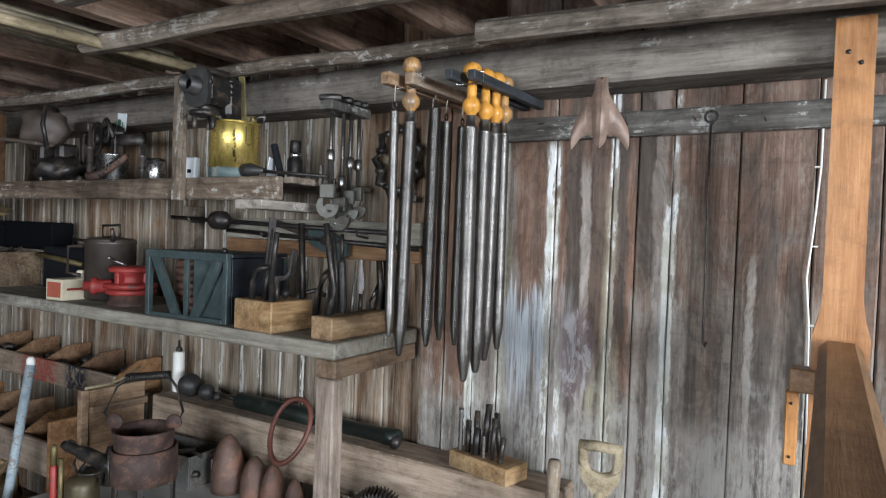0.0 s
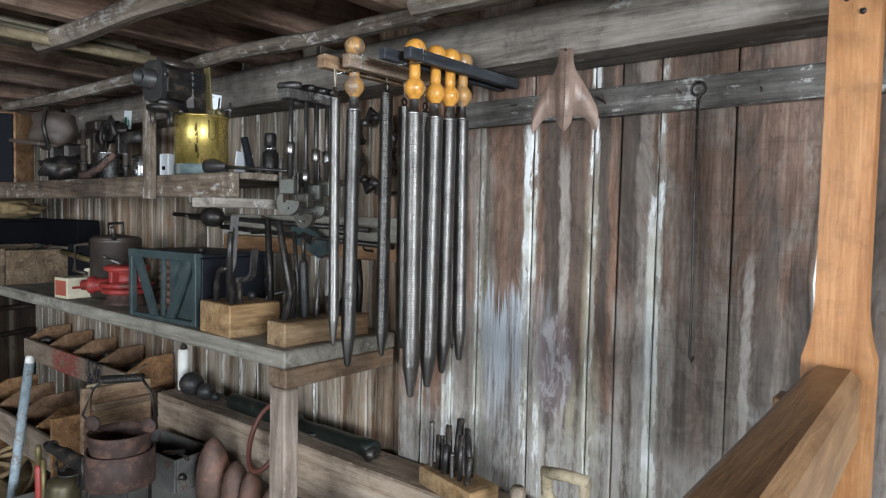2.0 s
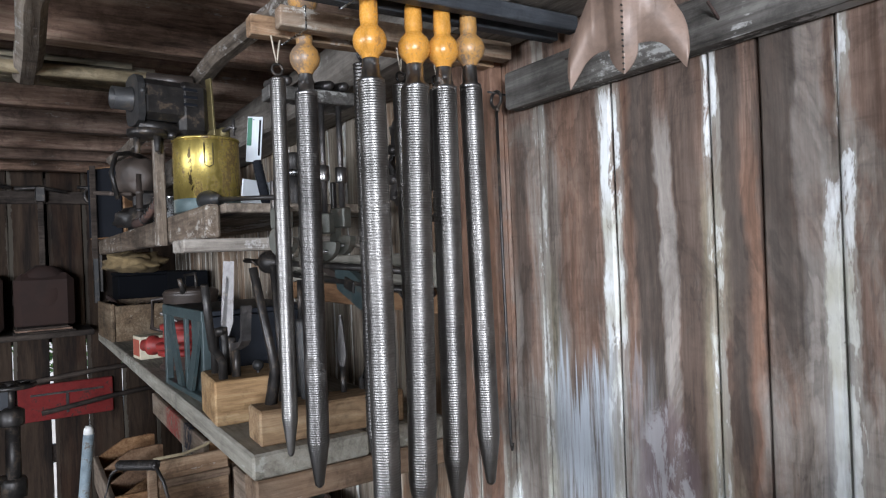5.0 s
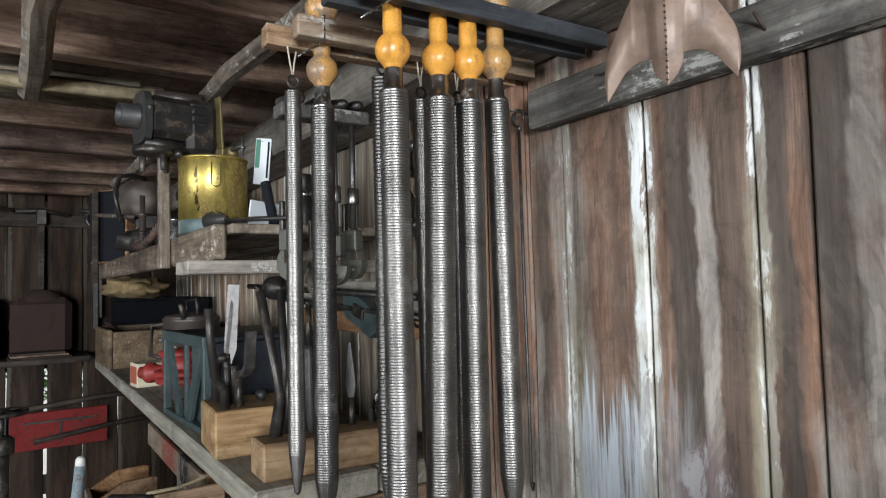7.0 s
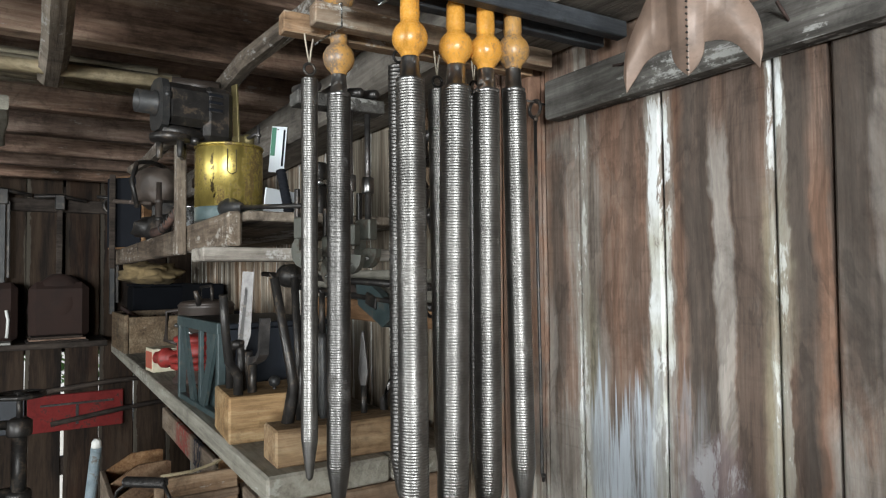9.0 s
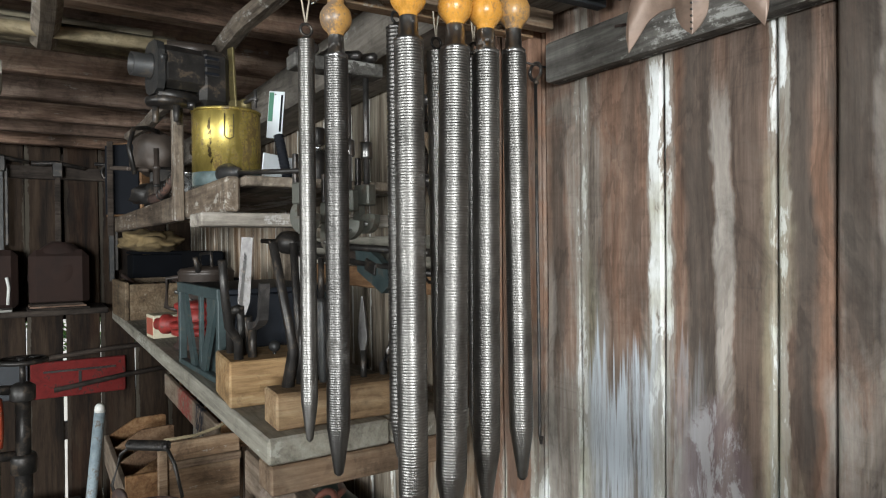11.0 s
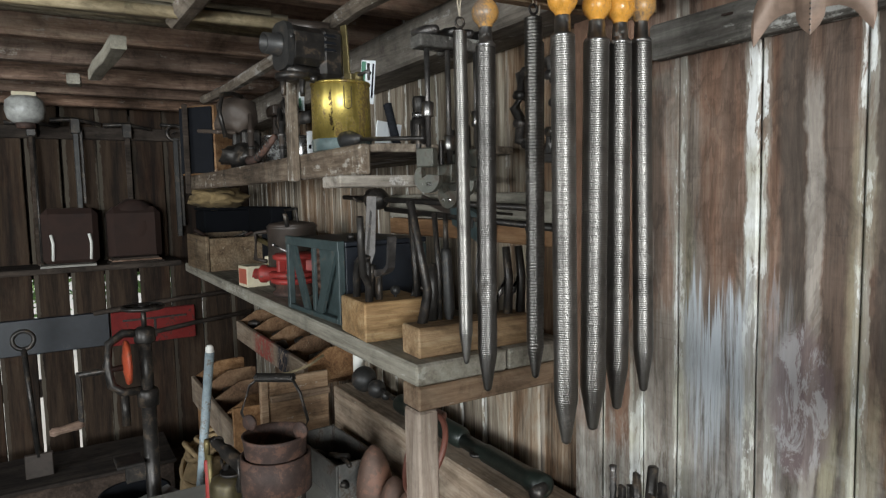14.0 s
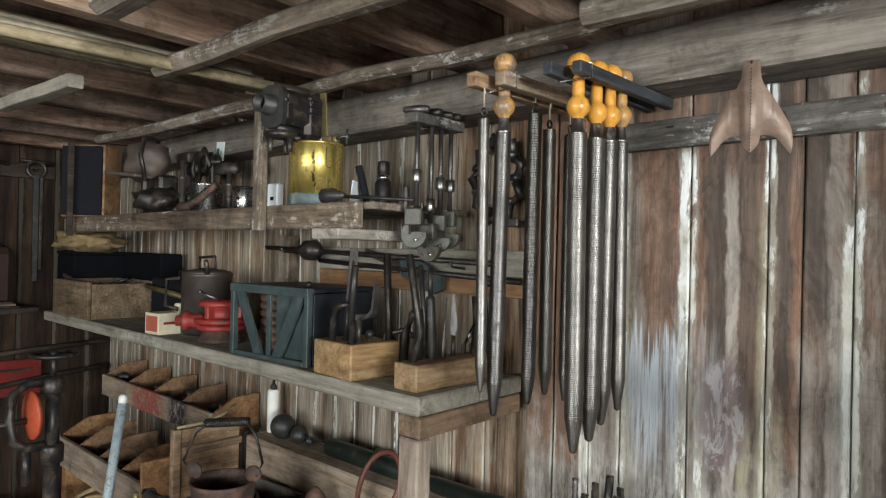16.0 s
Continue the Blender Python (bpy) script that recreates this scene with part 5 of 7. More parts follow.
part("sheet", Mesh().box(0, 0, 0.001, 0.14, 0.003, 0.078, 0.0008, pose(0, 0, 0, 8, 0, 0)), PAPER, pb)
part("flap", Mesh().box(0.0, -0.055, 0.001, 0.13, -0.004, 0.004, 0.001), PAPER, pb)
pb2 = thing("white_box", pose(-1.925, 1.452, US, 0, 0, 8), "small white plastic box with a dark square socket", "box")
part("body", Mesh().box(0, 0, 0, 0.048, 0.03, 0.076, 0.004), PAPER, pb2)
part("socket", Mesh().box(0.017, -0.0015, 0.022, 0.033, 0.0, 0.034, 0.0005), BLACKSTUFF, pb2)
sg = thing("ribbed_grip", pose(-1.60, 1.595, US), "black ribbed rubber grip leaning on a white card", "grip")
g = []
for i in range(15):
    z = i * 0.0085
    g += [(0.012, z), (0.0125, z + 0.004), (0.0095, z + 0.006)]
part("grip", Mesh().lathe(g, 14, pose(0, 0, 0.006, 6, -14, 0)), BLACKSTUFF, sg)

# ---------------------------------------------------------------- rack of pipe tools beside the upper shelf
rk = thing("tool_rack", pose(-1.345, 1.515, 1.872), "brown timber rack arm carrying pipe cutters", "rack")
part("arm", Mesh().box(-0.025, 0, 0, 0.025, 0.198, 0.028, 0.003), SLATE, rk)
part("side_arm", Mesh().box(-0.075, 0.10, 0.002, -0.027, 0.198, 0.026, 0.003), SLATE, rk)


def cutter(x, y, drop, twist, collar):
    t = thing("pipe_cutter", pose(x, y, 1.905), "dark iron pipe cutter hanging from the rack by its bar", "pipe cutter", "pipe cutters in the rack")
    part("cross_handle", Mesh().lathe([(0.006, -0.035), (0.010, -0.03), (0.013, 0.01), (0.010, 0.035), (0.006, 0.04)], 12, pose(-0.01, 0, 0.008, 0, 90, twist)), IRON_BRIGHT, t)
    part("shaft", Mesh().rod((0, 0, 0), (0, 0, -drop), 0.0065, segs=10), IRON_BRIGHT, t)
    part("collar", Mesh().lathe([(0.012, -drop * collar - 0.033), (0.0135, -drop * collar - 0.03), (0.0135, -drop * collar), (0.011, -drop * collar + 0.002)], 14), GREYSTEEL, t)
    part("body", Mesh().box(-0.03, -0.012, -drop - 0.045, 0.018, 0.012, -drop, 0.003, pose(0, 0, 0, 0, 0, twist)), JAWIRON, t)
    jaw = Mesh()
    out = []
    for i in range(15):
        a = radians(115 + i * 18)
        out.append((0.036 * math.cos(a), 0.036 * math.sin(a)))
    out += [(0.004, 0.008), (-0.014, 0.0)]
    jaw.prism(out, 0.016, pose(0, -0.008, -drop - 0.07, 0, 0, twist))
    jw = part("jaw", jaw, JAWIRON, t)
    for a in (-0.014, 0.010):
        part("bolt", Mesh().rod((a, -0.013, -drop - 0.085), (a, 0.011, -drop - 0.085), 0.004, segs=8), CHROME, jw)
    part("side_bar", Mesh().box(-0.034, -0.006, -drop - 0.01, -0.024, 0.006, -drop + 0.06, 0.002, pose(0, 0, 0, 0, 0, twist)), IRON, t)


cutter(-1.345, 1.545, 0.262, 25, 0.60)
cutter(-1.345, 1.602, 0.300, 10, 0.78)
cutter(-1.345, 1.640, 0.275, 30, 0.62)
cutter(-1.345, 1.682, 0.262, 15, 0.66)

ch = thing("link_clamp", pose(-1.295, 1.835, 1.748), "dark iron chain clamp of curved links hung on the wall", "clamp")
ch.scale = (1.45, 1.0, 1.05)
for i in range(9):
    a = radians(i * 40)
    b = radians(i * 40 + 34)
    lk = Mesh()
    mid = (a + b) / 2
    pts = [(0.05 * math.cos(a), 0, 0.10 * math.sin(a)), (0.066 * math.cos(mid), 0, 0.125 * math.sin(mid)), (0.05 * math.cos(b), 0, 0.10 * math.sin(b))]
    lk.tube(pts, 0.012, 8).rod((pts[0][0], -0.016, pts[0][2]), (pts[0][0], 0.016, pts[0][2]), 0.011, segs=10)
    part("link", lk, IRON_BRIGHT if i % 2 else IRON, ch)
part("wing_nut", Mesh().rod((0.05, -0.03, -0.13), (0.05, 0.03, -0.13), 0.008).box(0.03, -0.032, -0.137, 0.07, -0.024, -0.115, 0.003), IRON_BRIGHT, ch)

# pale boards and long bars on the wall between the shelves
for k, (z0, z1) in enumerate(((1.395, 1.452), (1.455, 1.535))):
    solid("wall_batten", Mesh().box(-2.16, 1.845, z0, -1.20, YN - 0.035 + 0.03, z1, 0.003), GREYWOOD if k else BINWOOD, I4, "pale horizontal board nailed to the wall", "board", kind="structure")
solid("wall_batten", Mesh().box(-2.42, 1.83, 1.18, -2.35, YN - 0.003, 1.58, 0.003), OLD_Z, I4, "short upright board nailed to the wall", "board", kind="structure")
lb = thing("long_wrench", pose(-2.42, 1.775, 1.53), "long black iron bar with a heavy round socket, on the wall", "wrench")
part("bar", Mesh().rod((0, 0, 0), (1.15, 0.02, -0.035), 0.009, segs=10), IRON, lb)
part("socket", Mesh().lathe([(0.03, -0.03), (0.038, -0.02), (0.038, 0.03), (0.026, 0.04), (0.012, 0.06)], 18, pose(0.30, -0.005, -0.008, 0, 90, 0)), IRON, lb)
part("wall_hook", Mesh().tube([(0.12, 0.07, -0.02), (0.12, 0.0, -0.016), (0.12, -0.014, 0.0)], 0.004, 6), IRON, lb)
part("wall_hook", Mesh().tube([(1.0, 0.07, -0.055), (1.0, 0.01, -0.048), (1.0, 0.0, -0.03)], 0.004, 6), IRON, lb)
lb2 = thing("long_wrench", pose(-2.10, 1.80, 1.485), "long black iron bar hung along the wall", "wrench")
part("bar", Mesh().rod((0, 0, 0), (0.92, 0.01, -0.04), 0.009, segs=10), IRON, lb2)
part("wall_hook", Mesh().tube([(0.2, 0.045, -0.02), (0.2, 0.0, -0.02), (0.2, -0.012, -0.005)], 0.004, 6), IRON, lb2)
part("wall_hook", Mesh().tube([(0.8, 0.045, -0.06), (0.8, 0.008, -0.055), (0.8, -0.004, -0.04)], 0.004, 6), IRON, lb2)
wr = thing("pipe_wrench", pose(-1.60, 1.80, 1.46, 0, 14, 0), "grey green adjustable wrench hung on the wall", "wrench")
part("jaw", Mesh().prism([(-0.05, -0.03), (0.10, -0.045), (0.13, -0.02), (0.12, 0.02), (0.06, 0.035), (-0.03, 0.045), (-0.075, 0.02)], 0.02), GREENPAINT, wr)
part("slide", Mesh().box(0.0, -0.006, -0.012, 0.06, 0.028, 0.02, 0.003), IRON, wr)
part("handle", Mesh().box(-0.26, 0.004, -0.012, -0.05, 0.016, 0.012, 0.004), GREYMETAL, wr)
part("hanging_nail", Mesh().rod((0.02, 0.01, 0.0), (0.02, 0.05, 0.0), 0.004, segs=6), IRON, wr)

# ---------------------------------------------------------------- irons in the blocks
def caulking(name, label, m, pts, r, material=IRON, flat=False, taper=None, blade=None):
    t = thing(name, m, label, "iron", "irons standing in the blocks")
    part("shank", Mesh().tube(pts, r, 4 if flat else 9, False, taper), material, t)
    if blade:
        part("blade", Mesh().prism(blade, 0.006, pose(0, -0.003, 0)), IRON_BRIGHT, t, "worn steel blade")
    return t


T1 = SH + 0.097


def standing(name, label, pts, r, material=IRON, flat=False, taper=None):
    """An iron standing in a block, through world points from its foot to its tip."""
    x, y, z = pts[0]
    return caulking(name, label, pose(x, y, z), [(a - x, b - y, c - z) for a, b, c in pts], r, material, flat, taper)


standing("crank_iron", "black cranked iron rod standing in a pine block", [(-1.570, 1.447, 1.252), (-1.562, 1.445, 1.33), (-1.550, 1.444, 1.362), (-1.535, 1.445, 1.371), (-1.500, 1.448, 1.376)], 0.010)
standing("cranked_chisel", "thick black cranked chisel leaning out of a pine block", [(-1.475, 1.440, 1.252), (-1.472, 1.438, 1.31), (-1.464, 1.428, 1.328), (-1.448, 1.413, 1.345), (-1.430, 1.402, 1.41), (-1.410, 1.392, 1.485)], 0.0105, IRON, False, 0.0085)
pi = thing("slotted_iron", pose(-1.525, 1.462, T1 - 0.02), "pale steel slotted blade on a dark shank in a pine block", "iron", "irons standing in the blocks")
part("shank", Mesh().rod((0, 0, 0), (0.018, -0.010, 0.13), 0.009, 0.008, 10), IRON, pi)
part("blade", Mesh().prism([(-0.006, 0.11), (0.006, 0.11), (0.0145, 0.14), (0.012, 0.281), (-0.012, 0.281), (-0.012, 0.14)], 0.004, pose(0.014, -0.012, 0, 0, 4, 78)), IRON_BRIGHT, pi, "pale ground steel blade")
part("slot_bar", Mesh().prism([(-0.010, 0.105), (-0.003, 0.10), (0.001, 0.24), (-0.004, 0.248)], 0.003, pose(0.022, -0.014, 0, 0, 4, 78)), IRON, pi)
hk = thing("hook_iron", pose(-1.488, 1.472, T1 - 0.02), "bent flat iron with a wide grey blade in a pine block", "iron", "irons standing in the blocks")
part("shank", Mesh().rod((0, 0, 0), (0.006, -0.001, 0.085), 0.010, 0.009, 8), IRON, hk)
part("blade", Mesh().prism([(0.0, 0.085), (0.006, 0.078), (0.048, 0.092), (0.062, 0.105), (0.072, 0.182), (0.064, 0.184), (0.056, 0.114), (0.044, 0.102), (0.002, 0.096)], 0.022, pose(0, -0.012, 0, 0, 0, 8)), IRON_BRIGHT, hk, "wide grey bent blade")
standing("flat_iron", "tall flat black iron standing in a pine block", [(-1.468, 1.572, 1.252), (-1.470, 1.570, 1.34), (-1.474, 1.562, 1.519)], 0.0105, IRON, True)
standing("round_iron", "short black round iron standing in a pine block", [(-1.545, 1.480, 1.252), (-1.540, 1.478, 1.33), (-1.535, 1.476, 1.355)], 0.010)
standing("flat_iron", "black flat iron lying back over a pine block", [(-1.49, 1.56, 1.252), (-1.485, 1.575, 1.285), (-1.44, 1.60, 1.30), (-1.405, 1.61, 1.285)], 0.008)
standing("twisted_iron", "black curved iron behind the pine block", [(-1.440, 1.60, 1.18), (-1.425, 1.60, 1.30), (-1.41, 1.605, 1.345), (-1.39, 1.61, 1.365)], 0.012)
bl = thing("iron_ball_punch", pose(-1.50, 1.525, T1), "small black iron ball on a stub", "punch")
part("stub", Mesh().rod((0, 0, -0.01), (0, 0, 0.008), 0.004, segs=8), IRON, bl)
part("ball", Mesh().ball((0, 0, 0.017), 0.013, 14), DARKCAST, bl)
T2 = SH + 0.068
standing("bent_iron", "long flat black bent iron leaning in a pine block", [(-1.288, 1.480, 1.222), (-1.272, 1.486, 1.288), (-1.262, 1.486, 1.315), (-1.266, 1.480, 1.36), (-1.274, 1.453, 1.519)], 0.0125, IRON, True, 0.0095)
sc = thing("socket_chisel", pose(-1.285, 1.556, T2 - 0.02), "black socket chisel with a thick tapered shank in a pine block", "iron", "irons standing in the blocks")
part("shank", Mesh().lathe([(0.008, 0), (0.009, 0.025), (0.014, 0.045), (0.0125, 0.175), (0.011, 0.185)], 12, pose(0, 0, 0, 0, -3, 0)), DARKCAST, sc)
part("tang", Mesh().rod((-0.009, 0, 0.18), (-0.014, 0.002, 0.265), 0.0065, 0.006, 10), IRON, sc)
standing("pointed_iron", "thin pointed steel iron standing in a pine block", [(-1.284, 1.598, 1.222), (-1.283, 1.598, 1.27), (-1.282, 1.600, 1.31), (-1.276, 1.600, 1.405)], 0.009, IRON_BRIGHT, False, 0.0015)
spr = thing("spear_iron", pose(-1.285, 1.642, T2 - 0.02), "spear-shaped dark steel iron in a pine block", "iron", "irons standing in the blocks")
part("shank", Mesh().rod((0, 0, 0), (0, 0, 0.075), 0.007, 0.006, 10), IRON, spr)
part("blade", Mesh().prism([(-0.005, 0.07), (0.005, 0.07), (0.012, 0.10), (0.009, 0.13), (0.002, 0.185), (-0.003, 0.185), (-0.009, 0.13), (-0.012, 0.10)], 0.005, pose(0, -0.002, 0, 0, 0, 30)), IRON_BRIGHT, spr)
for k, (y, mt) in enumerate(((1.69, IRON_BRIGHT), (1.728, IRON_BRIGHT))):
    standing("curved_iron", "curved steel iron with a bright ground face in a pine block", [(-1.288, y, 1.222), (-1.286, y - 0.003, 1.265), (-1.270, y + 0.004, 1.295), (-1.258, y + 0.012, 1.33)], 0.0085, mt, True)
    standing("flat_iron", "broad black flat iron in a pine block", [(-1.262, y + 0.016, 1.222), (-1.256, y + 0.018, 1.33), (-1.262, y + 0.014, 1.405)], 0.012, IRON, True, 0.010)
standing("bent_iron", "short black bent iron in a pine block", [(-1.30, 1.515, 1.222), (-1.298, 1.52, 1.33), (-1.312, 1.53, 1.37)], 0.013, IRON)
standing("thin_iron", "thin black iron rod with a long shank in a pine block", [(-1.295, 1.535, 1.222), (-1.300, 1.538, 1.36), (-1.318, 1.540, 1.49)], 0.0065, IRON)

# ---------------------------------------------------------------- rest of the long shelf
kt = thing("iron_pot", pose(-2.60, 1.615, SH), "brown enamelled pot with a handle and lid", "pot")
part("body", Mesh().lathe([(0.09, 0), (0.098, 0.008), (0.098, 0.215), (0.102, 0.222), (0.095, 0.23)], 32), GREYMETAL, kt)
kt.scale = (1.0, 1.0, 1.08)
plid = part("lid", Mesh().lathe([(0.10, 0.225), (0.09, 0.236), (0.02, 0.245)], 32), GREYMETAL, kt)
part("lid_handle", Mesh().tube([(-0.045, -0.01, 0.235), (-0.045, -0.01, 0.285), (0.04, 0.01, 0.29), (0.045, 0.01, 0.24)], 0.006, 8), IRON, plid)
part("side_handle", Mesh().tube([(-0.06, -0.085, 0.205), (-0.10, -0.12, 0.20), (-0.105, -0.125, 0.10), (-0.065, -0.09, 0.09)], 0.009, 8), GREYMETAL, kt)
part("spout", Mesh().tube([(0.075, -0.04, 0.215), (0.09, -0.05, 0.25), (0.10, -0.06, 0.275)], 0.012, 8, False, 0.008), IRON, kt)

rp = thing("red_pump", pose(-2.34, 1.54, SH, 0, 0, 22), "chipped red cast iron pump with a side spout", "pump")
part("base", Mesh().lathe([(0.080, 0), (0.085, 0.004), (0.085, 0.014), (0.075, 0.018), (0.075, 0.045)], 28), RUST, rp, "grey base ring")
part("lower_flange", Mesh().lathe([(0.082, 0.045), (0.092, 0.049), (0.092, 0.062), (0.084, 0.066)], 28), REDPAINT, rp)
part("upper_flange", Mesh().lathe([(0.08, 0.068), (0.098, 0.072), (0.098, 0.085), (0.085, 0.09)], 28), REDPAINT, rp)
part("throat", Mesh().lathe([(0.05, 0.09), (0.046, 0.10), (0.046, 0.125), (0.06, 0.132)], 24), REDPAINT, rp)
for a in (20, 140, 260):
    part("rib", Mesh().box(0.045, -0.01, 0.088, 0.075, 0.01, 0.134, 0.003, pose(0, 0, 0, 0, 0, a)), REDPAINT, rp)
cap = part("cap", Mesh().lathe([(0.078, 0.132), (0.083, 0.136), (0.083, 0.148), (0.07, 0.154), (0.02, 0.158)], 28), REDPAINT, rp)
part("spout", Mesh().lathe([(0.026, 0), (0.026, 0.05), (0.034, 0.055), (0.034, 0.07), (0.02, 0.075), (0.02, 0.10)], 18, pose(-0.06, -0.03, 0.075, 0, -90, 20)), REDPAINT, rp)
part("lever", Mesh().rod((0.0, -0.03, 0.158), (-0.06, -0.05, 0.185), 0.005, segs=8).ball((-0.06, -0.05, 0.186), 0.007, 10), GREYSTEEL, cap)
rb = thing("carton", pose(-2.735, 1.425, SH, 0, 0, 6), "cream carton with a red printed end", "carton")
part("box", Mesh().box(0, 0, 0, 0.10, 0.17, 0.085, 0.002), CREAM, rb)
rl = part("red_label", Mesh().box(0.009, -0.0015, 0.012, 0.091, 0.0, 0.073, 0.0005), LABELRED, rb, "red printed panel")
part("side_stripe", Mesh().box(0.10, 0.02, 0.04, 0.1015, 0.12, 0.05, 0.0003), REDPAINT, rb)
part("yellow_cap", Mesh().lathe([(0.018, 0), (0.018, 0.03), (0.014, 0.034)], 14, pose(0.06, 0.11, 0.085)), CREAM, rb)

wb = thing("wooden_tray_box", pose(-3.745, 1.40, SH, 0, 0, 2), "open rough wooden box full of old iron", "box")
part("front_side", Mesh().box(0, 0, 0, 0.42, 0.018, 0.175, 0.003), SCUFF, wb)
part("back_side", Mesh().box(0, 0.30, 0, 0.42, 0.318, 0.175, 0.003), OLD, wb)
part("end", Mesh().box(0.40, 0.02, 0, 0.42, 0.298, 0.165, 0.003), SCUFF, wb)
part("end", Mesh().box(0.0, 0.02, 0, 0.018, 0.298, 0.175, 0.003), SCUFF, wb)
part("bottom", Mesh().box(0.02, 0.02, 0.002, 0.398, 0.298, 0.014, 0.001), OLD, wb)
ir = thing("scrap_iron", pose(-3.54, 1.55, SH + 0.016), "dark scrap iron heaped in the box", "scrap")
rng = random.Random(31)
part("heap", Mesh().lump((0, 0, 0.07), (0.17, 0.12, 0.065), 2.2, 0.3), IRON, ir)
for i in range(7):
    x, y = rng.uniform(-0.13, 0.1), rng.uniform(-0.09, 0.09)
    a = rng.uniform(0, 6.3)
    part("bar", Mesh().rod((x, y, 0.11 + rng.random() * 0.02), (x + 0.14 * math.cos(a), y + 0.10 * math.sin(a), 0.13 + rng.random() * 0.05), rng.uniform(0.006, 0.012), segs=8), IRON if i % 2 else RUST, ir)
bcx = thing("black_case", pose(-3.22, 1.66, SH), "black instrument case with a carrying handle", "case")
part("body", Mesh().box(0, 0, 0, 0.38, 0.15, 0.20, 0.008), BLACKSTUFF, bcx)
part("handle", Mesh().tube([(0.13, 0.07, 0.20), (0.13, 0.07, 0.235), (0.24, 0.07, 0.235), (0.24, 0.07, 0.20)], 0.007, 8), IRON, bcx)
part("pipe", Mesh().rod((0.0, -0.02, 0.16), (0.37, -0.02, 0.13), 0.013, segs=10), OLDBRASS, bcx)
nb = thing("navy_box", pose(-4.02, 1.50, SH, 0, 0, 0), "dark navy cloth-covered box", "box")
part("body", Mesh().box(0, 0.0, 0, 0.25, 0.32, 0.295, 0.006), NAVY, nb)
part("lid", Mesh().box(-0.004, -0.004, 0.297, 0.254, 0.324, 0.312, 0.004), NAVY, nb)
nb2 = thing("navy_box", pose(-3.74, 1.735, SH, 0, 0, 0), "dark navy cloth-covered box", "box")
part("body", Mesh().box(0, 0.0, 0, 0.45, 0.11, 0.312, 0.006), NAVY, nb2)
cl = thing("cloth_bundle", pose(-3.80, 1.60, SH + 0.312), "crumpled yellowish canvas bundle lying on a box", "bundle")
part("cloth", Mesh().lump((0.02, 0.0, 0.05), (0.22, 0.14, 0.052), 8.4, 0.5).lump((-0.09, -0.05, 0.058), (0.12, 0.09, 0.050), 3.3, 0.6).lump((0.12, -0.04, 0.052), (0.11, 0.09, 0.046), 5.9, 0.6), CANVAS, cl)

# ---------------------------------------------------------------- along the ledge
wbt = thing("white_grease_bottle", pose(-2.385, 1.80, 0.781), "white plastic bottle with a dark pointed nozzle", "bottle")
bot = part("bottle", Mesh().lathe([(0.022, 0), (0.024, 0.003), (0.024, 0.165), (0.018, 0.172)], 20), WHITE, wbt)
part("nozzle", Mesh().lathe([(0.014, 0.172), (0.014, 0.185), (0.006, 0.195), (0.004, 0.22)], 14), IRON, bot)


def iron_ball(x, y, r, label):
    solid("iron_ball", Mesh().ball((0, 0, r), r, 24), DARKCAST, pose(x, y, 0.781), label, "ball", "iron balls on the ledge")


iron_ball(-2.27, 1.77, 0.049, "large black iron ball on the ledge")
iron_ball(-2.17, 1.775, 0.034, "smaller rusty black iron ball on the ledge")
iron_ball(-2.125, 1.79, 0.018, "small rusty iron ball on the ledge")
gg = thing("grease_gun", pose(-2.06, 1.775, 0.813), "long dark green metal grease gun lying on the ledge", "grease gun")
part("barrel", Mesh().lathe([(0.022, 0), (0.030, 0.01), (0.032, 0.02), (0.032, 0.40), (0.027, 0.41), (0.022, 0.42)], 20, pose(0.07, 0, 0.0, 0, 90, 0)), GREENGUN, gg)
part("rear_tube", Mesh().lathe([(0.02, 0), (0.022, 0.0), (0.022, 0.10), (0.026, 0.11), (0.026, 0.30), (0.030, 0.31), (0.030, 0.36), (0.02, 0.365)], 18, pose(0.49, 0, -0.004, 0, 90, 0)), GREENGUN, gg)
part("elbow", Mesh().tube([(0.82, 0, 0), (0.85, -0.01, -0.004), (0.86, -0.04, -0.012)], 0.018, 10), IRON, gg)
part("nozzle", Mesh().rod((0.07, 0, 0), (-0.03, 0, 0.006), 0.008, segs=8).rod((-0.03, 0, 0.006), (-0.07, 0, 0.008), 0.005, segs=8), IRON, gg)
part("trigger_ring", Mesh().ring((0.58, -0.02, -0.008), 0.016, 0.005, "z", 14, 6), IRON, gg)
rg = thing("rubber_hoop", pose(-1.575, 1.64, 0.80), "red-brown rubber hose hoop leaning on the ledge", "hose")
pts = []
for i in range(40):
    a = radians(i * 9)
    pts.append((0.080 * math.cos(a) * (1 + 0.12 * math.sin(a)), 0.05 * math.sin(a), 0.10 * math.sin(a)))
part("loop", Mesh().tube(pts, 0.009, 8, True), RUBBER, rg)
part("tail", Mesh().tube([(0.02, 0.05, 0.095), (-0.05, 0.10, 0.08), (-0.16, 0.14, 0.05)], 0.009, 8), RUBBER, rg)
bb = thing("drill_bit_block", pose(-0.985, 1.725, 0.781, 0, 0, -14), "pale pine block holding twist drills and reamers", "tool block")
part("block", Mesh().box(0, 0, 0, 0.23, 0.10, 0.052, 0.003), FRESH, bb)
rng = random.Random(77)
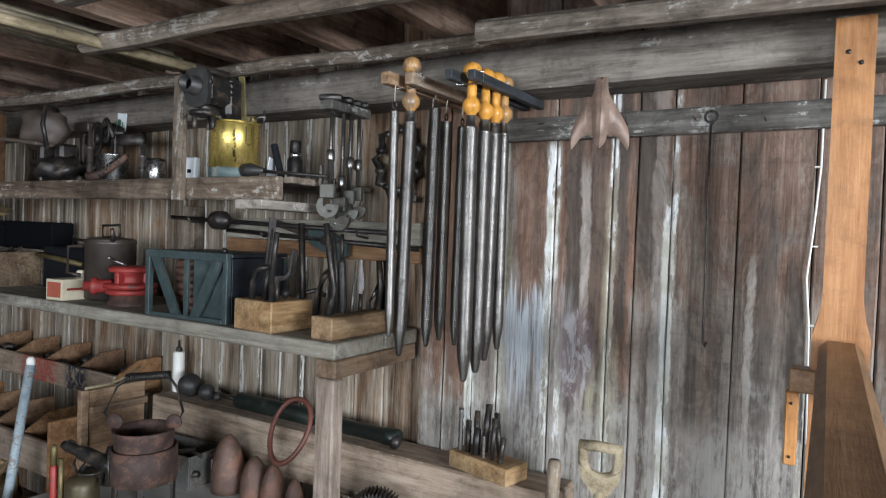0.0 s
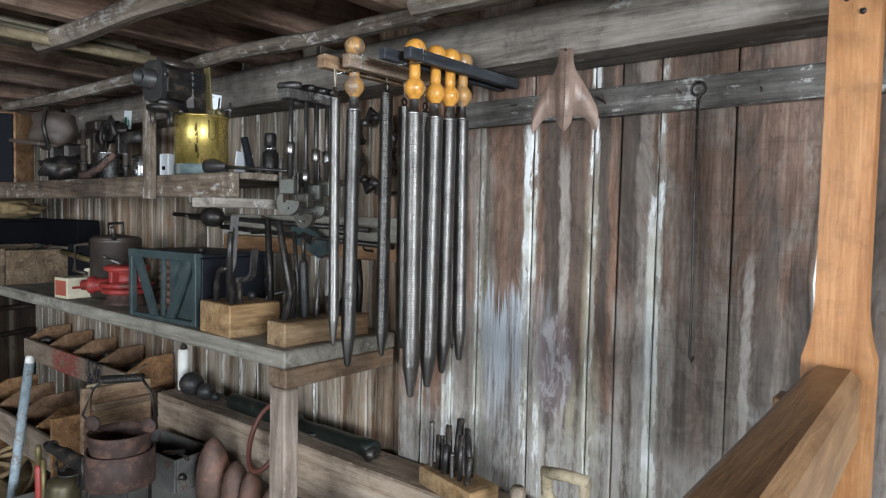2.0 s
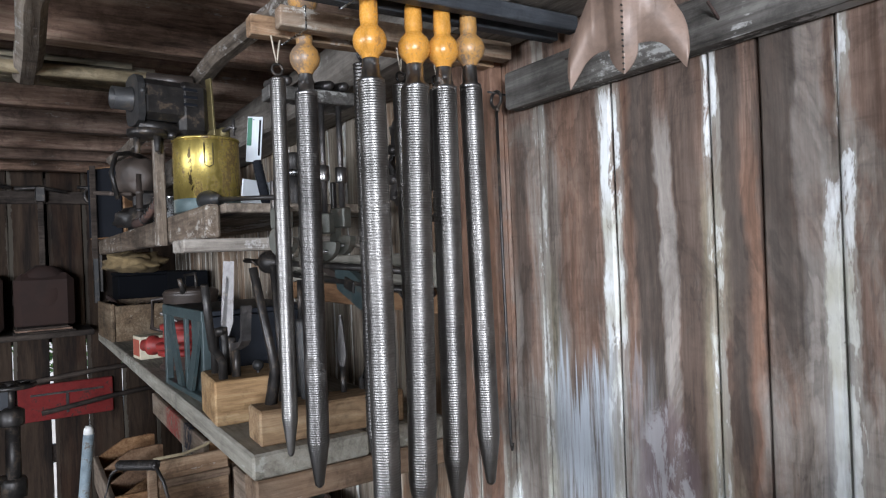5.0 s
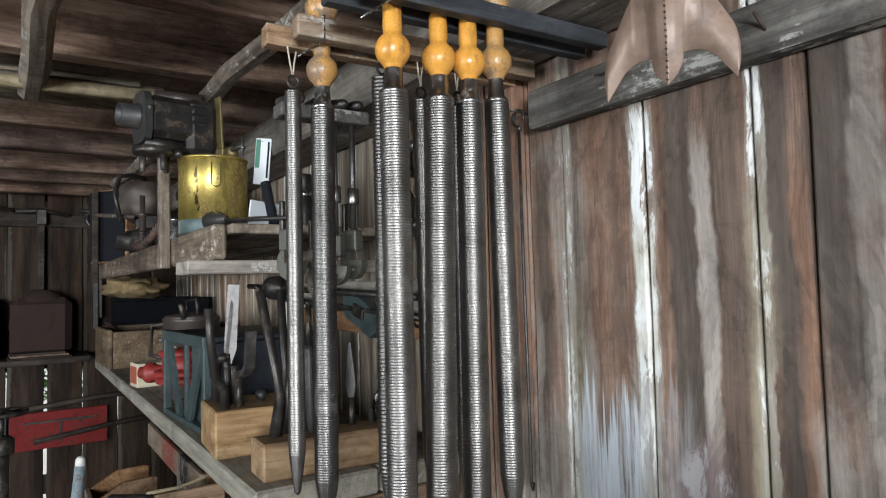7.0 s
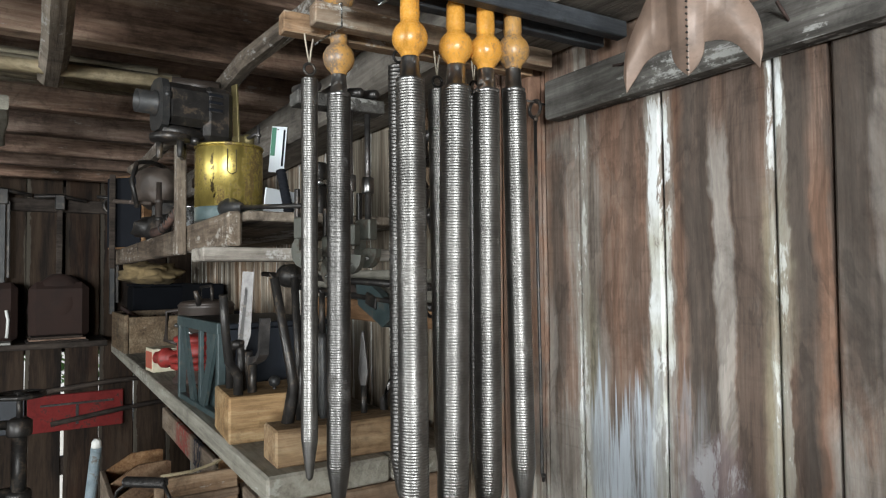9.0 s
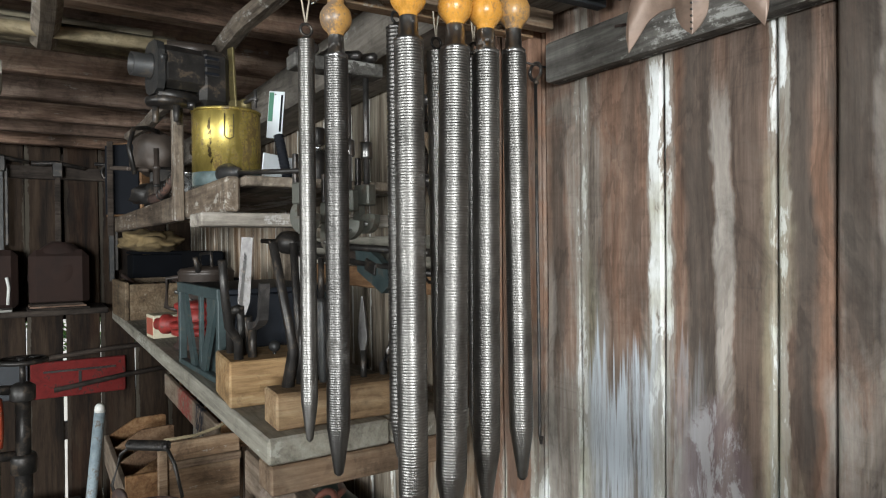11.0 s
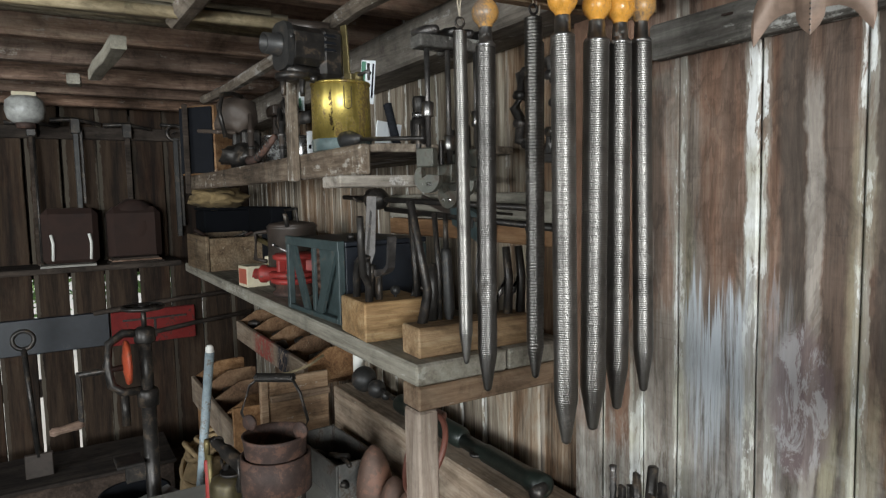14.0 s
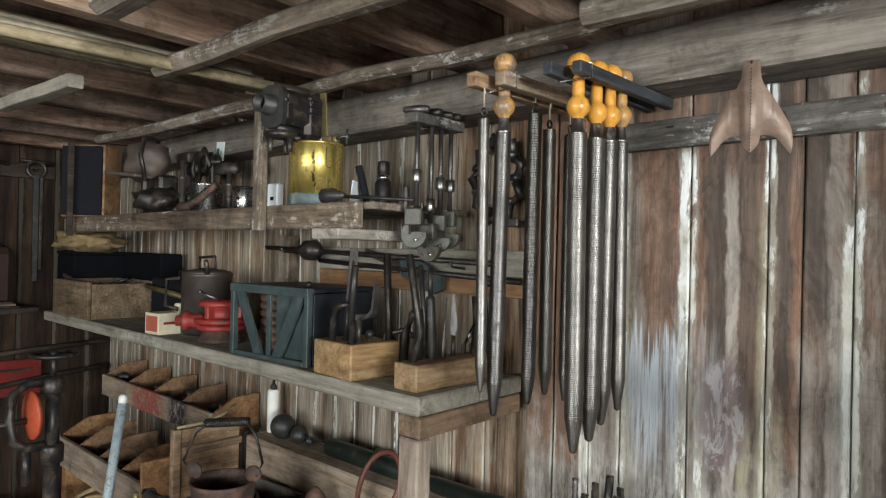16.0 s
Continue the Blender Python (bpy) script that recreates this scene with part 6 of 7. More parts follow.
for i in range(11):
    x, y = 0.02 + (i % 6) * 0.032, 0.03 + (i // 6) * 0.04
    Lh = rng.uniform(0.07, 0.15)
    lx, ly = rng.uniform(-0.02, 0.02), rng.uniform(-0.012, 0.012)
    r = rng.uniform(0.005, 0.009)
    top = Vector((x + lx, y + ly, 0.05 + Lh))
    if i % 3 == 0:
        m = Mesh()
        prof = []
        for k in range(12):
            prof.append((r * (1.0 if k % 2 else 0.72), 0.045 + Lh * k / 11))
        m.lathe(prof, 10, Matrix.Translation((x, y, 0)))
        part("twist_drill", m, IRON_BRIGHT, bb)
    elif i % 3 == 1:
        part("reamer", Mesh().rod((x, y, 0.045), top, r, r * 1.2, 8).box(top.x - 0.009, top.y - 0.005, top.z - 0.004, top.x + 0.009, top.y + 0.005, top.z + 0.02, 0.002), IRON, bb)
    else:
        part("tap", Mesh().rod((x, y, 0.045), top, r * 1.5, r * 1.3, 6), IRON, bb)

sp2 = thing("spade_handle", pose(-0.49, 1.66, 0.955, 8, 0, 8), "worn wooden spade handle with a D grip", "spade")
dm = Mesh()
# D grip: two cheeks, a crosspiece and a yoke
dm.tube([(-0.055, 0, 0), (0, 0.0, 0.004), (0.055, 0, 0)], 0.014, 10)
dm.tube([(-0.046, 0, 0), (-0.045, 0, -0.05), (-0.030, 0, -0.075), (0, 0, -0.085), (0.030, 0, -0.075), (0.045, 0, -0.05), (0.046, 0, 0)], 0.0135, 10)
dm.prism([(-0.055, -0.05), (-0.05, -0.085), (-0.02, -0.125), (0.02, -0.125), (0.05, -0.085), (0.055, -0.05), (0.030, -0.07), (0, -0.082), (-0.030, -0.07)], 0.026, pose(0, -0.013, 0))
part("grip", dm, FRESH_X, sp2)
part("shaft", Mesh().rod((0, 0, -0.12), (0, 0, -0.94), 0.018, 0.017, 14), FRESH_X, sp2)
stf = thing("wooden_stick", pose(-0.648, 1.665, 0.0, 0, 2, 0), "plain weathered wooden tool handle standing upright", "handle")
part("shaft", Mesh().lathe([(0.018, 0), (0.0185, 0.4), (0.019, 0.885), (0.015, 0.895)], 14), OLD_Z, stf)

# ---------------------------------------------------------------- on the bench
BZ = 0.545
for x, y, r, h in ((-1.83, 1.60, 0.062, 0.205), (-1.70, 1.605, 0.052, 0.15), (-1.605, 1.60, 0.043, 0.145), (-1.515, 1.61, 0.033, 0.11), (-1.13, 1.62, 0.026, 0.12), (-1.335, 1.62, 0.03, 0.10)):
    prof = []
    for k in range(11):
        f = k / 10
        prof.append((r * (0.93 + 0.07 * math.sin(f * 3)) * math.sqrt(max(0.02, 1 - f ** 2.2)), h * f))
    solid("iron_cone", Mesh().lathe(prof, 24), CASTBROWN, pose(x, y, BZ), "rounded brown cast iron cone standing on the bench", "cone", "cast iron cones")
ge = thing("gear_wheel", pose(-1.12, 1.52, BZ, 0, 0, 25), "dark iron gear wheel lying on the bench", "gear")
g = Mesh()
out = []
for i in range(44):
    a0 = 2 * math.pi * i / 44
    for da, r in ((0, 0.075), (0.035, 0.086), (0.08, 0.086), (0.11, 0.075)):
        out.append((r * math.cos(a0 + da), r * math.sin(a0 + da)))
g.prism(out, 0.07, pose(0, 0.02, 0.088, 0, 0, 0))
rim = part("toothed_rim", g, IRON, ge)
part("hub", Mesh().rod((0, 0.0, 0.088), (0, 0.12, 0.088), 0.03, segs=18), IRON, rim)

pot = thing("pitch_pot", pose(-1.90, 1.31, BZ), "rusty iron pitch pot with a wire-wrapped bail, set in a stand", "pot")
part("stand_band", Mesh().lathe([(0.098, 0.115), (0.104, 0.117), (0.104, 0.225), (0.098, 0.227), (0.092, 0.22), (0.092, 0.12)], 32), RUST, pot, "brown iron stand band")
for a in (30, 150, 270):
    ca, sa = math.cos(radians(a)), math.sin(radians(a))
    part("stand_leg", Mesh().box(-0.012, -0.004, 0, 0.012, 0.004, 0.12, 0.002, pose(0.099 * ca, 0.099 * sa, 0, 0, 0, a + 90)), IRON, pot)
part("pot", Mesh().lathe([(0.06, 0.14), (0.082, 0.16), (0.088, 0.20), (0.094, 0.272), (0.098, 0.285), (0.092, 0.286), (0.086, 0.27), (0.08, 0.20), (0.06, 0.17), (0.005, 0.165)], 32), RUST, pot)
for s in (-1, 1):
    part("ear", Mesh().lathe([(0.024, -0.005), (0.026, 0), (0.024, 0.005)], 16, pose(0.075 * s, 0.055 * s, 0.305, 90, 0, 35)), RUST, pot)
part("bail_arm", Mesh().tube([(-0.085, -0.06, 0.30), (-0.11, -0.07, 0.33), (-0.075, -0.05, 0.42), (-0.05, -0.03, 0.445)], 0.0045, 8), IRON, pot)
part("bail_arm", Mesh().tube([(0.085, 0.06, 0.30), (0.10, 0.07, 0.34), (0.085, 0.055, 0.42), (0.06, 0.04, 0.46)], 0.0045, 8), IRON, pot)
wound = []
for i in range(150):
    a = i * 0.75
    f = i / 149
    wound.append((-0.052 + 0.115 * f + 0.0, -0.032 + 0.075 * f + 0.010 * math.cos(a), 0.448 + 0.014 * f + 0.010 * math.sin(a)))
part("wound_grip", Mesh().tube(wound, 0.0045, 5).tube([(-0.052, -0.032, 0.448), (0.063, 0.043, 0.462)], 0.009, 8), IRON, pot, "wire-wrapped grip")
part("stand_hook", Mesh().tube([(-0.09, -0.06, 0.22), (-0.10, -0.075, 0.16), (-0.07, -0.10, 0.115), (-0.03, -0.105, 0.12), (-0.025, -0.10, 0.22)], 0.009, 8), IRON, pot)

bl2 = thing("blow_torch", pose(-2.05, 1.195, BZ), "old brass blow torch with an iron burner", "blow torch")
part("tank", Mesh().lathe([(0.05, 0), (0.052, 0.003), (0.052, 0.10), (0.046, 0.118), (0.02, 0.128)], 28), OLIVEBRASS, bl2)
part("burner", Mesh().lathe([(0.012, -0.11), (0.016, -0.09), (0.017, -0.05), (0.024, -0.03), (0.024, 0.06), (0.027, 0.065), (0.027, 0.10), (0.022, 0.10)], 18, pose(0.02, 0.015, 0.19, 0, 106, 20)), IRON, bl2)
part("valve_wheel", Mesh().ring((-0.06, -0.01, 0.215), 0.016, 0.005, "x", 14, 6).rod((-0.055, -0.01, 0.215), (0.0, 0.01, 0.205), 0.006), IRON, bl2)
part("neck", Mesh().tube([(0.0, 0.0, 0.12), (0.0, 0.0, 0.15), (0.02, 0.01, 0.185)], 0.012, 8), IRON, bl2)
part("carrying_loop", Mesh().tube([(-0.03, 0.0, 0.125), (-0.045, -0.005, 0.16), (-0.03, 0.0, 0.19), (0.0, 0.005, 0.195)], 0.005, 8), IRON, bl2)
part("drip_cup", Mesh().lathe([(0.02, 0.135), (0.035, 0.14), (0.037, 0.15), (0.03, 0.146)], 18, pose(0.03, 0.01, 0)), IRON, bl2)
part("pump_rod", Mesh().rod((-0.058, -0.035, 0.0), (-0.06, -0.037, 0.18), 0.008, segs=10), OLDBRASS, bl2)
rdh = thing("red_handle_tool", pose(-2.155, 1.16, BZ), "tool with a chipped red wooden handle standing upright", "tool")
part("handle", Mesh().lathe([(0.010, 0), (0.013, 0.01), (0.011, 0.06), (0.012, 0.14), (0.008, 0.15)], 12), REDPAINT, rdh)
part("blade", Mesh().lathe([(0.009, 0.15), (0.010, 0.20), (0.008, 0.215)], 12), OLDBRASS, rdh)

gbx = thing("grey_tool_box", pose(-2.10, 1.50, BZ, 0, 0, 4), "dull grey open tin box with old tools", "box")
part("front_side", Mesh().box(-0.19, -0.002, 0, 0.17, 0.006, 0.12, 0.001), TIN, gbx)
part("back_side", Mesh().box(-0.19, 0.155, 0, 0.17, 0.163, 0.12, 0.001), TIN, gbx)
part("end", Mesh().box(0.162, 0.008, 0, 0.17, 0.153, 0.12, 0.001), TIN, gbx)
part("end", Mesh().box(-0.19, 0.008, 0, -0.182, 0.153, 0.12, 0.001), TIN, gbx)
part("bottom", Mesh().box(-0.18, 0.008, 0.001, 0.16, 0.153, 0.006, 0.0005), TIN, gbx)
part("paper_tag", Mesh().box(0.171, 0.10, 0.05, 0.1725, 0.13, 0.085, 0.0003), PAPER, gbx)
rng = random.Random(5)
for i in range(9):
    x, y, a = rng.uniform(-0.14, 0.1), rng.uniform(0.03, 0.13), rng.uniform(-0.5, 0.5)
    solid("old_tool", Mesh().tube([(0, 0, 0.0), (0.06 * math.cos(a), 0.06 * math.sin(a) * 0.4, 0.012), (0.11 * math.cos(a), 0.05 * math.sin(a), 0.004 + 0.03 * rng.random())], rng.uniform(0.006, 0.013), 8), IRON if i % 3 else RUST, pose(-2.10 + x, 1.50 + y, BZ + 0.02 + 0.011 * i), "dark worn iron tool lying in a tin box", "tool", "tools in the tin box")

# ---------------------------------------------------------------- parts bins against the wall
def bin_row(x0, x1, yf, yb, z, h, n, label, paint):
    t = thing("parts_bin", pose(x0, yf, z), label, "parts bin", "wooden parts bins")
    L = x1 - x0
    part("front_rail", Mesh().box(0, 0, 0, L, 0.02, h * 0.67, 0.003), BINFRONT if paint else TAN, t)
    part("bottom", Mesh().box(0.002, 0.022, 0, L - 0.002, yb - yf, 0.015, 0.002), BINWOOD, t)
    for i in range(n + 1):
        x = (L - 0.014) * i / n
        D = yb - yf - 0.03
        side = [(0, 0.016), (D, 0.016), (D, h * 0.97), (D * 0.93, h), (D * 0.45, h * 0.98), (D * 0.40, h * 0.95), (0.0, h * 0.66)]
        part("divider", Mesh().prism(side, 0.012, pose(x, 0.022, 0, 0, 0, 90) @ Matrix.Translation((0, -0.012, 0))), BINWOOD, t)
    rng = random.Random(int(z * 100))
    for i in range(n):
        xc = L * (i + 0.5) / n
        for k in range(4):
            p = Vector((xc + rng.uniform(-0.06, 0.06), 0.08 + rng.uniform(-0.03, 0.06), 0.03 + 0.02 * k))
            a = rng.uniform(0, 6.3)
            solid("loose_fitting", Mesh().tube([(0, 0, 0), (0.03 * math.cos(a), 0.03 * math.sin(a), 0.01), (0.05 * math.cos(a + 0.6), 0.05 * math.sin(a + 0.6), 0.0)], rng.uniform(0.015, 0.028), 10), IRON if k % 2 else GREYMETAL,
                  pose(x0 + p.x, yf + p.y, z + p.z), "dark iron fitting lying in a wooden bin", "fitting", "iron fittings in the bins")
    return t


bin_row(-3.74, -2.60, 1.64, 1.88, 0.735, 0.158, 4, "long wooden parts bin with a patched painted front", True)
bin_row(-3.42, -2.51, 1.33, 1.60, 0.515, 0.195, 4, "long wooden parts bin with slanted dividers", False)
cb = thing("bin_cheek", pose(-2.505, 1.32, 0.001), "rough pale wooden board standing at the end of the bins", "board")
part("board", Mesh().box(0, 0, 0, 0.018, 0.12, 0.735, 0.003), BINWOOD, cb)
part("leg", Mesh().box(-0.90, 0.03, 0, -0.85, 0.20, 0.513, 0.003), BINWOOD, cb)
bk = thing("drawer_case", pose(-2.48, 1.42, 0.0), "pale plank case with a ledge strip beside the bins", "case")
part("side_panel", Mesh().box(0, 0.033, 0, 0.02, 0.275, 0.835, 0.003), TANSIDE, bk)
part("corner_post", Mesh().box(-0.004, 0, 0, 0.026, 0.03, 0.84, 0.003), TANSIDE, bk)
part("ledge_strip", Mesh().box(0.022, 0.034, 0.745, 0.042, 0.275, 0.772, 0.004), TANSIDE, bk)
part("split_lath", Mesh().tube([(0.012, 0.02, 0.845), (0.014, 0.12, 0.846), (0.010, 0.20, 0.862), (-0.01, 0.27, 0.89)], 0.007, 4), FRESH_X, bk, "pale split lath curling up")

bp = thing("blue_pipe", pose(-2.57, 1.10, 0.0), "pale blue painted pipe leaning upright", "pipe")
part("tube", Mesh().rod((-0.02, 0.06, 0.002), (0.085, 0.147, 0.97), 0.0165, segs=14), BLUEGREY, bp)
part("tip", Mesh().lathe([(0.0165, 0), (0.014, 0.02), (0.008, 0.028)], 12, pose(0.085, 0.147, 0.968)), WHITE, bp)

rp2 = thing("rope_coil", pose(-3.0, 1.33, 0.0), "heap of coarse straw-coloured rope", "rope")
rng = random.Random(19)
part("rope_mass", Mesh().lump((0, 0, 0.22), (0.16, 0.14, 0.215), 4.0, 0.15), STRAW, rp2)
for i in range(14):
    r = rng.uniform(0.06, 0.13)
    tx, ty = rng.uniform(-50, 50), rng.uniform(-50, 50)
    m = pose(rng.uniform(-0.05, 0.05), rng.uniform(-0.05, 0.05), 0.36 + rng.uniform(-0.06, 0.08), tx, ty, 0)
    pts = [m @ Vector((r * math.cos(a), r * math.sin(a), 0)) for a in [2 * math.pi * k / 20 for k in range(20)]]
    part("rope_loop", Mesh().tube(pts, 0.012, 6, True), STRAW, rp2)

# ---------------------------------------------------------------- post drill
dr = thing("post_drill", pose(-2.52, 1.035, 0.0, 0, 0, 2), "black iron hand-cranked post drill with a red wheel", "drill")
part("column", Mesh().rod((0, 0, 0.002), (0, 0, 0.82), 0.025, segs=18).rod((0, 0, 0.80), (0, 0, 1.04), 0.022, segs=18), IRON, dr)
part("collar", Mesh().lathe([(0.036, 0.80), (0.037, 0.85), (0.032, 0.86)], 18), IRON, dr)
part("collar", Mesh().lathe([(0.034, 1.03), (0.036, 1.035), (0.036, 1.075), (0.022, 1.085)], 18), IRON, dr)
fs = part("feed_screw", Mesh().rod((0, -0.0, 1.08), (0, 0, 1.15), 0.009, segs=10), IRON, dr)
hw = Mesh().ring((0, 0, 1.156), 0.066, 0.008, "z", 28, 8).rod((0, 0, 1.145), (0, 0, 1.167), 0.016)
for a in range(0, 180, 60):
    hw.rod((0.066 * math.cos(radians(a)), 0.066 * math.sin(radians(a)), 1.156), (-0.066 * math.cos(radians(a)), -0.066 * math.sin(radians(a)), 1.156), 0.005, segs=8)
part("hand_wheel", hw, IRON, fs)
part("yoke", Mesh().tube([(0, -0.02, 1.065), (0, -0.07, 1.07), (0, -0.115, 1.04), (0, -0.125, 0.96), (0, -0.115, 0.89), (0, -0.08, 0.86), (0, -0.02, 0.858)], 0.016, 8), IRON, dr)
part("bevel_wheel", Mesh().lathe([(0.02, -0.012), (0.075, -0.008), (0.08, 0.0), (0.076, 0.006), (0.03, 0.014)], 28, pose(0.0, -0.062, 0.965, 90, 0, 0)), ORANGEPAINT, dr, "orange-red painted gear wheel")
part("crank_shaft", Mesh().rod((0, -0.05, 0.95), (0.0, -0.215, 0.945), 0.010, segs=10), IRON, dr)
arm = part("crank_arm", Mesh().box(-0.008, -0.222, 0.765, 0.008, -0.206, 0.955, 0.003), IRON, dr)
part("crank_handle", Mesh().lathe([(0.009, 0), (0.016, 0.015), (0.013, 0.075), (0.016, 0.095), (0.009, 0.105)], 12, pose(0.0, -0.205, 0.775, 97, 0, 0)), OLD_Y, arm, "worn wooden crank handle")
part("table", Mesh().box(-0.06, -0.12, 0.60, 0.05, -0.03, 0.612, 0.003).box(-0.012, -0.09, 0.53, 0.012, -0.022, 0.60, 0.003), IRON, dr)
part("chuck", Mesh().rod((0, -0.075, 0.74), (0, -0.075, 0.85), 0.014, segs=12), IRON, dr)
bkt = thing("black_bucket", pose(-2.62, 0.98, 0.0), "black bucket standing under the drill", "bucket")
part("body", Mesh().lathe([(0.09, 0.002), (0.12, 0.44), (0.125, 0.45), (0.112, 0.45), (0.085, 0.03)], 24), BLACKSTUFF, bkt)
sht = thing("zinc_sheet", pose(-2.45, 1.02, 0.43, 0, 0, 20), "pale grey zinc sheet lying on a crate", "sheet")
part("sheet", Mesh().box(-0.12, -0.10, 0, 0.22, 0.12, 0.004, 0.0005, pose(0, 0, 0.01, 6, 0, 0)), SHEET, sht)
part("crate", Mesh().box(-0.10, -0.09, -0.43, 0.20, 0.10, -0.008, 0.004), OLD, sht)

# ---------------------------------------------------------------- west wall
rdb = thing("red_board", pose(XW + 0.004, 1.04, 0.675), "faded red painted board fixed to the wall", "board")
part("panel", Mesh().box(0, 0, 0, 0.03, 0.47, 0.20, 0.004), DEEPRED, rdb)
part("slot", Mesh().box(0.031, 0.06, 0.14, 0.036, 0.42, 0.152, 0.001), IRON, rdb)
part("slot", Mesh().box(0.031, 0.23, 0.03, 0.036, 0.245, 0.138, 0.001), IRON, rdb)
bdb = thing("dark_board", pose(XW + 0.004, -0.40, 0.685), "dark blue-grey painted board fixed to the wall", "board")
part("panel", Mesh().box(0, 0, 0, 0.03, 1.43, 0.20, 0.004), BLUEBLACK, bdb)
for k, (y0, z0, y1, z1) in enumerate(((0.95, 0.885, 1.85, 0.95), (1.15, 0.72, 1.85, 0.80))):
    solid("wall_slat", Mesh().tube([(XW + 0.05, y0, z0), (XW + 0.07, (y0 + y1) / 2, (z0 + z1) / 2 + 0.01), (XW + 0.06, y1, z1)], 0.014, 6), DARKWOOD, I4, "thin weathered slat fixed along the wall", "slat", kind="structure")
solid("tool_rail", Mesh().box(XW + 0.003, 0.0, 1.89, XW + 0.05, 1.55, 1.96, 0.004), DARKWOOD, I4, "dark timber rail with hanging tools", "rail")


def hung_spade(y, zt, L, head, label, blade):
    t = thing("hanging_tool", pose(XW + 0.10, y, zt), label, "hand tool", "tools hanging on the west wall")
    if head == "T":
        part("head", Mesh().tube([(0, -0.12, 0.01), (0, 0, 0.02), (0, 0.13, -0.005)], 0.014, 8, False, 0.010), IRON, t)
        part("eye", Mesh().box(-0.02, -0.025, -0.06, 0.02, 0.025, 0.025, 0.005), IRON, t)
    else:
        part("loop", Mesh().ring((0, 0, 0), 0.045, 0.011, "x", 18, 8), IRON, t)
        part("cross_bar", Mesh().rod((0, -0.08, 0.045), (0, 0.09, 0.04), 0.010, segs=8), IRON, t)
    part("shaft", Mesh().box(-0.01, -0.014, -L, 0.01, 0.014, -0.03, 0.003), DARKCAST if blade else DARKWOOD, t)
    if blade:
        part("second_bar", Mesh().box(-0.008, 0.018, -L * 0.9, 0.008, 0.034, -0.04, 0.003), IRON, t)
    part("peg", Mesh().rod((-0.095, 0, 0.0), (0.01, 0, 0.004), 0.006, segs=8), IRON, t)


hung_spade(0.92, 1.975, 0.50, "T", "iron adze head on a flat bar hanging from the rail", True)
hung_spade(1.18, 1.955, 0.45, "T", "iron pick head on a pale flat handle", False)
hung_spade(1.44, 1.935, 0.62, "O", "iron tongs with a ring head hanging from the rail", True)
hung_spade(0.71, 1.955, 0.80, "T", "long handled hoe hanging from the rail", False)
for k, (y, w, h, lab) in enumerate(((0.86, 0.27, 0.31, "dark brown leather case with two pale straps"), (1.18, 0.26, 0.36, "reddish brown leather bag slumped against the wall"))):
    t = thing("leather_bag", pose(XW + 0.16, y, 1.191), lab, "bag", "leather bags on the shelf")
    if k == 0:
        part("body", Mesh().box(-0.09, -w / 2, 0, 0.09, w / 2, h, 0.03), BROWNFAB, t)
        for s in (-0.09, 0.09):
            part("strap", Mesh().tube([(0.094, s, 0.03), (0.098, s + 0.005, 0.12), (0.095, s - 0.004, 0.17)], 0.008, 6), WHITE, t, "pale strap")
    else:
        part("body", Mesh().box(-0.07, -w * 0.54, 0, 0.07, w * 0.54, h * 0.86, 0.035).lump((0, 0, h * 0.55), (0.075, w * 0.54, h * 0.44), 5.1, 0.12), BROWNFAB, t)
bkx = thing("paper_stack", pose(XW + 0.26, 1.18, 1.191, 0, 0, 3), "stack of old folded papers", "papers")
for i in range(3):
    part("sheet", Mesh().box(-0.07, -0.15 + 0.01 * i, i * 0.011, 0.08, 0.13 - 0.015 * i, i * 0.011 + 0.009, 0.002), OLD_Y if i % 2 else DARKWOOD, bkx)
bkx2 = thing("paper_stack", pose(XW + 0.27, 0.84, 1.191), "flat grey papers on the shelf", "papers")
part("sheet", Mesh().box(-0.06, -0.13, 0, 0.08, 0.13, 0.012, 0.002), GREYBENCH, bkx2)
lp = thing("hanging_jar", pose(-3.72, 0.70, 1.975), "cloudy white glass jar with a rusty lid hung under the joists", "jar")
part("glass", Mesh().lathe([(0.05, -0.06), (0.075, -0.04), (0.085, 0.0), (0.08, 0.045), (0.055, 0.066)], 20), CLOUDY, lp)
part("lid", Mesh().lathe([(0.04, -0.085), (0.045, -0.06)], 18), RUST, lp, "rusty lid")
part("hanger", Mesh().box(-0.03, -0.05, 0.065, 0.03, 0.05, 0.094, 0.003), CREAM, lp)
pl = thing("long_rod", pose(XW + 0.22, 0.72, 1.191), "thin black iron rod leaning on the wall", "rod")
part("rod", Mesh().rod((0, 0, 0.0), (-0.10, 0.0, 0.70), 0.007, segs=8), IRON, pl)
low_b = thing("floor_chest", pose(-4.02, 0.35, 0.0), "low rusty brown chest along the wall", "chest")
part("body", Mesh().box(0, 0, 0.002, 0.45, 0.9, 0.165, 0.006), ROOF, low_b)
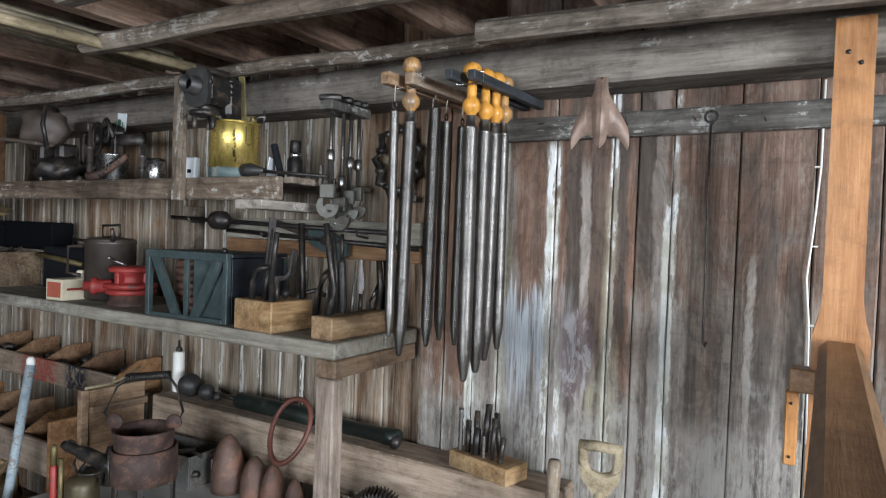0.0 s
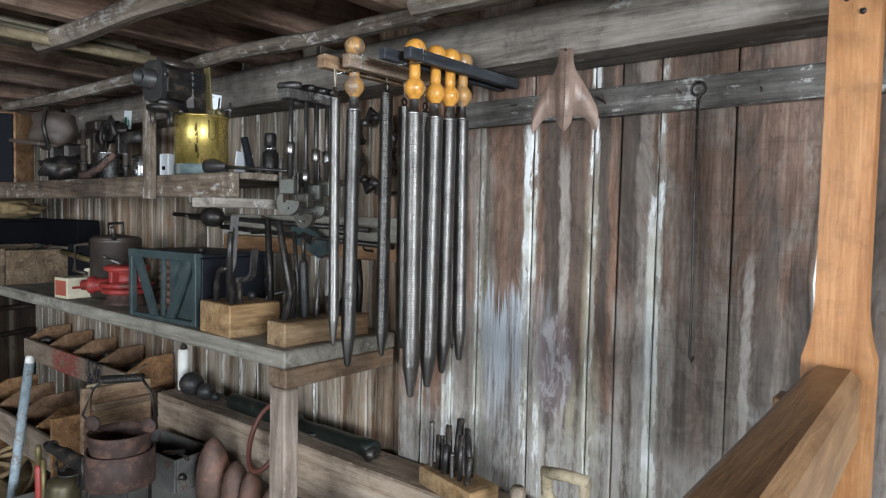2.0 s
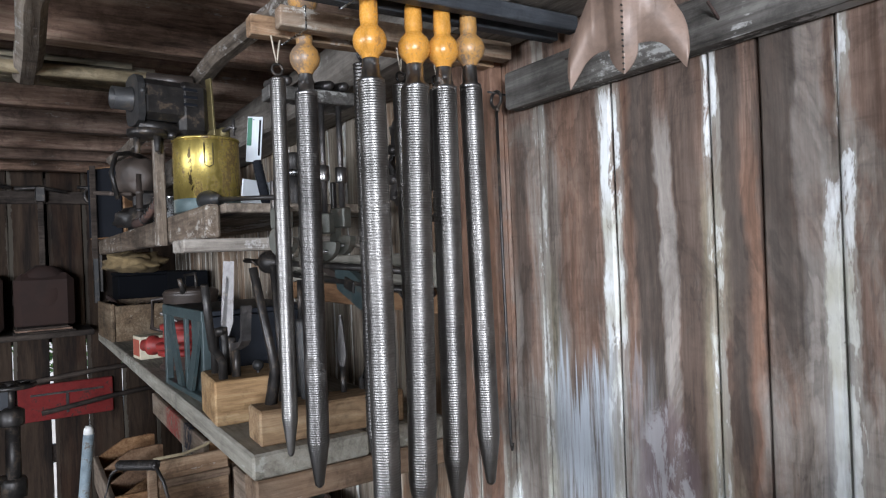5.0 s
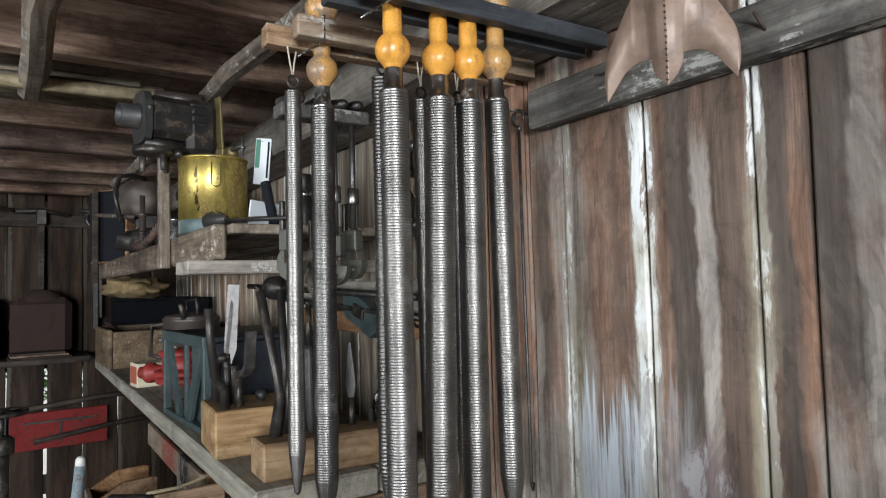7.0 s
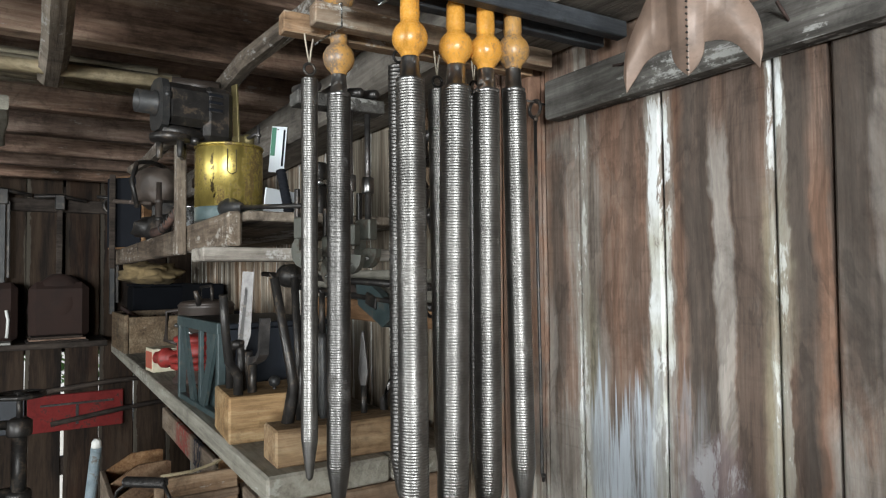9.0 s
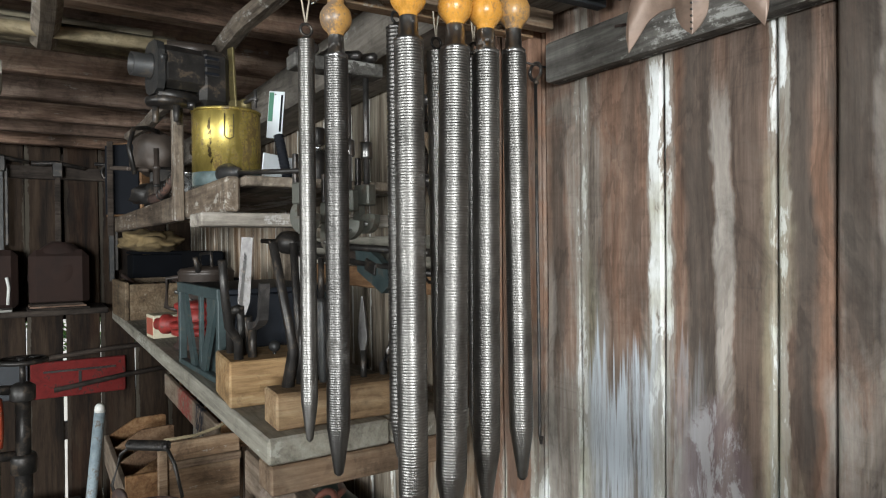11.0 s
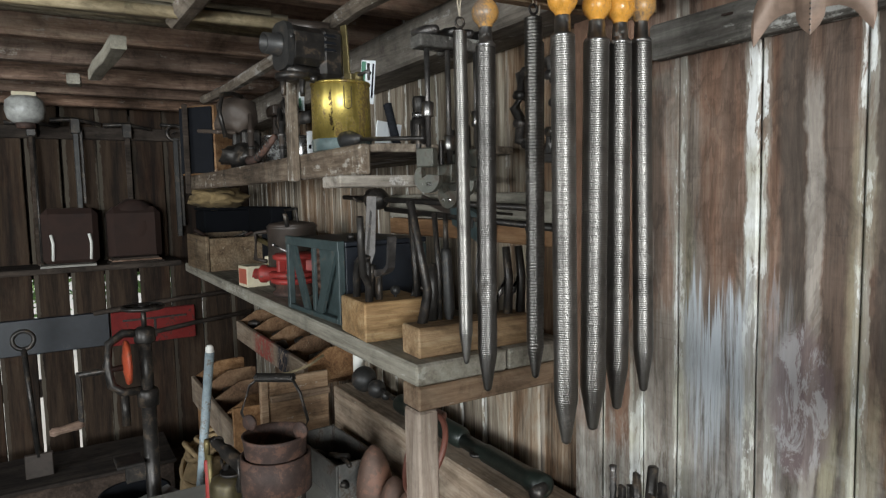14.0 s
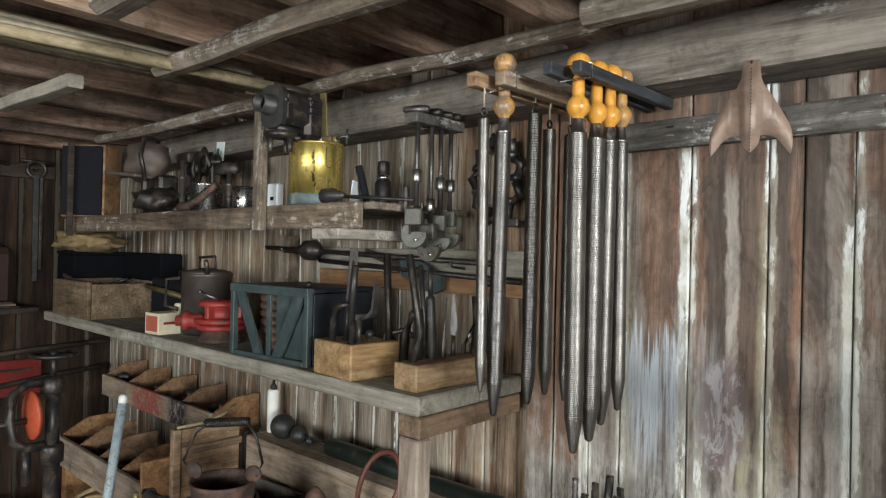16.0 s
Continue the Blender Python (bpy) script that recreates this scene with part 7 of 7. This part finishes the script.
part("lid", Mesh().box(-0.01, -0.01, 0.168, 0.46, 0.91, 0.185, 0.004), DARKWOOD, low_b)
spd = thing("leaning_spade", pose(-3.75, 0.62, 0.1855), "iron spade with a loop handle leaning by the wall", "spade")
part("loop", Mesh().ring((0, 0, 0.68), 0.045, 0.011, "x", 18, 8), IRON, spd)
part("shaft", Mesh().rod((0.0, 0.0, 0.64), (0.05, 0.03, 0.10), 0.013, segs=10), IRON, spd)
part("blade", Mesh().box(-0.01, -0.06, 0.0, 0.01, 0.06, 0.12, 0.004, pose(0.05, 0.03, 0.0)), GREYMETAL, spd)

# ---------------------------------------------------------------- by the stair post
bkb = thing("rail_bracket", pose(-0.058, 1.655, 1.01), "varnished pine block screwed beside the handrail", "bracket")
bkp = part("block", Mesh().box(-0.012, -0.02, 0, 0.014, 0.022, 0.165, 0.003), ORANGE, bkb)
part("spacer", Mesh().box(-0.006, -0.03, 0.167, 0.046, 0.03, 0.22, 0.003), RAILWOOD, bkb)
for z in (0.02, 0.14):
    part("screw", Mesh().rod((0, -0.0225, z), (0, -0.02, z), 0.0035, segs=10), IRON, bkp)
wc2 = thing("white_cable", pose(-0.03, 1.84, 1.2), "thin white electric cable clipped to the boards", "cable")
part("cable", Mesh().tube([(0.005, 0.035, 0.72), (0.004, 0.036, 0.50), (-0.006, 0.034, 0.34), (-0.016, 0.034, 0.22), (-0.006, 0.036, 0.10), (0.0, 0.036, -0.2)], 0.0028, 6), WHITE, wc2)
for z in (0.5, 0.3, 0.1):
    part("clip", Mesh().box(-0.010, 0.031, z, 0.006, 0.044, z + 0.004, 0.001), WHITE, wc2)
rng = random.Random(55)
for i in range(10):
    x = -0.72 + i * 0.19 + rng.uniform(-0.05, 0.05)
    solid("nail", Mesh().rod((x, 1.85, 1.83 + rng.uniform(-0.02, 0.02)), (x + rng.uniform(-0.02, 0.02), 1.815 + rng.uniform(0, 0.02), 1.83 + rng.uniform(-0.015, 0.02)), 0.0022, segs=6), RUST, I4, "bent rusty nail in the wall rail", "nail", "nails in the wall rail")
